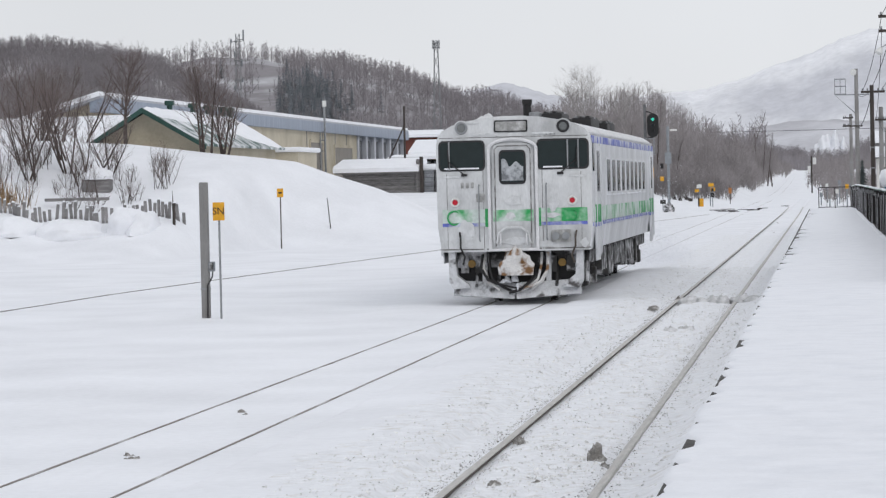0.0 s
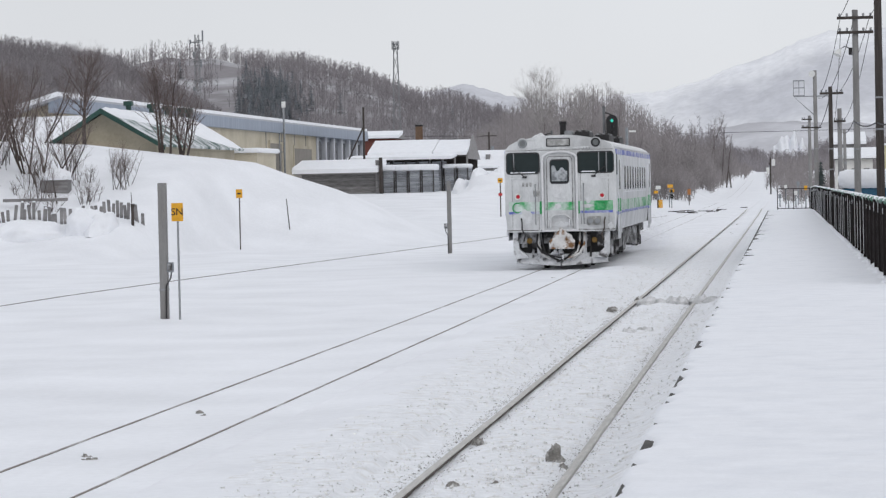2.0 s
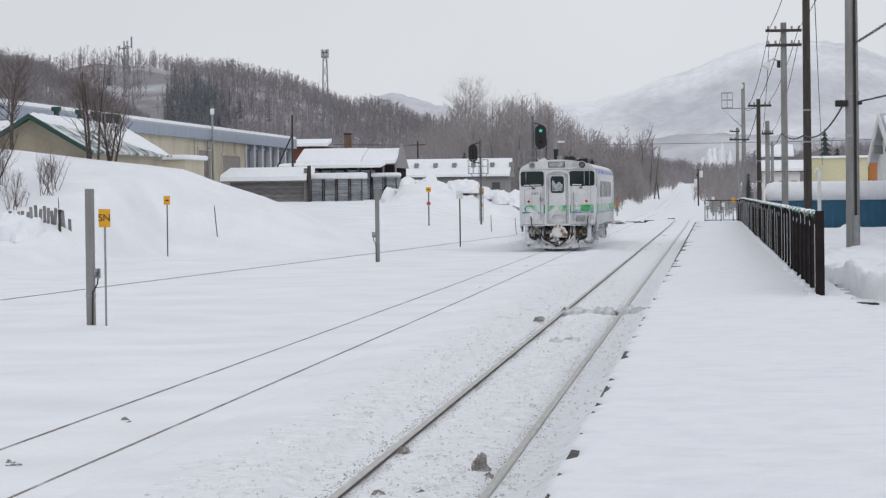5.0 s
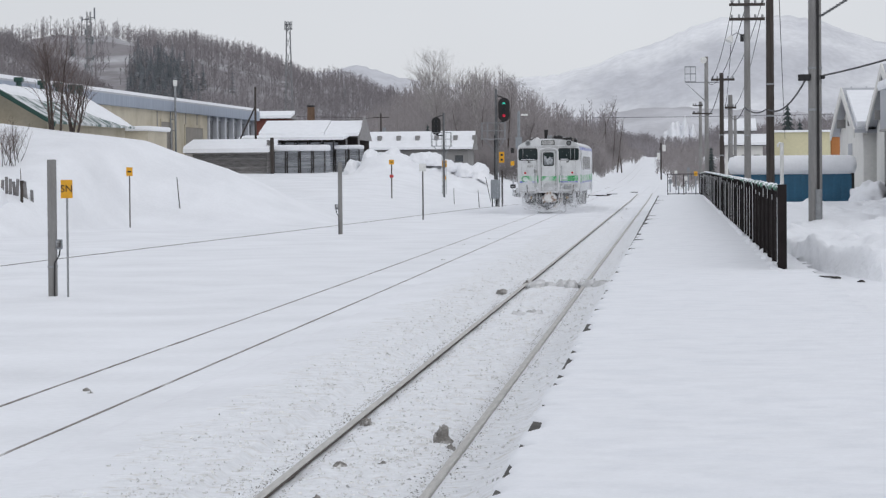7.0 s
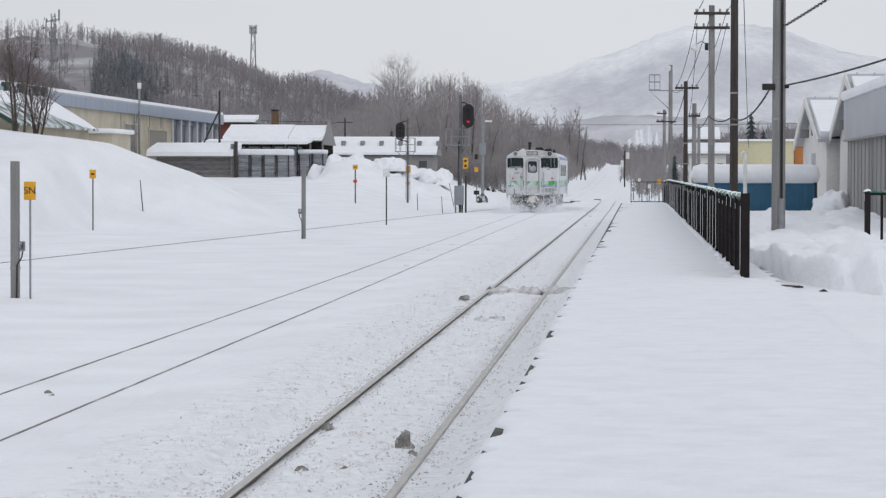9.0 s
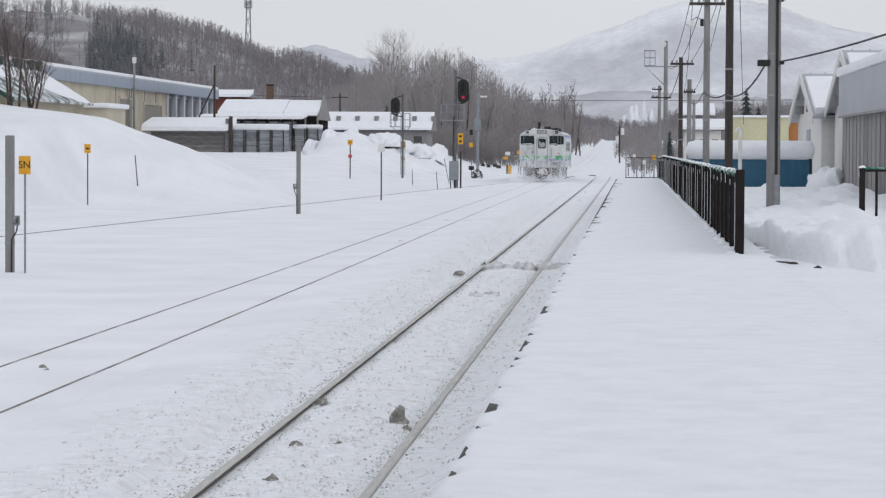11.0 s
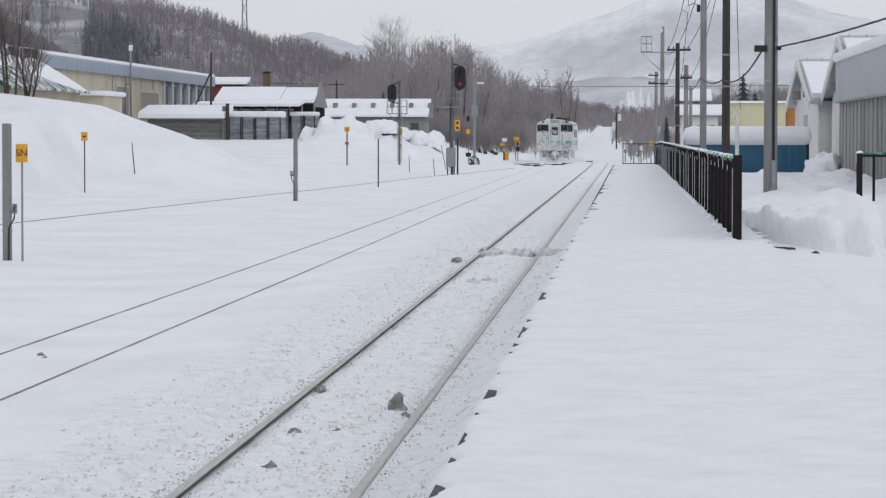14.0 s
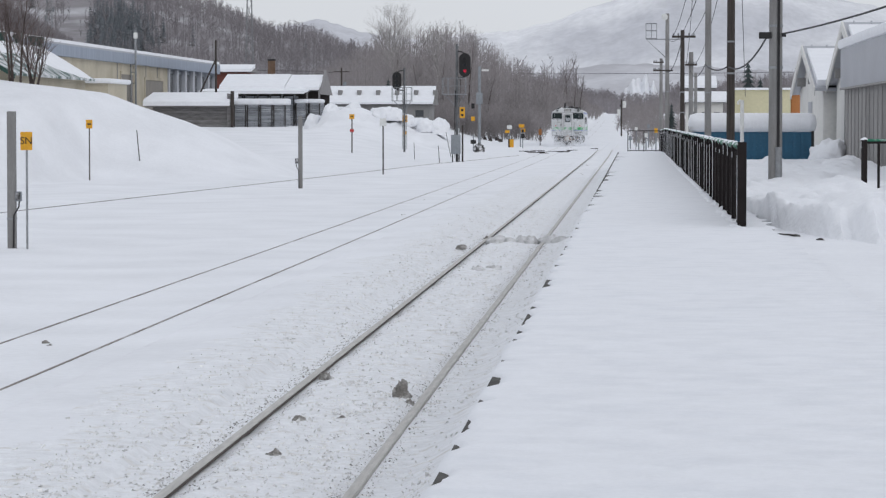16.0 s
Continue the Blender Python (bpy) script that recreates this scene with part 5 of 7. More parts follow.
# ---- poles and wires along the platform ----
def utility_pole(x, y, top, r, mat, label, arms=(), lamp=0, conduit=False, z=0.8):
    t = thing("utility_pole", label, "utility pole", "poles along the platform", pose(x, y, z))
    h = top - z
    part("shaft", G().tube([(0, 0, 0), (0, 0, h * 0.5), (0, 0, h)], [r * 1.06, r, r * 0.9], 14), mat, t)
    for az, half, off in arms:
        a = part("crossarm", G().box(off - half, off + half, -r - 0.07, -r, az - z - 0.05, az - z + 0.05, 0.01), POLE_WOOD, t)
        for s in (-0.85, -0.45, 0.45, 0.85):
            part("insulator", G().tube([(off + s * half, -r - 0.035, az - z + 0.05), (off + s * half, -r - 0.035, az - z + 0.09), (off + s * half, -r - 0.035, az - z + 0.16)], [0.02, 0.045, 0.03], 8), STEEL, a)
    for k in range(2):
        part("band", G().tube([(0, 0, h * 0.34 + 0.9 * k), (0, 0, h * 0.34 + 0.9 * k + 0.05)], r * 1.08, 14), STEEL, t)
    if lamp:
        lz = lamp - z
        l = part("lamp_arm", G().tube([(-r, 0, lz), (-r - 0.25, -0.1, lz + 0.10), (-r - 0.42, -0.15, lz)], 0.02, 6), STEEL, t)
        part("lamp_shade", G().tube([(-r - 0.42, -0.15, lz), (-r - 0.47, -0.17, lz - 0.10), (-r - 0.52, -0.2, lz - 0.2)], [0.05, 0.10, 0.15], 12), WHITE_PAINT, l, "white bell-shaped lamp shade")
        part("switch_box", G().box(-r - 0.12, -r, -0.08, 0.08, lz - 0.2, lz + 0.05, 0.01), BLACK, l)
    if conduit:
        part("cable_strip", G().box(0.03, 0.085, -r - 0.03, -r + 0.02, 0.75, h - 0.05), BLACK, t)
        part("conduit_pipe", G().tube([(r * 0.45, -r * 1.0, -0.1), (r * 0.45, -r * 1.0, 0.95)], 0.075, 10), STEEL, t)
        part("wire_clamp", G().box(-r - 0.22, -r + 0.05, -0.16, 0.05, 3.30, 3.44, 0.02), BLACK, t)
        part("wire_clamp", G().box(r - 0.02, r + 0.07, -0.12, 0.05, 3.34, 3.42, 0.01), BLACK, t)
    return t


utility_pole(3.04, 64.0, 8.6, 0.145, POLE_GREY, "round grey concrete pole with a black cable strip", (), 0, True)
utility_pole(2.72, 84.0, 9.2, 0.115, POLE_WOOD, "dark creosoted pole behind the fence", ((8.4, 0.5, 0),))
utility_pole(2.52, 102.0, 8.1, 0.115, POLE_GREY, "grey concrete pole with crossarms and a lamp", ((7.82, 0.62, 0.0), (7.32, 0.62, 0.0)), 6.75)
utility_pole(2.08, 130.0, 6.35, 0.10, POLE_WOOD, "dark pole with one crossarm", ((6.05, 0.52, 0.05),))
utility_pole(2.84, 150.0, 5.85, 0.125, POLE_GREY, "short grey concrete pole with a small crossarm", ((5.2, 0.3, 0),))
utility_pole(3.2, 156.0, 4.9, 0.09, POLE_GREY, "thin short grey concrete pole")
fl = utility_pole(2.25, 207.0, 9.9, 0.15, POLE_GREY, "tall grey floodlight pole with a steel basket", ((5.9, 0.7, -0.3),), 0, False, 0.2)
part("floodlight", G().tube([(-0.1, -0.1, 9.5), (-0.2, -0.4, 9.45)], [0.14, 0.24], 12), WHITE_PAINT, fl)
part("basket_arm", G().tube([(0.9, 0, 7.9), (-1.5, 0, 7.9), (-0.1, 0, 6.6)], 0.05, 6), STEEL, fl)
for z in (7.95, 8.5, 9.0):
    part("basket_ring", G().tube([(-1.5, -0.3, z), (-0.75, -0.3, z), (-0.75, 0.3, z), (-1.5, 0.3, z), (-1.5, -0.3, z)], 0.03, 5), STEEL, fl)
for dx in (-1.5, -1.12, -0.75):
    part("basket_bar", G().tube([(dx, -0.3, 7.9), (dx, -0.3, 9.0)], 0.025, 5), STEEL, fl)
utility_pole(2.0, 228.0, 7.2, 0.13, POLE_GREY, "grey pole with insulators near the level crossing", ((6.9, 0.4, -0.2), (6.3, 0.3, -0.3)), 0, False, 0.1)
wp = thing("white_pipe", "white painted pipe with a hooked top", "pipe", "", pose(3.48, 96, 0.8))
part("pipe", G().tube([(0, 0, 0), (0, 0, 2.2)], 0.062, 8), WHITE_PAINT, wp)
part("hook", G().tube([(0.02, 0, 2.16), (-0.09, 0, 2.19), (-0.13, 0, 2.13), (-0.13, 0, 2.06)], 0.04, 7), WHITE_PAINT, wp)


def wire(a, b, sag, r=0.018, n=14, name="overhead_wire", label="black overhead wire between poles"):
    a, b = Vector(a), Vector(b)
    pts = [a.lerp(b, k / n) - Vector((0, 0, sag * 4 * (k / n) * (1 - k / n))) for k in range(n + 1)]
    tagged(part(name, G().tube(pts, r, 5), CABLE, None), label, "wire", "overhead wires", "")


wire((2.88, 64, 4.20), (2.66, 84, 3.86), 0.30, 0.022)
wire((2.60, 84, 3.86), (2.42, 102, 4.28), 0.14, 0.022)
wire((3.16, 64, 4.20), (6.2, 24, 5.0), 0.26, 0.02)
wire((3.16, 64, 5.50), (6.2, 24, 7.3), 0.20, 0.018)
coil = [Vector((3.16, 64, 5.50)).lerp(Vector((6.2, 24, 7.3)), k / 420) - Vector((0, 0, 0.20 * 4 * (k / 420) * (1 - k / 420))) + Vector((0.030 * math.cos(k * 1.15), 0, 0.030 * math.sin(k * 1.15))) for k in range(300)]
tagged(part("wire_wrap", G().tube(coil, 0.010, 4), STEEL, None), "pale wrapping wound round the overhead wire", "wire", "overhead wires")
wire((2.40, 102, 4.25), (2.7, 150, 5.2), 0.5, 0.016)
wire((2.95, 84, 8.2), (5.6, 150, 3.6), 0.2, 0.014)
for dx in (-0.5, 0.5):
    wire((2.52 + dx, 102, 7.88), (2.72 + dx, 66, 8.6), 0.3, 0.012)
    wire((2.52 + dx, 102, 7.85), (2.08 + dx * 0.8, 130, 6.12), 0.35, 0.012)
    wire((2.52 + dx, 102, 7.4), (2.84 + dx * 0.5, 150, 5.3), 0.5, 0.012)
wire((2.1, 130, 6.1), (2.25, 207, 5.8), 0.5, 0.02)
wire((2.25, 207, 8.2), (2.52, 102, 7.9), 1.2, 0.016)
wire((-120, 700, 15.5), (60, 640, 13.5), 1.2, 0.05, 24)

# ---- fence along the back of the platform ----
def fence_panel(fence, m, length, bars):
    """One panel: its rail frame, with post, bars, net and snow under it."""
    rnd = random.Random(int(m.translation.y * 10))
    frame_ = G().box(-0.022, 0.022, 0.03, length - 0.03, 1.03, 1.075, 0.006).box(-0.018, 0.018, 0.03, length - 0.03, 0.08, 0.115, 0.006)
    t = part("panel", frame_, FENCE_BROWN, fence)
    part("post", G().box(-0.058, 0.058, -0.035, 0.035, -0.1, 1.11, 0.008), FENCE_BROWN, t)
    part("snow_streak", G().box(-0.059, -0.051, -0.041, -0.033, 0.10 if rnd.random() < 0.6 else 0.92, rnd.uniform(0.97, 1.08)), SNOW_CLEAN, t, "snow stuck along the post")
    for k in range(bars):
        y = 0.03 + (length - 0.06) * (k + 0.5) / bars
        part("bar", BAR_MESH, FENCE_BROWN, t).location = (0, y, 0)
    net = G()
    pts = [(rnd.uniform(-0.02, 0.02), length * k / 6, 1.09 + rnd.uniform(-0.01, 0.02)) for k in range(7)]
    net.tube(pts, [0.03 + rnd.uniform(-0.012, 0.015) for _ in pts], 6)
    part("net", net, NET_GREEN, t, "rolled green netting with snow")
    part("snow_foot", G().lump(-0.05, 0.1, -0.03, 0.12, 0.3, 0.11, rnd.randint(0, 99), 4, 8), SNOW_CLEAN, t)
    part("snow_cap", G().lump(0, 0, 1.10, 0.06, 0.08, 0.05, rnd.randint(0, 99), 3, 7), SNOW_CLEAN, t)
    t.matrix_basis = m
    return t


BAR_MESH = fixed(G().box(-0.030, 0.030, -0.012, 0.012, 0.1, 1.04).mesh("bar", False))
yf, FENCE_END = 39.5, 148.0
FENCE = thing("platform_fence", "dark brown metal fence with green net along its top", "fence", "platform fences")
while yf < FENCE_END:
    fence_panel(FENCE, pose(1.42 - 0.10 * (yf - 39.5) / 108, yf, PLATFORM - 0.02 - 0.12 * smooth01(125, 148, yf)), 2.0, 12)
    yf += 2.0
part("end_post", G().box(1.37, 1.49, 39.36, 39.44, 0.8, 2.03, 0.01), FENCE_BROWN, FENCE)
# the return of the fence beside the snow heaps
FENCE2 = thing("platform_fence", "short dark brown fence beside heaps of snow", "fence", "platform fences")
f2 = fence_panel(FENCE2, pose(4.38, 56.5, PLATFORM - 0.05, 0, 0, -62), 3.0, 5)
fence_panel(FENCE2, f2.matrix_basis @ pose(0, 3.0, 0), 2.0, 5)
gate = thing("barrier_gate", "light dark-metal gate closing the platform end", "gate", "", pose(-0.36, 149, PLATFORM - 0.12))
for z in (0.06, 1.06):
    part("gate_rail", G().tube([(0, 0, z), (1.62, 0, z)], 0.022, 6), FENCE_BROWN, gate)
for i in range(5):
    part("gate_bar", G().tube([(1.62 * i / 4, 0, -0.1 if i in (0, 2, 4) else 0.06), (1.62 * i / 4, 0, 1.06)], 0.024 if i in (0, 2, 4) else 0.012, 6), FENCE_BROWN, gate)

# heaps of cleared snow behind the fence
def heap(x, y, rx, ry, rz, seed, z=0.8):
    g = G().lump(0, 0, 0, rx, ry, rz, seed, 14, 36, 0.24)
    tagged(part("snowbank", g, SNOW_CLEAN, None, angle=70), "lumpy heap of shovelled white snow", "snow heap", "snow heaps").matrix_basis = pose(x, y, z)


for row in ((5.6, 66, 1.6, 6, 0.35, 8), (6.6, 100, 0.8, 3, 0.95, 10), (6.9, 94, 0.6, 4, 0.4, 12), (5.9, 84, 1.2, 6, 0.4, 13), (3.4, 90, 1.2, 5, 0.3, 15), (4.6, 76, 1.8, 7, 0.25, 9)):
    heap(*row)


# the ploughed ridge in front of the yard sheds
rnd = random.Random(71)
for k in range(13):
    x, y = -25.2 + 0.82 * k + rnd.uniform(-0.3, 0.3), 230.5 + rnd.uniform(-1.5, 1.5)
    heap(x, y, rnd.uniform(0.8, 1.4), 2.0, rnd.uniform(0.75, 1.35), 80 + k, land(x, y) - 0.15)


def bank(x, y):
    """Shovelled bank with a steep, lumpy front that bends away beside the fence."""
    foot = table([(1.6, 50.0), (1.82, 45.0), (2.08, 40.0), (2.5, 38.0), (3.1, 36.6), (6.0, 35.0)], x) + 1.3 * noise.noise(Vector((x * 1.6, 0, 3.0))) + 0.9 * noise.noise(Vector((x * 4.5, 0, 8.0)))
    tall = table([(1.6, 0.26), (2.5, 0.30), (3.1, 0.40), (3.8, 0.62), (8.0, 0.72)], x)
    d = y - foot
    z = tall * smooth01(0.0, 1.5, d) * (1 - 0.8 * smooth01(3.0, 13.0, d))
    lumps = 0.17 * noise.noise(Vector((x * 1.9, y * 0.45, 0))) + 0.09 * noise.noise(Vector((x * 4.6, y * 1.3, 5.0))) + 0.03 * noise.noise(Vector((x * 10.0, y * 3.0, 2.0)))
    rough = 0.22 * max(0.0, noise.noise(Vector((x * 1.1, y * 0.22, 9.0))) + 0.25) + 0.10 * noise.noise(Vector((x * 3.2, y * 0.8, 11.0)))
    return land(x, y) - 0.05 + 0.12 * smooth01(0.0, 0.3, d) + rough * smooth01(5.0, 10.0, d) * (1 - smooth01(92, 101, y)) + z + max(lumps, -z - 0.02) * smooth01(0.0, 0.8, d) * (1 - 0.85 * smooth01(6.0, 13.0, d))


bank_g = G()
bank_x, bank_y = [1.58 + 0.075 * i for i in range(90)], [33.0 + 0.22 * j for j in range(140)] + [63.8 + 0.45 * j for j in range(86)]
for y in bank_y:
    for x in bank_x:
        bank_g.v.append((x, y, bank(x, y)))
for j in range(len(bank_y) - 1):
    for i in range(len(bank_x) - 1):
        a = j * len(bank_x) + i
        bank_g.f.append((a, a + 1, a + 1 + len(bank_x), a + len(bank_x)))
tagged(part("snowbank", bank_g, SNOW_CLEAN, None, angle=80, fix=False), "long lumpy bank of shovelled snow beside the fence", "snow bank", "snow heaps")

for k, (x, y, rx) in enumerate(((1.72, 39.2, 0.10), (1.95, 39.0, 0.16), (2.10, 38.6, 0.07), (1.80, 40.6, 0.12), (2.35, 37.4, 0.06), (1.62, 41.6, 0.08))):
    tagged(part("bare_soil", G().lump(0, 0, 0, rx * 0.8, 0.14, 0.016, 90 + k, 4, 14, 0.9), TIMBER_DARK, None), "streak of bare dark soil beside the fence", "soil", "bare soil").matrix_basis = pose(x, y, land(x, y) + 0.004)

# ---- container, warehouse row and houses behind the platform ----
cont = thing("blue_container", "blue steel container under a thick pillow of snow", "container", "", pose(2.05, 103.5, 0.75))
part("body", G().box(0, 4.2, 0, 2.4, 0, 1.2, 0.03), BLUE_PAINT, cont)
for i in range(15):
    part("rib", G().box(0.12 + 0.28 * i, 0.26 + 0.28 * i, -0.025, 0.0, 0.08, 1.12, 0.006), BLUE_PAINT, cont)
part("corner_post", G().box(4.12, 4.22, -0.03, 0.1, 0, 1.22, 0.01), BLACK, cont)
sc = G().box(-0.15, 4.32, -0.18, 2.5, 1.16, 1.86, 0.30)
part("snow_pillow", sc, SNOW_CLEAN, cont, "thick rounded pillow of snow", angle=75)


def gable_unit(y0, y1, apex, eave, depth, x0=7.0):
    """A warehouse whose gable end faces the platform, with its ridge running away from it."""
    t = thing("warehouse", "pale grey rendered warehouse with snow on its gable roof", "warehouse", "warehouse row")
    ym = (y0 + y1) / 2
    part("wall", G().prism([(y0, 0.5), (y1, 0.5), (y1, eave), (ym, apex - 0.15), (y0, eave)], "x", x0, x0 + depth), WALL_WHITE, t)
    for ya, yb in ((y0 - 0.5, ym), (y1 + 0.5, ym)):
        ez = eave - 0.5 * (apex - eave) / (ym - y0)
        part("roof_slope", G().prism([(ya, ez), (yb, apex), (yb, apex + 0.12), (ya, ez + 0.12)], "x", x0 - 0.35, x0 + depth), METAL_PALE, t)
        part("roof_snow", G().prism([(ya + (0.35 if ya < yb else -0.35), ez + 0.10 + 0.06), (yb + (-1.4 if ya < yb else 1.4), apex - 0.14), (yb + (-1.4 if ya < yb else 1.4), apex + 0.0), (ya + (0.2 if ya < yb else -0.2), ez + 0.42)], "x", x0 - 0.25, x0 + depth), SNOW_CLEAN, t)
        part("barge_board", G().prism([(ya, ez - 0.18), (yb, apex - 0.2), (yb, apex + 0.14), (ya, ez + 0.14)], "x", x0 - 0.40, x0 - 0.34), WALL_WHITE, t)
    for k in range(14):
        part("roof_seam", G().prism([(ym - 1.5, apex - 0.38), (ym, apex + 0.12), (ym, apex + 0.17), (ym - 1.5, apex - 0.30)], "x", x0 + 0.6 * k, x0 + 0.6 * k + 0.05), METAL_PALE, t)
    part("roof_bracket", G().box(x0 - 0.35, x0, ym - 4.0, ym - 3.7, eave + 0.2, eave + 0.55, 0.02), WALL_GREY, t)
    part("roof_bracket", G().box(x0 - 0.35, x0, ym + 3.6, ym + 3.9, eave + 0.2, eave + 0.55, 0.02), WALL_GREY, t)
    part("vent", G().box(x0 - 0.03, x0, ym - 1.0, ym + 1.4, eave - 0.9, eave - 0.45, 0.01), METAL_PALE, t)
    return t


gable_unit(93.5, 109.5, 5.6, 3.65, 12, 7.46)
gable_unit(109.9, 125.5, 5.2, 3.55, 12)
shed = thing("goods_shed", "goods shed with grey sheet walls and a pale metal fascia", "shed")
part("frame_wall", G().box(7.05, 16, 60, 98.5, 0.5, 3.45), BOARD_GREY, shed)
for i in range(26):
    y = 60.2 + 1.48 * i
    part("wall_panel", G().box(7.0, 7.05, y, y + 1.40, 0.7, 3.40, 0.01), BOARD_GREY, shed)
    part("panel_batten", G().box(6.982, 7.0, y + 1.36, y + 1.46, 0.7, 3.42), WALL_GREY, shed)
part("fascia", G().box(6.85, 16, 59.8, 98.8, 3.42, 4.72, 0.03), METAL_PALE, shed, "smooth pale grey metal fascia")
part("roof_snow", G().box(6.75, 16, 59.8, 98.9, 4.70, 5.05, 0.15), SNOW_CLEAN, shed)
part("fascia_trim", G().box(6.83, 16, 59.7, 98.9, 3.36, 3.42), BOARD_GREY, shed)


def plain_house(x0, x1, y0, y1, base, top, wall, label, snow=0.35, windows=0, roof=0.0, category="building", name="building"):
    t = thing(name, label, category)
    part("wall", G().box(x0, x1, y0, y1, base, top, 0.02), wall, t)
    if roof:
        ym = (y0 + y1) / 2
        part("roof", G().prism([(y0 - 0.4, top), (y1 + 0.4, top), (ym, top + roof)], "x", x0 - 0.4, x1 + 0.4), WALL_GREY, t)
        part("roof_snow", G().prism([(y0 - 0.5, top + 0.05), (ym, top + roof + 0.02), (ym, top + roof + snow), (y0 - 0.5, top + snow * 0.9)], "x", x0 - 0.45, x1 + 0.45), SNOW_CLEAN, t)
    else:
        part("roof_snow", G().box(x0 - 0.2, x1 + 0.2, y0 - 0.2, y1 + 0.2, top, top + snow, min(0.12, snow * 0.4)), SNOW_CLEAN, t)
    for k in range(windows):
        w = (x1 - x0) / windows
        a = x0 + w * (k + 0.25)
        win = part("window", G().box(a, a + w * 0.5, y0 - 0.04, y0 + 0.02, base + (top - base) * 0.50, base + (top - base) * 0.80, 0.01), WALL_GREY, t)
        part("pane", G().box(a + 0.06, a + w * 0.5 - 0.06, y0 - 0.05, y0 - 0.035, base + (top - base) * 0.52, base + (top - base) * 0.78), HALL_GLASS, win)
    return t


plain_house(6.3, 10.0, 190, 196, 0.5, 4.35, CREAM, "cream flat-roofed building with snow on its roof", 0.14, 0)
plain_house(10.05, 11.4, 190.5, 196, 0.5, 4.1, ORANGE_WALL, "orange-brown brick building wing", 0.2, 0)
plain_house(3.6, 6.1, 205, 211, 0.5, 3.6, WALL_WHITE, "white shed with a grey roof behind the poles", 0.25, 3, 0.6)
plain_house(4.4, 6.2, 240, 246, 0.5, 5.0, WALL_GREY, "small grey house with snowy roof", 0.3, 2, 0.8)
plain_house(11.0, 15.5, 215, 222, 0.5, 3.2, CREAM, "low house with a blue roof edge", 0.3, 0, 1.0)

# ---- the yard beyond the snow bank ----
hall = thing("long_hall", "long beige hall with blue-grey fascia and snowy roof", "hall")
HX = -42.0
part("wall", G().prism([(HX - 16, 0.5), (HX, 0.5), (HX, 7.1), (HX - 16, 2.6)], "y", 168, 262), BEIGE, hall)
part("end_wall", G().prism([(HX - 16, 0.5), (HX, 0.5), (HX, 8.0), (HX - 16, 3.0)], "y", 167.6, 168.0), BEIGE, hall)
part("far_wall", G().prism([(HX - 16, 0.5), (HX - 0.35, 0.5), (HX - 0.35, 7.1), (HX - 16, 2.6)], "y", 262, 292), GREY_PAINT, hall)
part("fascia", G().box(HX - 0.4, HX + 0.35, 166.5, 293, 7.08, 7.92, 0.03), BLUE_FASCIA, hall, "blue-grey metal fascia along the eaves")
part("roof", G().prism([(HX - 17, 2.65), (HX + 0.3, 7.9), (HX + 0.3, 8.05), (HX - 17, 2.8)], "y", 166.4, 293.2), METAL_PALE, hall)
part("roof_snow", G().prism([(HX - 17, 2.8), (HX + 0.25, 8.04), (HX + 0.2, 8.3), (HX - 17, 3.2)], "y", 166.3, 293.3), SNOW_CLEAN, hall)
for i in range(7):
    y = 262.3 + 4.9 * i
    part("pilaster", G().box(HX - 0.35, HX + 0.12, y - 0.42, y + 0.42, 0.5, 7.1, 0.03), METAL_PALE, hall)
    if i < 6:
        w = part("window", G().box(HX - 0.34, HX - 0.25, y + 0.6, y + 4.3, 1.0, 6.9, 0.02), GREY_PAINT, hall)
        part("pane", G().box(HX - 0.25, HX - 0.22, y + 0.8, y + 2.3, 4.9, 6.7), HALL_GLASS, w)
        part("pane", G().box(HX - 0.25, HX - 0.22, y + 2.5, y + 4.1, 4.9, 6.7), HALL_GLASS, w)
for y in (236, 243.5, 250, 256):
    part("wall_joint", G().box(HX - 0.01, HX + 0.03, y, y + 0.25, 0.5, 7.08), WALL_GREY, hall)
for ya, yb, zt in ((237.6, 243.4, 6.2), (249.6, 259.0, 5.9)):
    w = part("shutter", G().box(HX, HX + 0.05, ya, yb, 0.6, zt, 0.02), WALL_SHUTTER, hall, "grey-brown boarded-up opening")
    part("shutter_frame", G().box(HX, HX + 0.09, ya - 0.25, ya, 0.6, zt + 0.2).box(HX, HX + 0.09, yb, yb + 0.25, 0.6, zt + 0.2).box(HX, HX + 0.09, ya, yb, zt, zt + 0.25), BEIGE, w)
stk = thing("steel_stack", "thin grey steel mast with a small platform", "mast", "", pose(-41.4, 241.5, 1.5))
part("mast", G().tube([(0, 0, 0), (0, 0, 8.0)], 0.09, 8), STEEL, stk)
part("mast", G().tube([(-0.4, 0, 0), (-0.4, 0, 5.6)], 0.06, 8), STEEL, stk)
part("mast_head", G().box(-0.15, 0.15, -0.15, 0.15, 7.7, 8.2, 0.03), WHITE_PAINT, stk)
for z in (4.0, 4.9, 5.6):
    part("rung", G().tube([(-0.45, 0, z), (0.1, 0, z)], 0.04, 6), STEEL, stk)

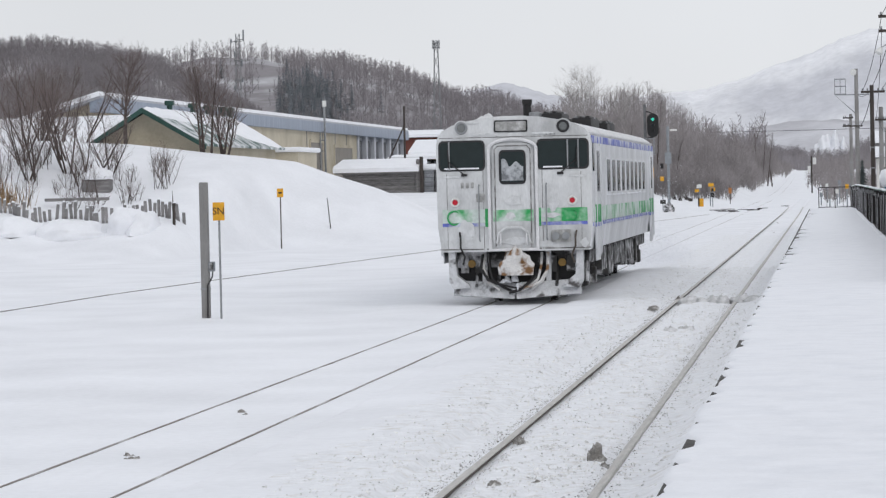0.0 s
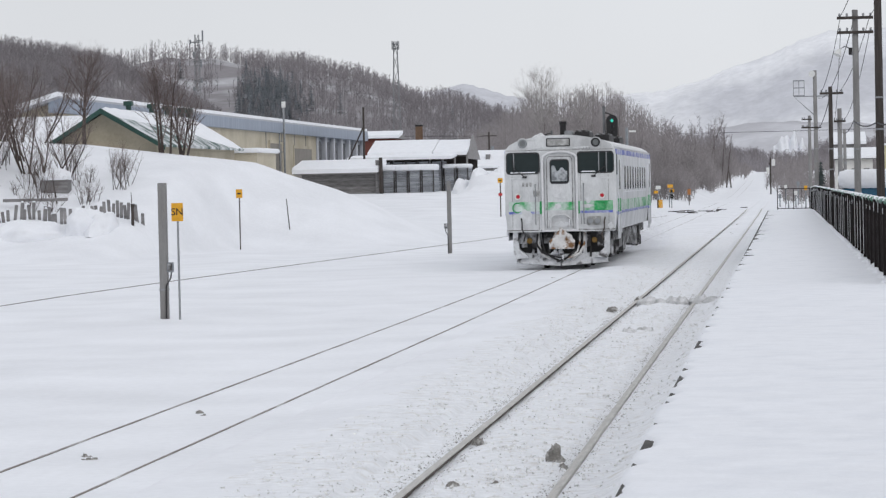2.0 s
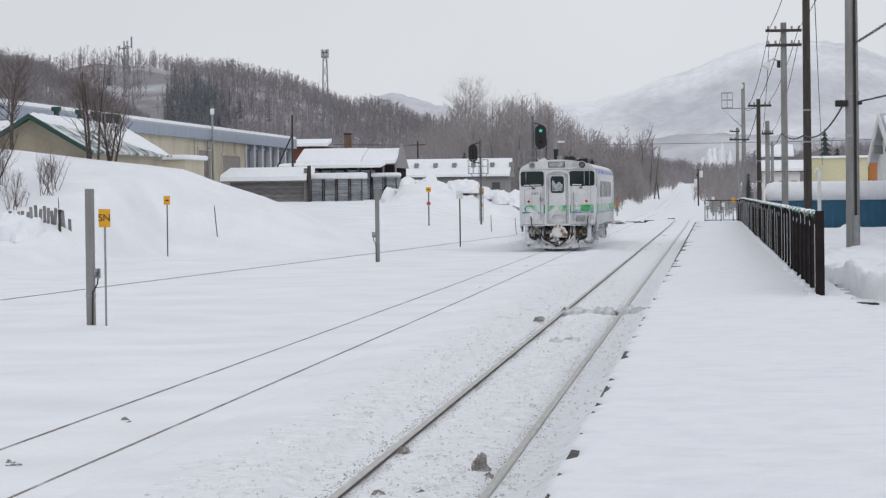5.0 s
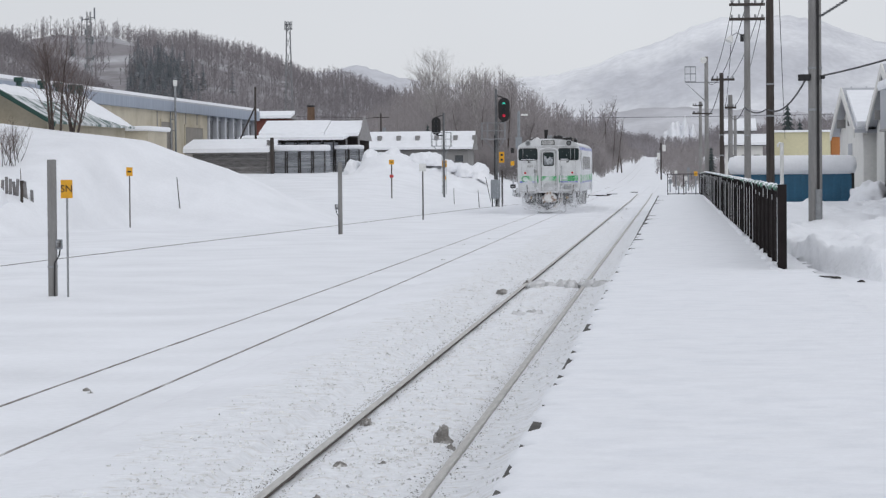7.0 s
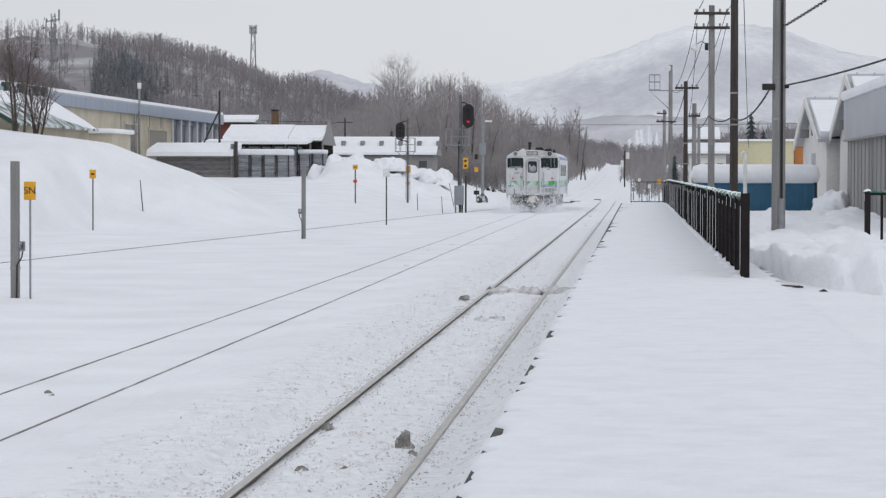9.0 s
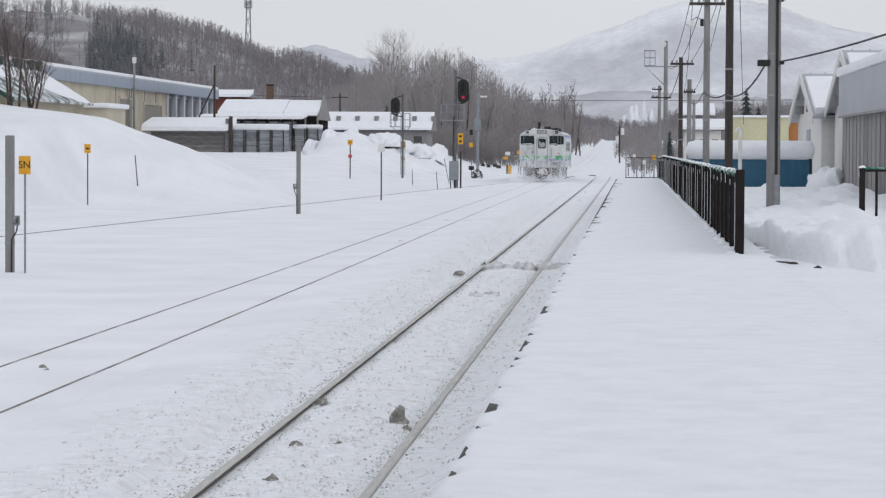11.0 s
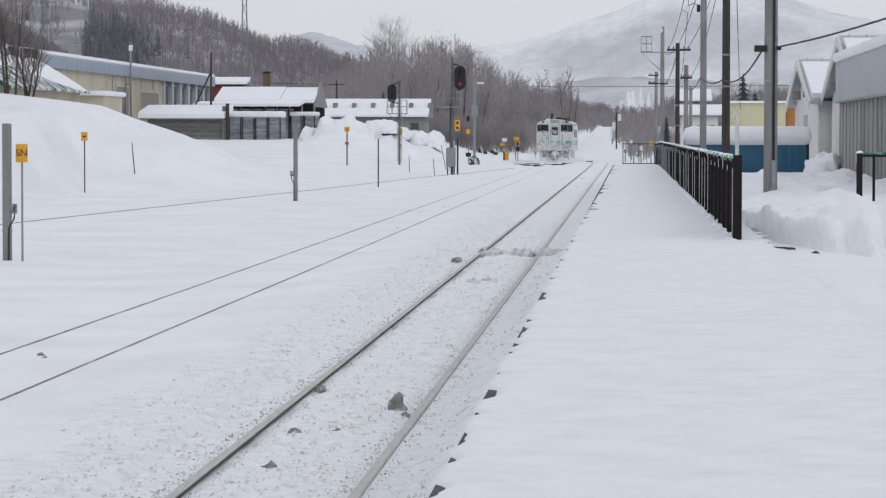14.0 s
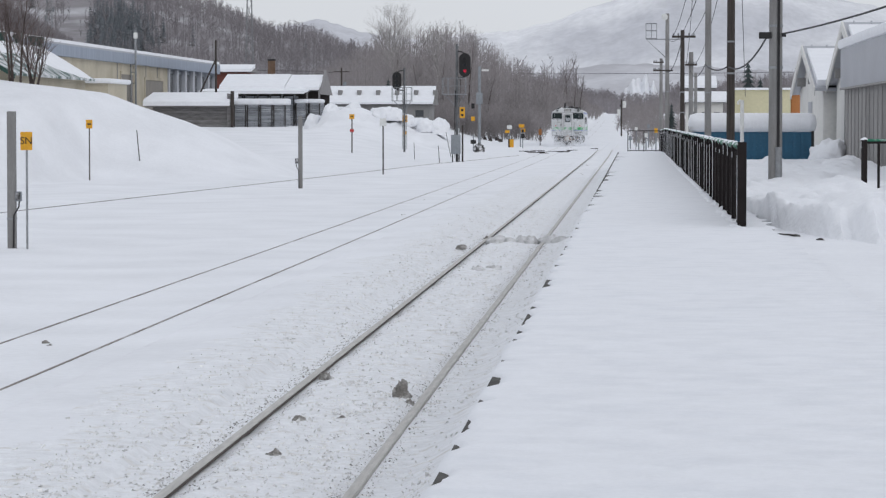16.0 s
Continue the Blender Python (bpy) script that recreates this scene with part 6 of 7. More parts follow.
house = thing("gabled_house", "beige gabled house with a green metal roof under snow", "house")
part("wall", G().prism([(-31.9, 1.5), (-27.6, 1.5), (-27.6, 4.55), (-29.95, 5.9), (-31.9, 4.75)], "y", 127.6, 146), BEIGE, house)
part("roof_slope", G().prism([(-29.95, 5.98), (-27.2, 4.34), (-27.2, 4.44), (-29.95, 6.10)], "y", 127.0, 146.5), GREEN_ROOF, house, "green metal roof with patches of snow")
part("roof_slope", G().prism([(-29.95, 5.98), (-32.4, 4.5), (-32.4, 4.6), (-29.95, 6.10)], "y", 127.0, 146.5), GREEN_ROOF, house)
part("barge_board", G().prism([(-29.95, 5.86), (-27.1, 4.2), (-27.1, 4.4), (-29.95, 6.1)], "y", 126.9, 127.0), GREEN_TRIM, house)
part("barge_board", G().prism([(-29.95, 5.86), (-32.45, 4.35), (-32.45, 4.55), (-29.95, 6.1)], "y", 126.9, 127.0), GREEN_TRIM, house)
rs = G()
nyr, nxr = 50, 10
for j in range(nyr + 1):
    for i in range(nxr + 1):
        y = 127.2 + 19.0 * j / nyr
        f = i / nxr
        low = 0.30 + 0.12 * smooth01(127, 133, y) + 0.62 * smooth01(134.5, 144.5, y)
        f *= low - 0.05 + 0.06 * noise.noise(Vector((0, y * 0.7, 2)))
        rs.v.append((-29.95 + 2.75 * f, y, 6.10 - 1.66 * f + (0.10 + 0.05 * noise.noise(Vector((f * 6, y, 0)))) * (1 if 0 < i < nxr and 0 < j < nyr else -0.1)))
for j in range(nyr):
    for i in range(nxr):
        a = j * (nxr + 1) + i
        rs.f.append((a, a + 1, a + nxr + 2, a + nxr + 1))
part("roof_snow", rs, SNOW_CLEAN, house, "slab of snow sliding on the roof", angle=70)
for y in (132.5, 137.5, 141.0, 144.5, 146.2):
    v = part("ridge_vent", G().tube([(-29.95, y, 6.0), (-29.95, y, 6.34)], 0.13, 8), GREEN_TRIM, house, "dark green ridge ventilator")
    part("vent_cap", G().box(-30.15, -29.75, y - 0.2, y + 0.2, 6.34, 6.56, 0.04), GREEN_TRIM, v)
plain_house(-29.0, -26.7, 147.5, 153, 1.0, 4.25, BEIGE, "low annex with a snowy flat roof", 0.25, 0, 0, "annex", "annex")

shed1 = thing("timber_shed", "grey timber shed with a snow-covered lean-to roof", "shed", "yard sheds")
part("wall", G().box(-39.4, -33.2, 238, 241, 1.0, 3.55), TIMBER, shed1)
for k in range(13):
    part("board", G().box(-39.4, -33.2, 237.93, 238.0, 1.2 + 0.18 * k, 1.36 + 0.18 * k, 0.01), TIMBER, shed1)
part("roof", G().prism([(236.8, 3.5), (242, 4.2), (242, 4.32), (236.8, 3.62)], "x", -39.9, -33.0), WALL_GREY, shed1)
part("roof_snow", G().prism([(236.7, 3.6), (242, 4.3), (242, 4.75), (237.2, 4.15), (236.7, 3.95)], "x", -40.0, -32.9), SNOW_CLEAN, shed1)
part("corner_post", G().box(-33.2, -32.9, 237.4, 237.7, 1.0, 4.6, 0.02), TIMBER, shed1)
part("corner_post", G().box(-32.85, -32.6, 237.0, 237.4, 1.0, 4.8, 0.02), POLE_WOOD, shed1)


def board_stack(x, y, w, d, layers, base, cap, group="board stacks"):
    t = thing("board_stack", "stack of grey weathered boards capped with snow", "board stack", group, pose(x, y, base))
    rnd = random.Random(int(x * 10 + y))
    for k in range(layers):
        o = rnd.uniform(-0.06, 0.06)
        part("board", G().box(o, w + o, rnd.uniform(-0.05, 0.05), d, 0.155 * k, 0.155 * k + 0.13, 0.01), STACK_GREY, t)
    for i in (0.02, w - 0.1):
        part("batten", G().box(i, i + 0.08, -0.09, -0.05, 0, layers * 0.155 - 0.02), TIMBER_DARK, t)
    if cap:
        part("snow_cap", G().box(-0.1, w + 0.08, -0.12, d, layers * 0.155 - 0.02, layers * 0.155 + cap, 0.14), SNOW_CLEAN, t, angle=75)


for i in range(4):
    board_stack(-33.0 + 1.09 * i, 240, 1.05, 3.0, 12, 1.85, 0.5)
for i in range(8):
    board_stack(-36.0 + 1.12 * i, 252 + 0.3 * (i % 2), 1.0, 3.0, 17 if i < 6 else 13, 1.9, 0.0 if i < 6 else 0.35)
for i in range(3):
    board_stack(-26.2 + 0.65 * i, 250, 0.5, 2.0, 9, 1.9, 0.3)

shed2 = thing("drying_shed", "open timber drying shed with a steep snowy roof", "shed", "yard sheds")
for x0, x1, dz in ((-36.2, -30.6, 0.0), (-30.4, -27.6, -0.05)):
    part("roof", G().prism([(255, 5.1 + dz), (260, 6.3 + dz), (265, 5.1 + dz)], "x", x0, x1), WALL_GREY, shed2)
    part("roof_snow", G().prism([(254.6, 5.12 + dz), (260, 6.32 + dz), (260, 6.55 + dz), (254.7, 5.42 + dz)], "x", x0 - 0.1, x1 + 0.05), SNOW_CLEAN, shed2)
part("gable_board", G().prism([(254.5, 4.7), (260, 6.9), (265.5, 4.7)], "x", -27.6, -27.45), TIMBER, shed2)
part("front_eave", G().prism([(250.5, 4.7), (255, 5.0), (255, 5.2), (250.5, 4.95)], "x", -37.5, -28.4), SNOW_CLEAN, shed2)
for k in range(9):
    part("post", G().box(-36.2 + 1.08 * k, -36.05 + 1.08 * k, 254.4, 254.6, 1.0, 5.0, 0.02), TIMBER, shed2)
part("back_wall", G().box(-36.2, -27.6, 264, 264.3, 1.0, 5.1), TIMBER_DARK, shed2)

low = plain_house(-31.5, -20.4, 290, 298, 1.5, 4.0, WALL_GREY, "long low grey building with a snowy roof", 0.3, 6, 1.6)
for k in range(6):
    part("roof_vent", G().box(-29.6 + 1.9 * k, -29.2 + 1.9 * k, 291.4, 292.4, 4.6, 5.45, 0.03), WALL_GREY, low)
plain_house(-45.2, -41.4, 312, 318, 1.5, 7.6, RED_WALL, "dark red building with snow on its roof", 0.4, 0, 0.5)
chim = thing("chimney", "sooty brown chimney among the sheds", "chimney", "", pose(-42.3, 340, 1.0))
part("shaft", G().tube([(0, 0, 0), (0, 0, 8.6)], [0.5, 0.42], 4), BRICK_BROWN, chim, angle=20)
part("rim", G().tube([(0, 0, 8.4), (0, 0, 8.6)], 0.5, 8), BLACK, chim)
tp = thing("utility_pole", "braced dark timber pole by the shed", "utility pole", "yard poles", pose(-34.9, 243, 1.0))
part("shaft", G().tube([(0, 0, 0), (0, 0, 8.1)], [0.11, 0.08], 8), POLE_WOOD, tp)
part("brace", G().tube([(-1.9, 0, 2.5), (-0.05, 0, 6.4)], 0.07, 6), POLE_WOOD, tp)
yp = thing("utility_pole", "thin pole with crossarm behind the sheds", "utility pole", "yard poles", pose(-33.1, 330, 1.5))
part("shaft", G().tube([(0, 0, 0), (0, 0, 6.9)], [0.12, 0.09], 8), POLE_WOOD, yp)
part("crossarm", G().box(-0.9, 0.9, -0.1, 0, 6.4, 6.5), POLE_WOOD, yp)
part("transformer", G().tube([(0.35, 0, 4.6), (0.35, 0, 5.3)], 0.2, 10), GREY_PAINT, yp)
wire((-34.0, 330, 7.9), (-70, 340, 8.2), 0.8, 0.02, label="black wire over the yard")

# picket fence at the foot of the bank
rnd = random.Random(31)
for k in range(46):
    x = -31.4 + 0.172 * k + rnd.uniform(-0.06, 0.06)
    y = 107.0 + 0.4 * math.sin(k * 0.4)
    zb = land(x, y)
    h = rnd.uniform(0.38, 0.72)
    t = tagged(thing("picket", "short grey wooden picket leaning in the snow", "picket", "pickets"))
    part("stake", G().box(-0.06, 0.06, -0.02, 0.02, -0.2, h, 0.01), TIMBER, t)
    part("snow_cap", G().lump(0, 0, h, 0.07, 0.05, 0.06, k, 3, 7), SNOW_CLEAN, t)
    t.matrix_basis = pose(x, y, zb - 0.05, 0, rnd.uniform(-7, 7), 0)
tagged(part("timber_beam", G().box(-29.5, -27.0, 108.6, 108.75, land(-28.3, 108.6) + 0.35, land(-28.3, 108.6) + 0.47, 0.02), TIMBER, None), "weathered timber rail lying along the pickets", "beam")
bx = thing("low_crate", "low timber crate topped with a cushion of snow", "crate", "", pose(-28.2, 111.5, land(-28.2, 111.5) - 0.1))
part("crate", G().box(-0.5, 0.6, -0.3, 0.3, 0, 0.55, 0.02), TIMBER, bx)
part("snow_cap", G().lump(0.05, 0, 0.52, 0.65, 0.45, 0.45, 3), SNOW_CLEAN, bx)

# drifts in front of the pickets
for k, (x, y, rx, rz) in enumerate(((-29.8, 105.6, 1.1, 0.45), (-27.6, 105.4, 1.4, 0.5), (-25.6, 105.8, 0.8, 0.75), (-24.9, 105.6, 0.6, 0.55), (-31.5, 105.6, 0.9, 0.4))):
    g = G().lump(0, 0, 0, rx, 1.6, rz + 0.30, 40 + k, 10, 24, 0.25)
    tagged(part("snowdrift", g, SNOW_CLEAN, None, angle=70), "rounded white snowdrift in front of the pickets", "snowdrift", "drifts").matrix_basis = pose(x, y, land(x, y) - 0.34)

# ---- level crossing ----
def crossing_pole(x, y, top, pieces, label, r=0.05, mat=GREY_PAINT):
    t = pole_thing("crossing_post", label, "post", x, y, group="level crossing posts")
    part("post", G().tube([(0, 0, 0), (0, 0, top)], r, 8), mat, t)
    for dx, z, w, h, m in pieces:
        part("plate", G().box(dx - w / 2, dx + w / 2, -r - 0.06, -r, z - h / 2, z + h / 2, 0.01), m, t)
    return t


crossing_pole(-12.2, 230, 6.7, ((0.0, 4.2, 0.5, 0.9, GREY_PAINT), (-0.5, 3.6, 0.25, 0.4, BLACK), (0.45, 6.4, 0.55, 0.14, WHITE_PAINT), (-0.5, 2.6, 0.3, 0.35, YELLOW)), "grey lamp post with boxes by the crossing", 0.11)
crossing_pole(-11.2, 262, 2.1, ((0, 1.9, 0.45, 0.32, WHITE_PAINT), (-0.2, 1.5, 0.4, 0.25, YELLOW)), "white and yellow crossing sign on a post")
crossing_pole(-10.3, 264, 2.2, ((0.1, 2.0, 0.5, 0.3, YELLOW), (0.25, 1.6, 0.4, 0.3, YELLOW)), "yellow crossing signs on a post")
crossing_pole(-9.75, 255, 1.8, ((0, 1.15, 0.32, 0.35, BLACK), (0, 1.15, 0.2, 0.06, WHITE_PAINT), (0, 1.6, 0.2, 0.25, BLACK)), "dark round crossing marker on a post", 0.04)
crossing_pole(-9.2, 285, 1.9, ((0, 1.4, 0.3, 0.55, ORANGE_WALL),), "orange-brown marker on a post", 0.04, RUST)
crossing_pole(-12.4, 225, 1.4, ((0, 0.85, 0.42, 0.3, BLACK), (0, 0.85, 0.3, 0.08, WHITE_PAINT)), "low dark disc marker by the signal", 0.04)
box = thing("crossing_box", "yellow and black control box beside the crossing", "control box", "", pose(-10.95, 259, 0))
part("case", G().box(-0.24, 0.24, -0.2, 0.2, 0, 0.75, 0.03), YELLOW, box)
part("dark_band", G().box(-0.23, -0.10, -0.21, 0.21, 0, 0.78, 0.01), BLACK, box)
tagged(part("machine_lump", G().lump(-11.75, 222, 0, 0.38, 0.3, 0.55, 6, 6, 10, 0.7), DARK_METAL, None), "dark point machine half buried in snow", "point machine")
for k, (x, y) in enumerate(((-15.9, 300), (-15.4, 301), (-14.8, 300), (-14.2, 302), (-13.7, 299), (-14.0, 262))):
    tagged(part("boulder", G().lump(0, 0, 0, 0.22, 0.3, 0.34, k + 20, 5, 9, 0.6), TIMBER_DARK, None), "dark block poking out of the snow", "block", "dark blocks").matrix_basis = pose(x, y, land(x, y))
for k, (x, y, w) in enumerate(((-8.0, 224, 0.9), (-7.0, 222, 0.7), (-6.1, 226, 1.2), (-8.6, 228, 0.8), (-7.3, 217, 1.3), (-5.4, 221, 1.0), (-6.6, 213, 0.7), (-4.9, 229, 0.9), (-7.7, 232, 1.5), (-3.4, 246, 0.8))):
    g = G().box(-w / 2, w / 2, -0.12, 0.12, -0.05, 0.05, 0.02)
    tagged(part("crossing_plank", g, TIMBER_DARK, None), "dark crossing plank showing through the snow", "plank", "crossing planks").matrix_basis = pose(x, y, land(x, y), 0, 0, k * 9 - 20)
mast = crossing_pole(-1.85, 400, 5.1, ((-0.35, 3.3, 0.4, 0.9, WHITE_PAINT), (0.4, 4.4, 0.45, 0.9, WHITE_PAINT)), "dark mast with two white boxes beyond the platform", 0.10, POLE_WOOD)
for x, y, z, m in ((0.3, 235, 1.1, BOARD_GREY), (0.9, 240, 1.5, WHITE_PAINT), (1.6, 225, 1.9, YELLOW), (-0.4, 250, 1.2, GREY_PAINT), (1.2, 262, 2.2, GREY_PAINT), (0.1, 270, 1.9, WHITE_PAINT), (-2.6, 520, 4.0, POLE_WOOD)):
    crossing_pole(x, y, z, ((0, z - 0.2, 0.26, 0.34, m),), "small plate on a post near the crossing", 0.05, GREY_PAINT)

# ---- towers on the hill ----
def lattice_tower(x, y, z0, height, w0, w1, label):
    t = thing("radio_tower", label, "radio tower", "radio towers", pose(x, y, z0))
    n = 9
    g = G()
    for sx in (-1, 1):
        for sy in (-1, 1):
            part("leg", G().tube([(sx * w0, sy * w0, 0), (sx * w1, sy * w1, height)], 0.15, 4), STEEL, t)
    for k in range(n):
        a, b = k / n, (k + 1) / n
        wa, wb = w0 + (w1 - w0) * a, w0 + (w1 - w0) * b
        part("brace", G().tube([(-wa, -wa, height * a), (wb, -wb, height * b)], 0.12, 4), STEEL, t)
        part("brace", G().tube([(wa, -wa, height * a), (-wb, -wb, height * b)], 0.12, 4), STEEL, t)
    return t


tw = lattice_tower(-178.2, 1350, hill(-0.132, 1350) - 1.0, 71.0 - hill(-0.132, 1350), 2.1, 0.75, "slender grey lattice radio tower on the hill")
tower_top = 71.0 - hill(-0.132, 1350)
part("antenna_ring", G().tube([(0, 0, tower_top - 3.4), (0, 0, tower_top - 3.0)], 1.7, 10), STEEL, tw)
part("antenna_ring", G().tube([(0, 0, tower_top - 1.2), (0, 0, tower_top - 0.9)], 1.7, 10), STEEL, tw)
for a in range(8):
    part("antenna", G().tube([(1.7 * math.cos(a * 0.785), 1.7 * math.sin(a * 0.785), tower_top - 3.6), (1.7 * math.cos(a * 0.785), 1.7 * math.sin(a * 0.785), tower_top + 0.4)], 0.12, 4), STEEL, tw)
tw = lattice_tower(-298, 1480, 25, 58.0, 1.7, 0.9, "grey radio mast with side antennas above the woods")
for z, dx, tall in ((54, -3.4, 1.5), (55, 3.0, 5.0), (47, -1.8, 2.0), (42, 2.0, 3.2), (34, 2.2, 1.6), (30, -2.0, 1.4)):
    part("antenna_arm", G().box(min(0, dx), max(0, dx), -0.2, 0.2, z - 0.2, z + 0.2), STEEL, tw)
    part("antenna", G().box(dx - 0.35, dx + 0.35, -0.4, 0.4, z - 0.8, z + tall), GREY_PAINT, tw)
for z in (34, 44, 54):
    part("platform_ring", G().tube([(0, 0, z), (0, 0, z + 0.4)], 2.2, 10), STEEL, tw)

# ---- trees ----
def limb(g, p, d, length, r, depth, rnd, bend, twigs):
    """A tapering limb that forks into thinner ones."""
    q = p
    pts, rad = [p], [r]
    n = 3 if depth else 2
    for k in range(n):
        d = (d + Vector((rnd.gauss(0, bend), rnd.gauss(0, bend), rnd.gauss(0, bend * 0.5) + 0.05))).normalized()
        q = q + d * (length / n)
        pts.append(q)
        rad.append(r * (1 - 0.62 * (k + 1) / n))
    g.tube(pts, rad, 5 if r > 0.05 else 3, False)
    if depth:
        for k in range(twigs[len(twigs) - depth]):
            f = rnd.uniform(0.3, 1.0)
            i = min(int(f * n), n - 1)
            a = pts[i].lerp(pts[i + 1], f * n - i)
            side = Vector((rnd.gauss(0, 1), rnd.gauss(0, 1), 0.25)).normalized()
            nd = (d * 0.75 + side * rnd.uniform(0.35, 0.85)).normalized()
            limb(g, a, nd, length * rnd.uniform(0.38, 0.62), rad[i] * 0.55, depth - 1, rnd, bend * 1.15, twigs)


def bare_tree(name, label, x, y, height, seed, stems=1, spread=0.25, twigs=(7, 6, 5), r=None, bark=BARK, z=None, category="tree", group="", twig_mat=None, low=0.22, rise=(0.6, 1.3), reach=1.0, oval=False):
    rnd = random.Random(seed)
    t = thing(name, label, category, group, pose(x, y, (land(x, y) if z is None else z) - 0.15))
    r = r or height * 0.014
    for s in range(stems):
        g, crown = G(), G()
        d = Vector((rnd.gauss(0, spread), rnd.gauss(0, spread), 1)).normalized()
        base = Vector((rnd.uniform(-0.12, 0.12) * stems * 0.5, rnd.uniform(-0.1, 0.1), 0))
        pts, rad = [base], [r]
        h = height * rnd.uniform(0.75, 1.0)
        for k in range(5):
            d = (d + Vector((rnd.gauss(0, 0.07), rnd.gauss(0, 0.07), 0.06))).normalized()
            pts.append(pts[-1] + d * h / 5)
            rad.append(r * (1 - 0.17 * (k + 1)))
        part("trunk", g.tube(pts, rad, 6, False), bark, t, fix=False)
        for k in range(twigs[0]):
            f = rnd.uniform(low, 0.98)
            i = min(int(f * 5), 4)
            a = pts[i].lerp(pts[i + 1], f * 5 - i)
            ang = rnd.uniform(0, 6.283)
            up = rnd.uniform(*rise)
            nd = Vector((math.cos(ang), math.sin(ang), up)).normalized()
            size = h * (0.10 + 0.20 * math.sin(math.pi * (f - low) / (1.0 - low))) if oval else h * (1.08 - f) * rnd.uniform(0.35, 0.6) + h * 0.06
            limb(crown, a, nd, size * reach, rad[i] * 0.42, len(twigs) - 1, rnd, 0.14, twigs[1:])
        part("crown", crown, twig_mat or TWIG, t, smooth=False, fix=False)
    return t


# thin trees and scrub on the snow bank
for k, (x, y, h, spread) in enumerate(((-29.78, 123, 4.0, 0.04),)):
    bare_tree("bare_tree", "leafless tree with a round crown of dark twigs", x, y, h, 90 + k, 1, spread, (34, 7, 4), 0.10, group="trees on the bank", low=0.30, rise=(0.7, 1.6), reach=1.35, oval=True)
for k, (x, y, h, stems) in enumerate(((-26.05, 122.0, 4.1, 4), (-25.45, 122.8, 3.0, 4))):
    bare_tree("bare_tree", "several-stemmed leafless tree on the crest of the bank", x, y, h, 95 + k, stems, 0.13, (18, 5, 4), 0.06, group="trees on the bank", low=0.15, rise=(0.8, 2.0), reach=1.15)
for k, (x, y, h, stems) in enumerate(((-29.9, 113.5, 4.3, 4), (-31.0, 112.0, 4.2, 4), (-28.75, 111.8, 3.7, 4), (-31.9, 114, 4.0, 3), (-28.2, 113.5, 3.0, 3), (-32.6, 117, 4.2, 3), (-30.5, 115.5, 3.6, 3),
                                      (-33.4, 126, 4.6, 2), (-35.5, 131, 5.0, 2), (-34.6, 128, 4.6, 2), (-37.6, 138, 5.0, 2), (-36.6, 134, 4.4, 2), (-33.0, 121, 4.2, 2), (-31.9, 124, 4.0, 2))):
    bare_tree("bare_tree", "leafless shrubby tree with dark twigs on the bank", x, y, h, 100 + k, stems, 0.32, (13, 5, 4), 0.030 + h * 0.003, group="trees on the bank", low=0.20, rise=(0.8, 2.0), reach=0.95)
for k in range(40):
    rnd = random.Random(300 + k)
    bare_tree("shrub", "small leafless shrub in the snow", rnd.uniform(-32.4, -25.2), rnd.uniform(107.5, 115), rnd.uniform(0.8, 2.2), 400 + k, 4, 0.30, (9, 5), 0.016, group="shrubs on the bank", category="shrub", rise=(0.9, 2.0))
reeds = G()
rnd = random.Random(77)
for _ in range(500):
    x, y = -31.6 + rnd.gauss(0, 0.6), 108.5 + rnd.gauss(0, 0.5)
    z = land(x, y)
    h = rnd.uniform(0.4, 1.0)
    dx = rnd.gauss(0, 0.15)
    reeds.add([(x - 0.012, y, z), (x + 0.012, y, z), (x + dx, y, z + h)], [(0, 1, 2)])
tagged(part("reeds", reeds, DRY_GRASS, None, smooth=False, fix=False), "dry brown reeds sticking out of the snow", "reeds", "", "stuff")

# tall trees beyond the signals
for k, (x, y, h) in enumerate(((-29.2, 352, 14.6), (-27.7, 356, 13.6), (-26.4, 350, 14.2), (-24.0, 350, 13.6))):
    bare_tree("tall_tree", "tall leafless birch with fine pale twigs", x, y, h, 600 + k, 1, 0.03, (30, 7, 5), 0.15, BIRCH, 0.5, group="tall trees", twig_mat=BIRCH, low=0.50, rise=(0.6, 1.7), oval=True, reach=0.95)
for k, (x, y, h) in enumerate(((-22.6, 345, 11.6), (-20.2, 335, 12.0), (-18.6, 330, 11.2), (-17.2, 338, 9.4), (-24.6, 340, 10.6), (-28.0, 344, 11.0))):
    bare_tree("tall_tree", "tall leafless tree with a fine dark crown", x, y, h, 620 + k, 1, 0.05, (30, 6, 4), 0.15, BARK, 0.5, group="tall trees", twig_mat=WOODS_NEAR, low=0.25, rise=(0.9, 2.2), reach=0.8)
for k, (x, y, h) in enumerate(((-14.2, 470, 11.5), (-13.2, 474, 12.6), (-12.2, 476, 13.4), (-11.2, 472, 13.0), (-10.2, 478, 12.0), (-9.2, 470, 10.8), (-8.6, 480, 9.6))):
    bare_tree("tall_tree", "upright leafless poplar by the line", x, y, h, 700 + k, 1, 0.03, (30, 6, 4), 0.13, BARK, 1.0, group="tall trees", twig_mat=WOODS_NEAR, low=0.15, rise=(1.8, 3.4), reach=0.62)


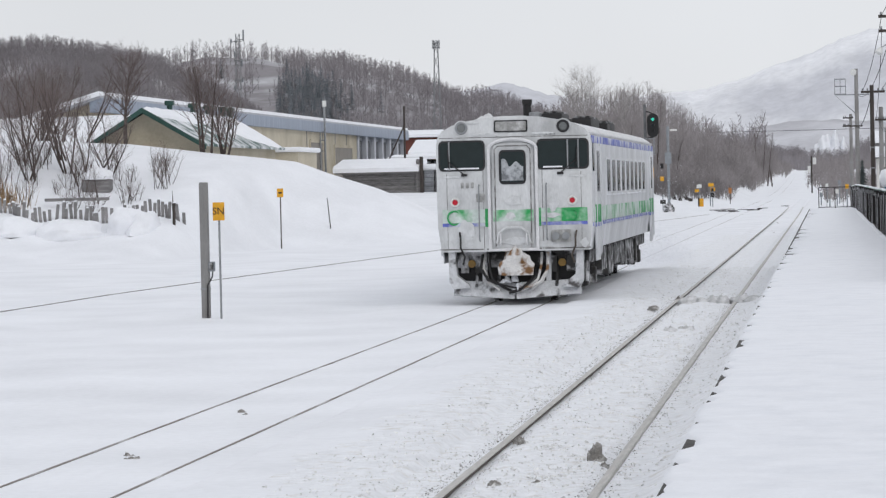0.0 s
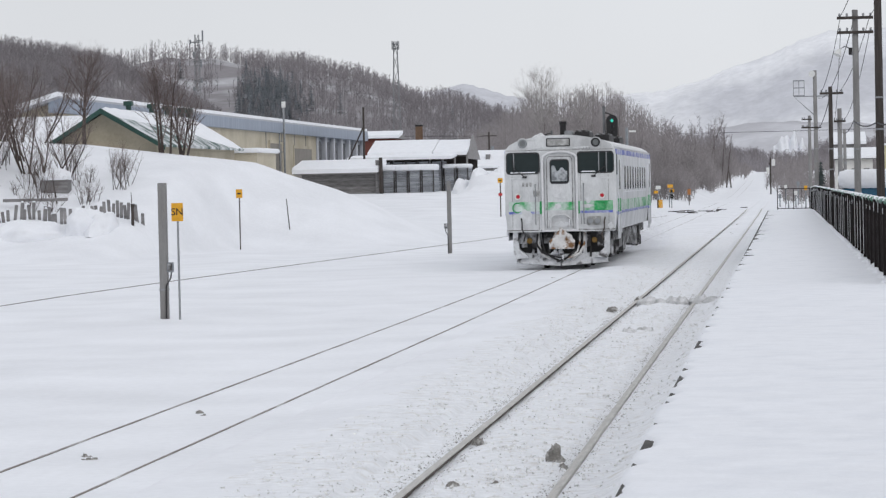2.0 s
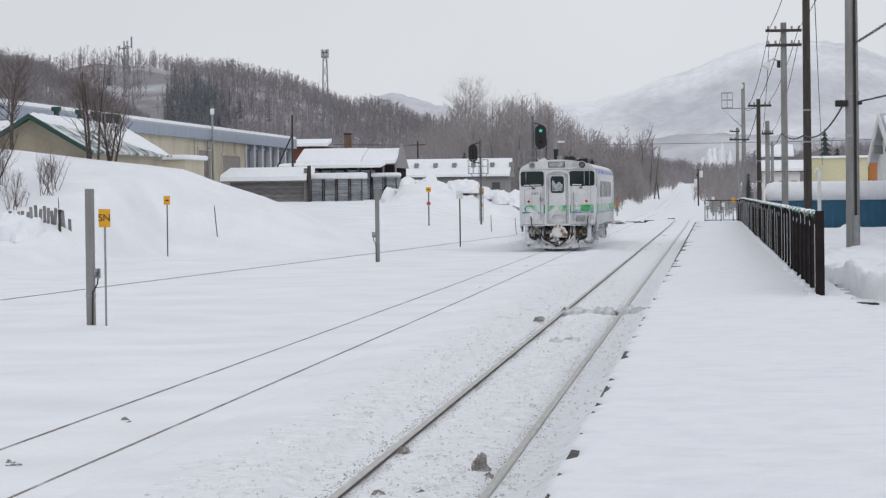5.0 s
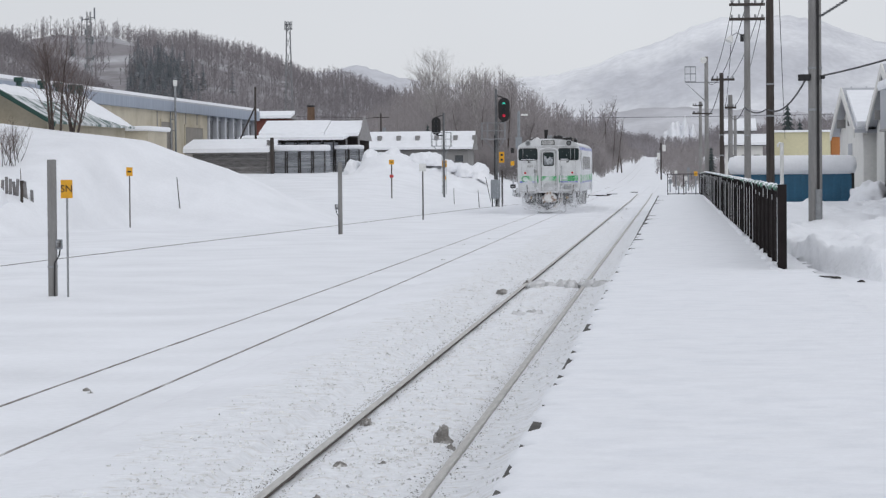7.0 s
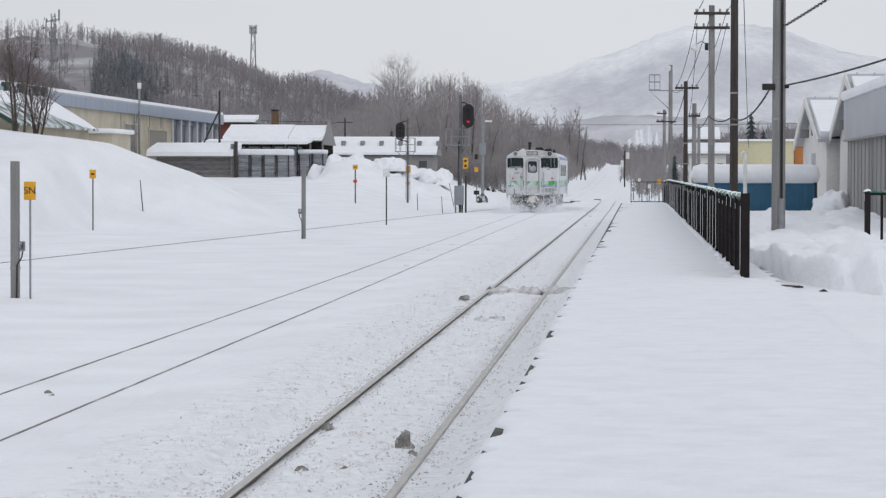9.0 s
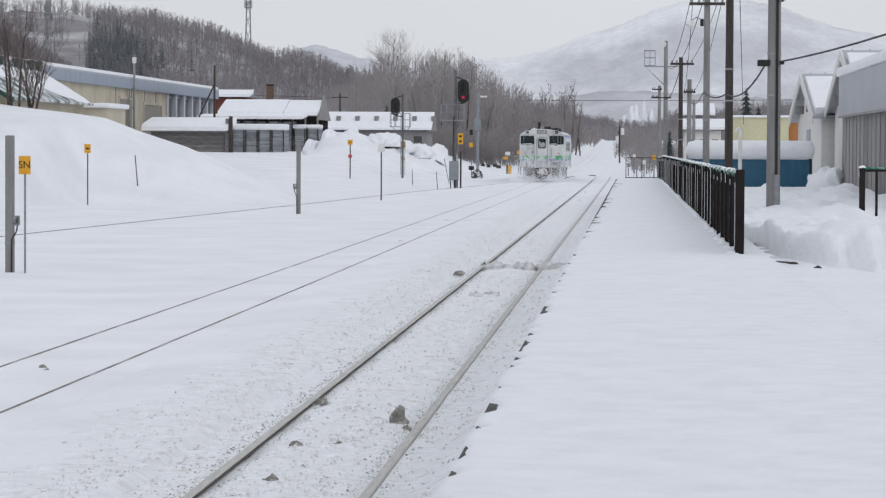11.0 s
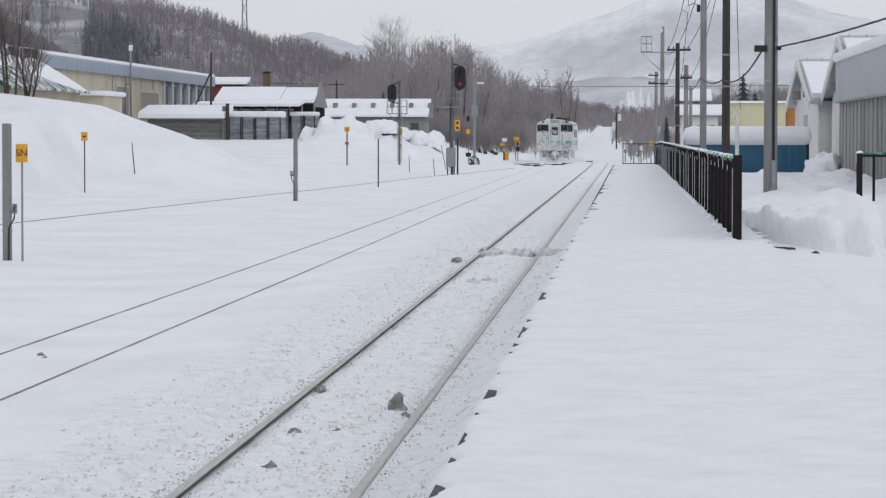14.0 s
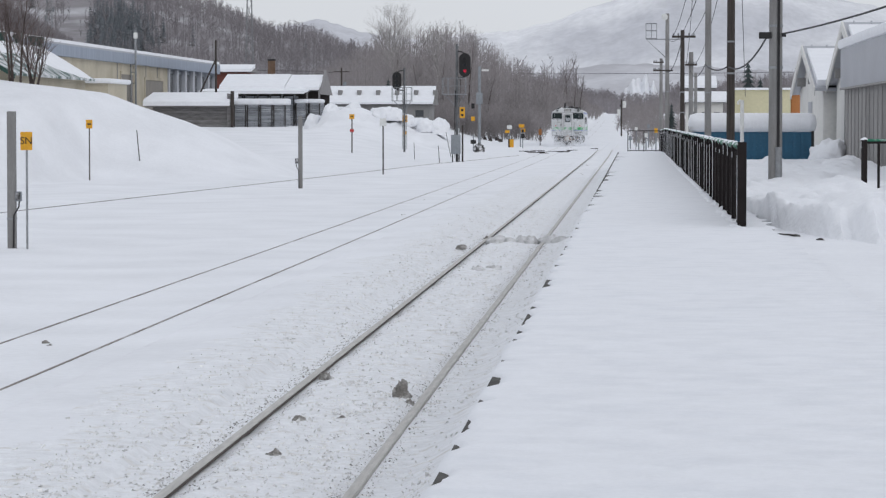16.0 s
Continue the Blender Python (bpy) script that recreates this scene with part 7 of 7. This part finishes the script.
def thicket_tree(g, x, y, z, h, rnd, width=0.30, limbs=15, tw=0.05, twigs=3):
    """A leafless tree of a wood: trunk and upswept limbs with a few twigs."""
    g.tube([(x, y, z), (x + rnd.gauss(0, 0.02) * h, y, z + h)], [0.008 * h + tw * 0.5, 0.002 * h], 3, False)
    for k in range(limbs):
        f = rnd.uniform(0.06, 0.97)
        a = rnd.uniform(0, 6.283)
        ln = h * (1.05 - f) * rnd.uniform(0.6, 1.1) * width + h * 0.05
        b0 = Vector((x, y, z + f * h))
        tip = b0 + Vector((math.cos(a) * ln, math.sin(a) * ln, ln * rnd.uniform(0.6, 1.8)))
        g.add([b0 + Vector((0, 0, -tw)), b0 + Vector((0, 0, tw)), tip], [(0, 1, 2)])
        for q in range(twigs):
            c = b0.lerp(tip, rnd.uniform(0.2, 0.9))
            e = c + Vector((rnd.gauss(0, 0.5), rnd.gauss(0, 0.5), rnd.uniform(-0.1, 0.8))) * ln * 0.6
            g.add([c + Vector((-tw * 0.5, 0, 0)), c + Vector((tw * 0.5, 0, 0)), e], [(0, 1, 2)])


def thicket(name, label, count, seed, place, height, mat, **kw):
    rnd = random.Random(seed)
    g = G()
    for _ in range(count):
        x, y, z, f = place(rnd)
        thicket_tree(g, x, y, z, height(rnd, x, y) * f, rnd, **kw)
    return tagged(part(name, g, mat, None, smooth=False, fix=False), label, "woods", "", "stuff")


# woods along the line: (x / y, tallest height / y above the eye line)
WOOD_TOP = [(-0.115, 0.010), (-0.095, 0.020), (-0.087, 0.0255), (-0.071, 0.027), (-0.060, 0.0285), (-0.050, 0.0225), (-0.044, 0.0175), (-0.036, 0.0135), (-0.030, 0.0105), (-0.024, 0.008), (-0.018, 0.005), (-0.013, 0.002)]


def by_line(rnd):
    u = rnd.uniform(-0.112, -0.014)
    y = rnd.uniform(345, 700) if u > -0.09 else rnd.uniform(420, 700)
    u = min(u, -(10.5 + 1.5 * rnd.random()) / y)
    return u * y, y, max(land(u * y, y), 0.3), 1.0


thicket("woods", "leafless brown woods beside the line", 1250, 41, by_line, lambda r, x, y: max(2.0, 2.3 + table(WOOD_TOP, x / y) * y) * r.uniform(0.45, 0.98), WOODS_NEAR, tw=0.042, limbs=24, twigs=5)


def scrub(rnd):
    u = rnd.uniform(-0.075, -0.010)
    y = 305 + 95 * rnd.random() ** 1.8 if u < -0.03 else rnd.uniform(380, 640)
    u = min(u, -(9.5 + 2.0 * rnd.random()) / y)
    return u * y, y, land(u * y, y), 1.0


thicket("scrub", "low leafless scrub along the line", 1500, 43, scrub, lambda r, x, y: r.uniform(0.7, 3.2), WOODS_NEAR, tw=0.026, width=0.6, limbs=14, twigs=4)


def crossing_scrub(rnd):
    u = rnd.uniform(-0.0005, 0.022)
    y = rnd.uniform(270, 520)
    return u * y, y, max(land(u * y, y), 0.0), 1.0


thicket("scrub", "tangled leafless scrub beyond the platform end", 420, 44, crossing_scrub, lambda r, x, y: r.uniform(0.7, 2.6), WOODS_NEAR, tw=0.026, width=0.6, twigs=4)


def beside_line(rnd):
    x, y = rnd.uniform(-3.0, 5.0), rnd.uniform(450, 820)
    return x, y, land(x, y), 1.0


thicket("scrub", "leafless scrub at the edge of the far line", 300, 45, beside_line, lambda r, x, y: r.uniform(0.8, 3.0), WOODS_NEAR, tw=0.05, width=0.5)


def hummock(rnd):
    x, y = rnd.uniform(-11.5, -8.2), rnd.uniform(610, 780)
    return x, y, land(x, y), 1.0


thicket("scrub", "brown leafless scrub on a hummock beside the far line", 130, 46, hummock, lambda r, x, y: r.uniform(0.8, 2.2), WOODS_NEAR, tw=0.04, width=0.6)


def right_woods(rnd):
    u = rnd.uniform(-0.004, 0.12)
    y = rnd.uniform(560, 1000)
    return u * y, y, max(land(u * y, y), 1.0), 1.0


thicket("woods", "leafless woods beyond the houses", 700, 47, right_woods, lambda r, x, y: r.uniform(5.0, 10.5) * (0.5 if x / y < 0.03 else 1.0), WOODS_NEAR, tw=0.08, twigs=4)


def line_end(rnd):
    u = rnd.uniform(-0.022, 0.03)
    y = rnd.uniform(880, 1080)
    return u * y, y, max(land(u * y, y), 1.0), 1.0


thicket("woods", "leafless woods where the line vanishes, haze put into their colour", 500, 48, line_end, lambda r, x, y: r.uniform(2.0, 4.8), WOODS, tw=0.10, limbs=12)


def valley(rnd):
    u = rnd.uniform(-0.30, -0.02)
    y = rnd.uniform(700, 1250)
    return u * y, y, max(land(u * y, y), 1.0), 1.0


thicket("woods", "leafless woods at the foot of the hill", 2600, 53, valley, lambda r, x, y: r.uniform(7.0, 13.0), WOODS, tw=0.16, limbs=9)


def on_hill(rnd):
    while True:
        u = rnd.uniform(-0.26, 0.12)
        y = rnd.uniform(1180, 2010)
        e = y / HILL_Y
        # snow-filled clearing
        if abs(u + 0.195 - 0.05 * (e - 0.8) + 0.003 * math.sin(y * 0.05)) < 0.0035 and 1380 < y < 1800:
            continue
        # open woods with snow between the trunks
        if -0.235 < u < -0.186 and rnd.random() < 0.62:
            continue
        if -0.007 < u < 0.011 and y > 1540:
            continue
        return u * y, y, hill(u, y), 1.0


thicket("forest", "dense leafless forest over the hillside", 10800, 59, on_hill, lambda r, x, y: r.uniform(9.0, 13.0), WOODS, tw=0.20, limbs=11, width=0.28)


def on_spur(rnd):
    u = rnd.uniform(-0.32, -0.165)
    y = 960 + 330 * rnd.random() ** 0.8
    return u * y, y, spur(u, y), 1.0


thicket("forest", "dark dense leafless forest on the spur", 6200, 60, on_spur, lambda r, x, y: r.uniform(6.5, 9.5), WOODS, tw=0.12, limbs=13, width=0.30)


def conifer(g, x, y, z, h, rnd, rows=11):
    g.tube([(x, y, z), (x, y, z + h)], [0.02 * h, 0.004 * h], 4, False)
    for k in range(rows):
        f = 0.10 + 0.88 * k / rows
        w = h * 0.24 * (1 - f) + 0.03 * h
        m = 7
        a0 = rnd.uniform(0, 6)
        for i in range(m):
            a = a0 + 6.283 * i / m + rnd.gauss(0, 0.15)
            ww = w * rnd.uniform(0.75, 1.15)
            c = Vector((x, y, z + f * h))
            tip = c + Vector((math.cos(a) * ww, math.sin(a) * ww, -ww * 0.42))
            s = Vector((-math.sin(a), math.cos(a), 0)) * ww * 0.30
            g.add([c + Vector((0, 0, h * 0.05)), c.lerp(tip, 0.6) + s, tip, c.lerp(tip, 0.6) - s], [(0, 1, 2), (0, 2, 3)])


g = G()
rnd = random.Random(61)
for _ in range(300):
    u, y = rnd.gauss(-0.177, 0.0052), rnd.gauss(1540, 55)
    conifer(g, u * y, y, hill(u, y), rnd.uniform(9, 14), rnd, 8)
for _ in range(26):
    u, y = rnd.uniform(-0.33, -0.1), rnd.uniform(1250, 1700)
    conifer(g, u * y, y, hill(u, y), rnd.uniform(9, 14), rnd, 7)
tagged(part("conifer_stand", g, CONIFER_FAR, None, smooth=False, fix=False), "dark stand of conifers dusted with snow", "woods", "", "stuff")
for k, (x, y, z, h) in enumerate(((9.95, 260, 0.8, 6.9), (11.1, 262, 0.8, 5.4), (-27.8, 330, 2.0, 5.2), (-26.6, 332, 2.0, 4.4), (2.9, 235, 0.2, 3.6))):
    rnd = random.Random(800 + k)
    t = thing("conifer_tree", "dark green conifer with drooping branches", "tree", "conifers", pose(x, y, z))
    g = G()
    conifer(g, 0, 0, 0, h, rnd, 15)
    part("crown", g, CONIFER, t, smooth=False, fix=False)
    part("trunk", G().tube([(0, 0, -0.2), (0, 0, h * 0.7)], [0.12, 0.05], 6), BARK, t)

motions()
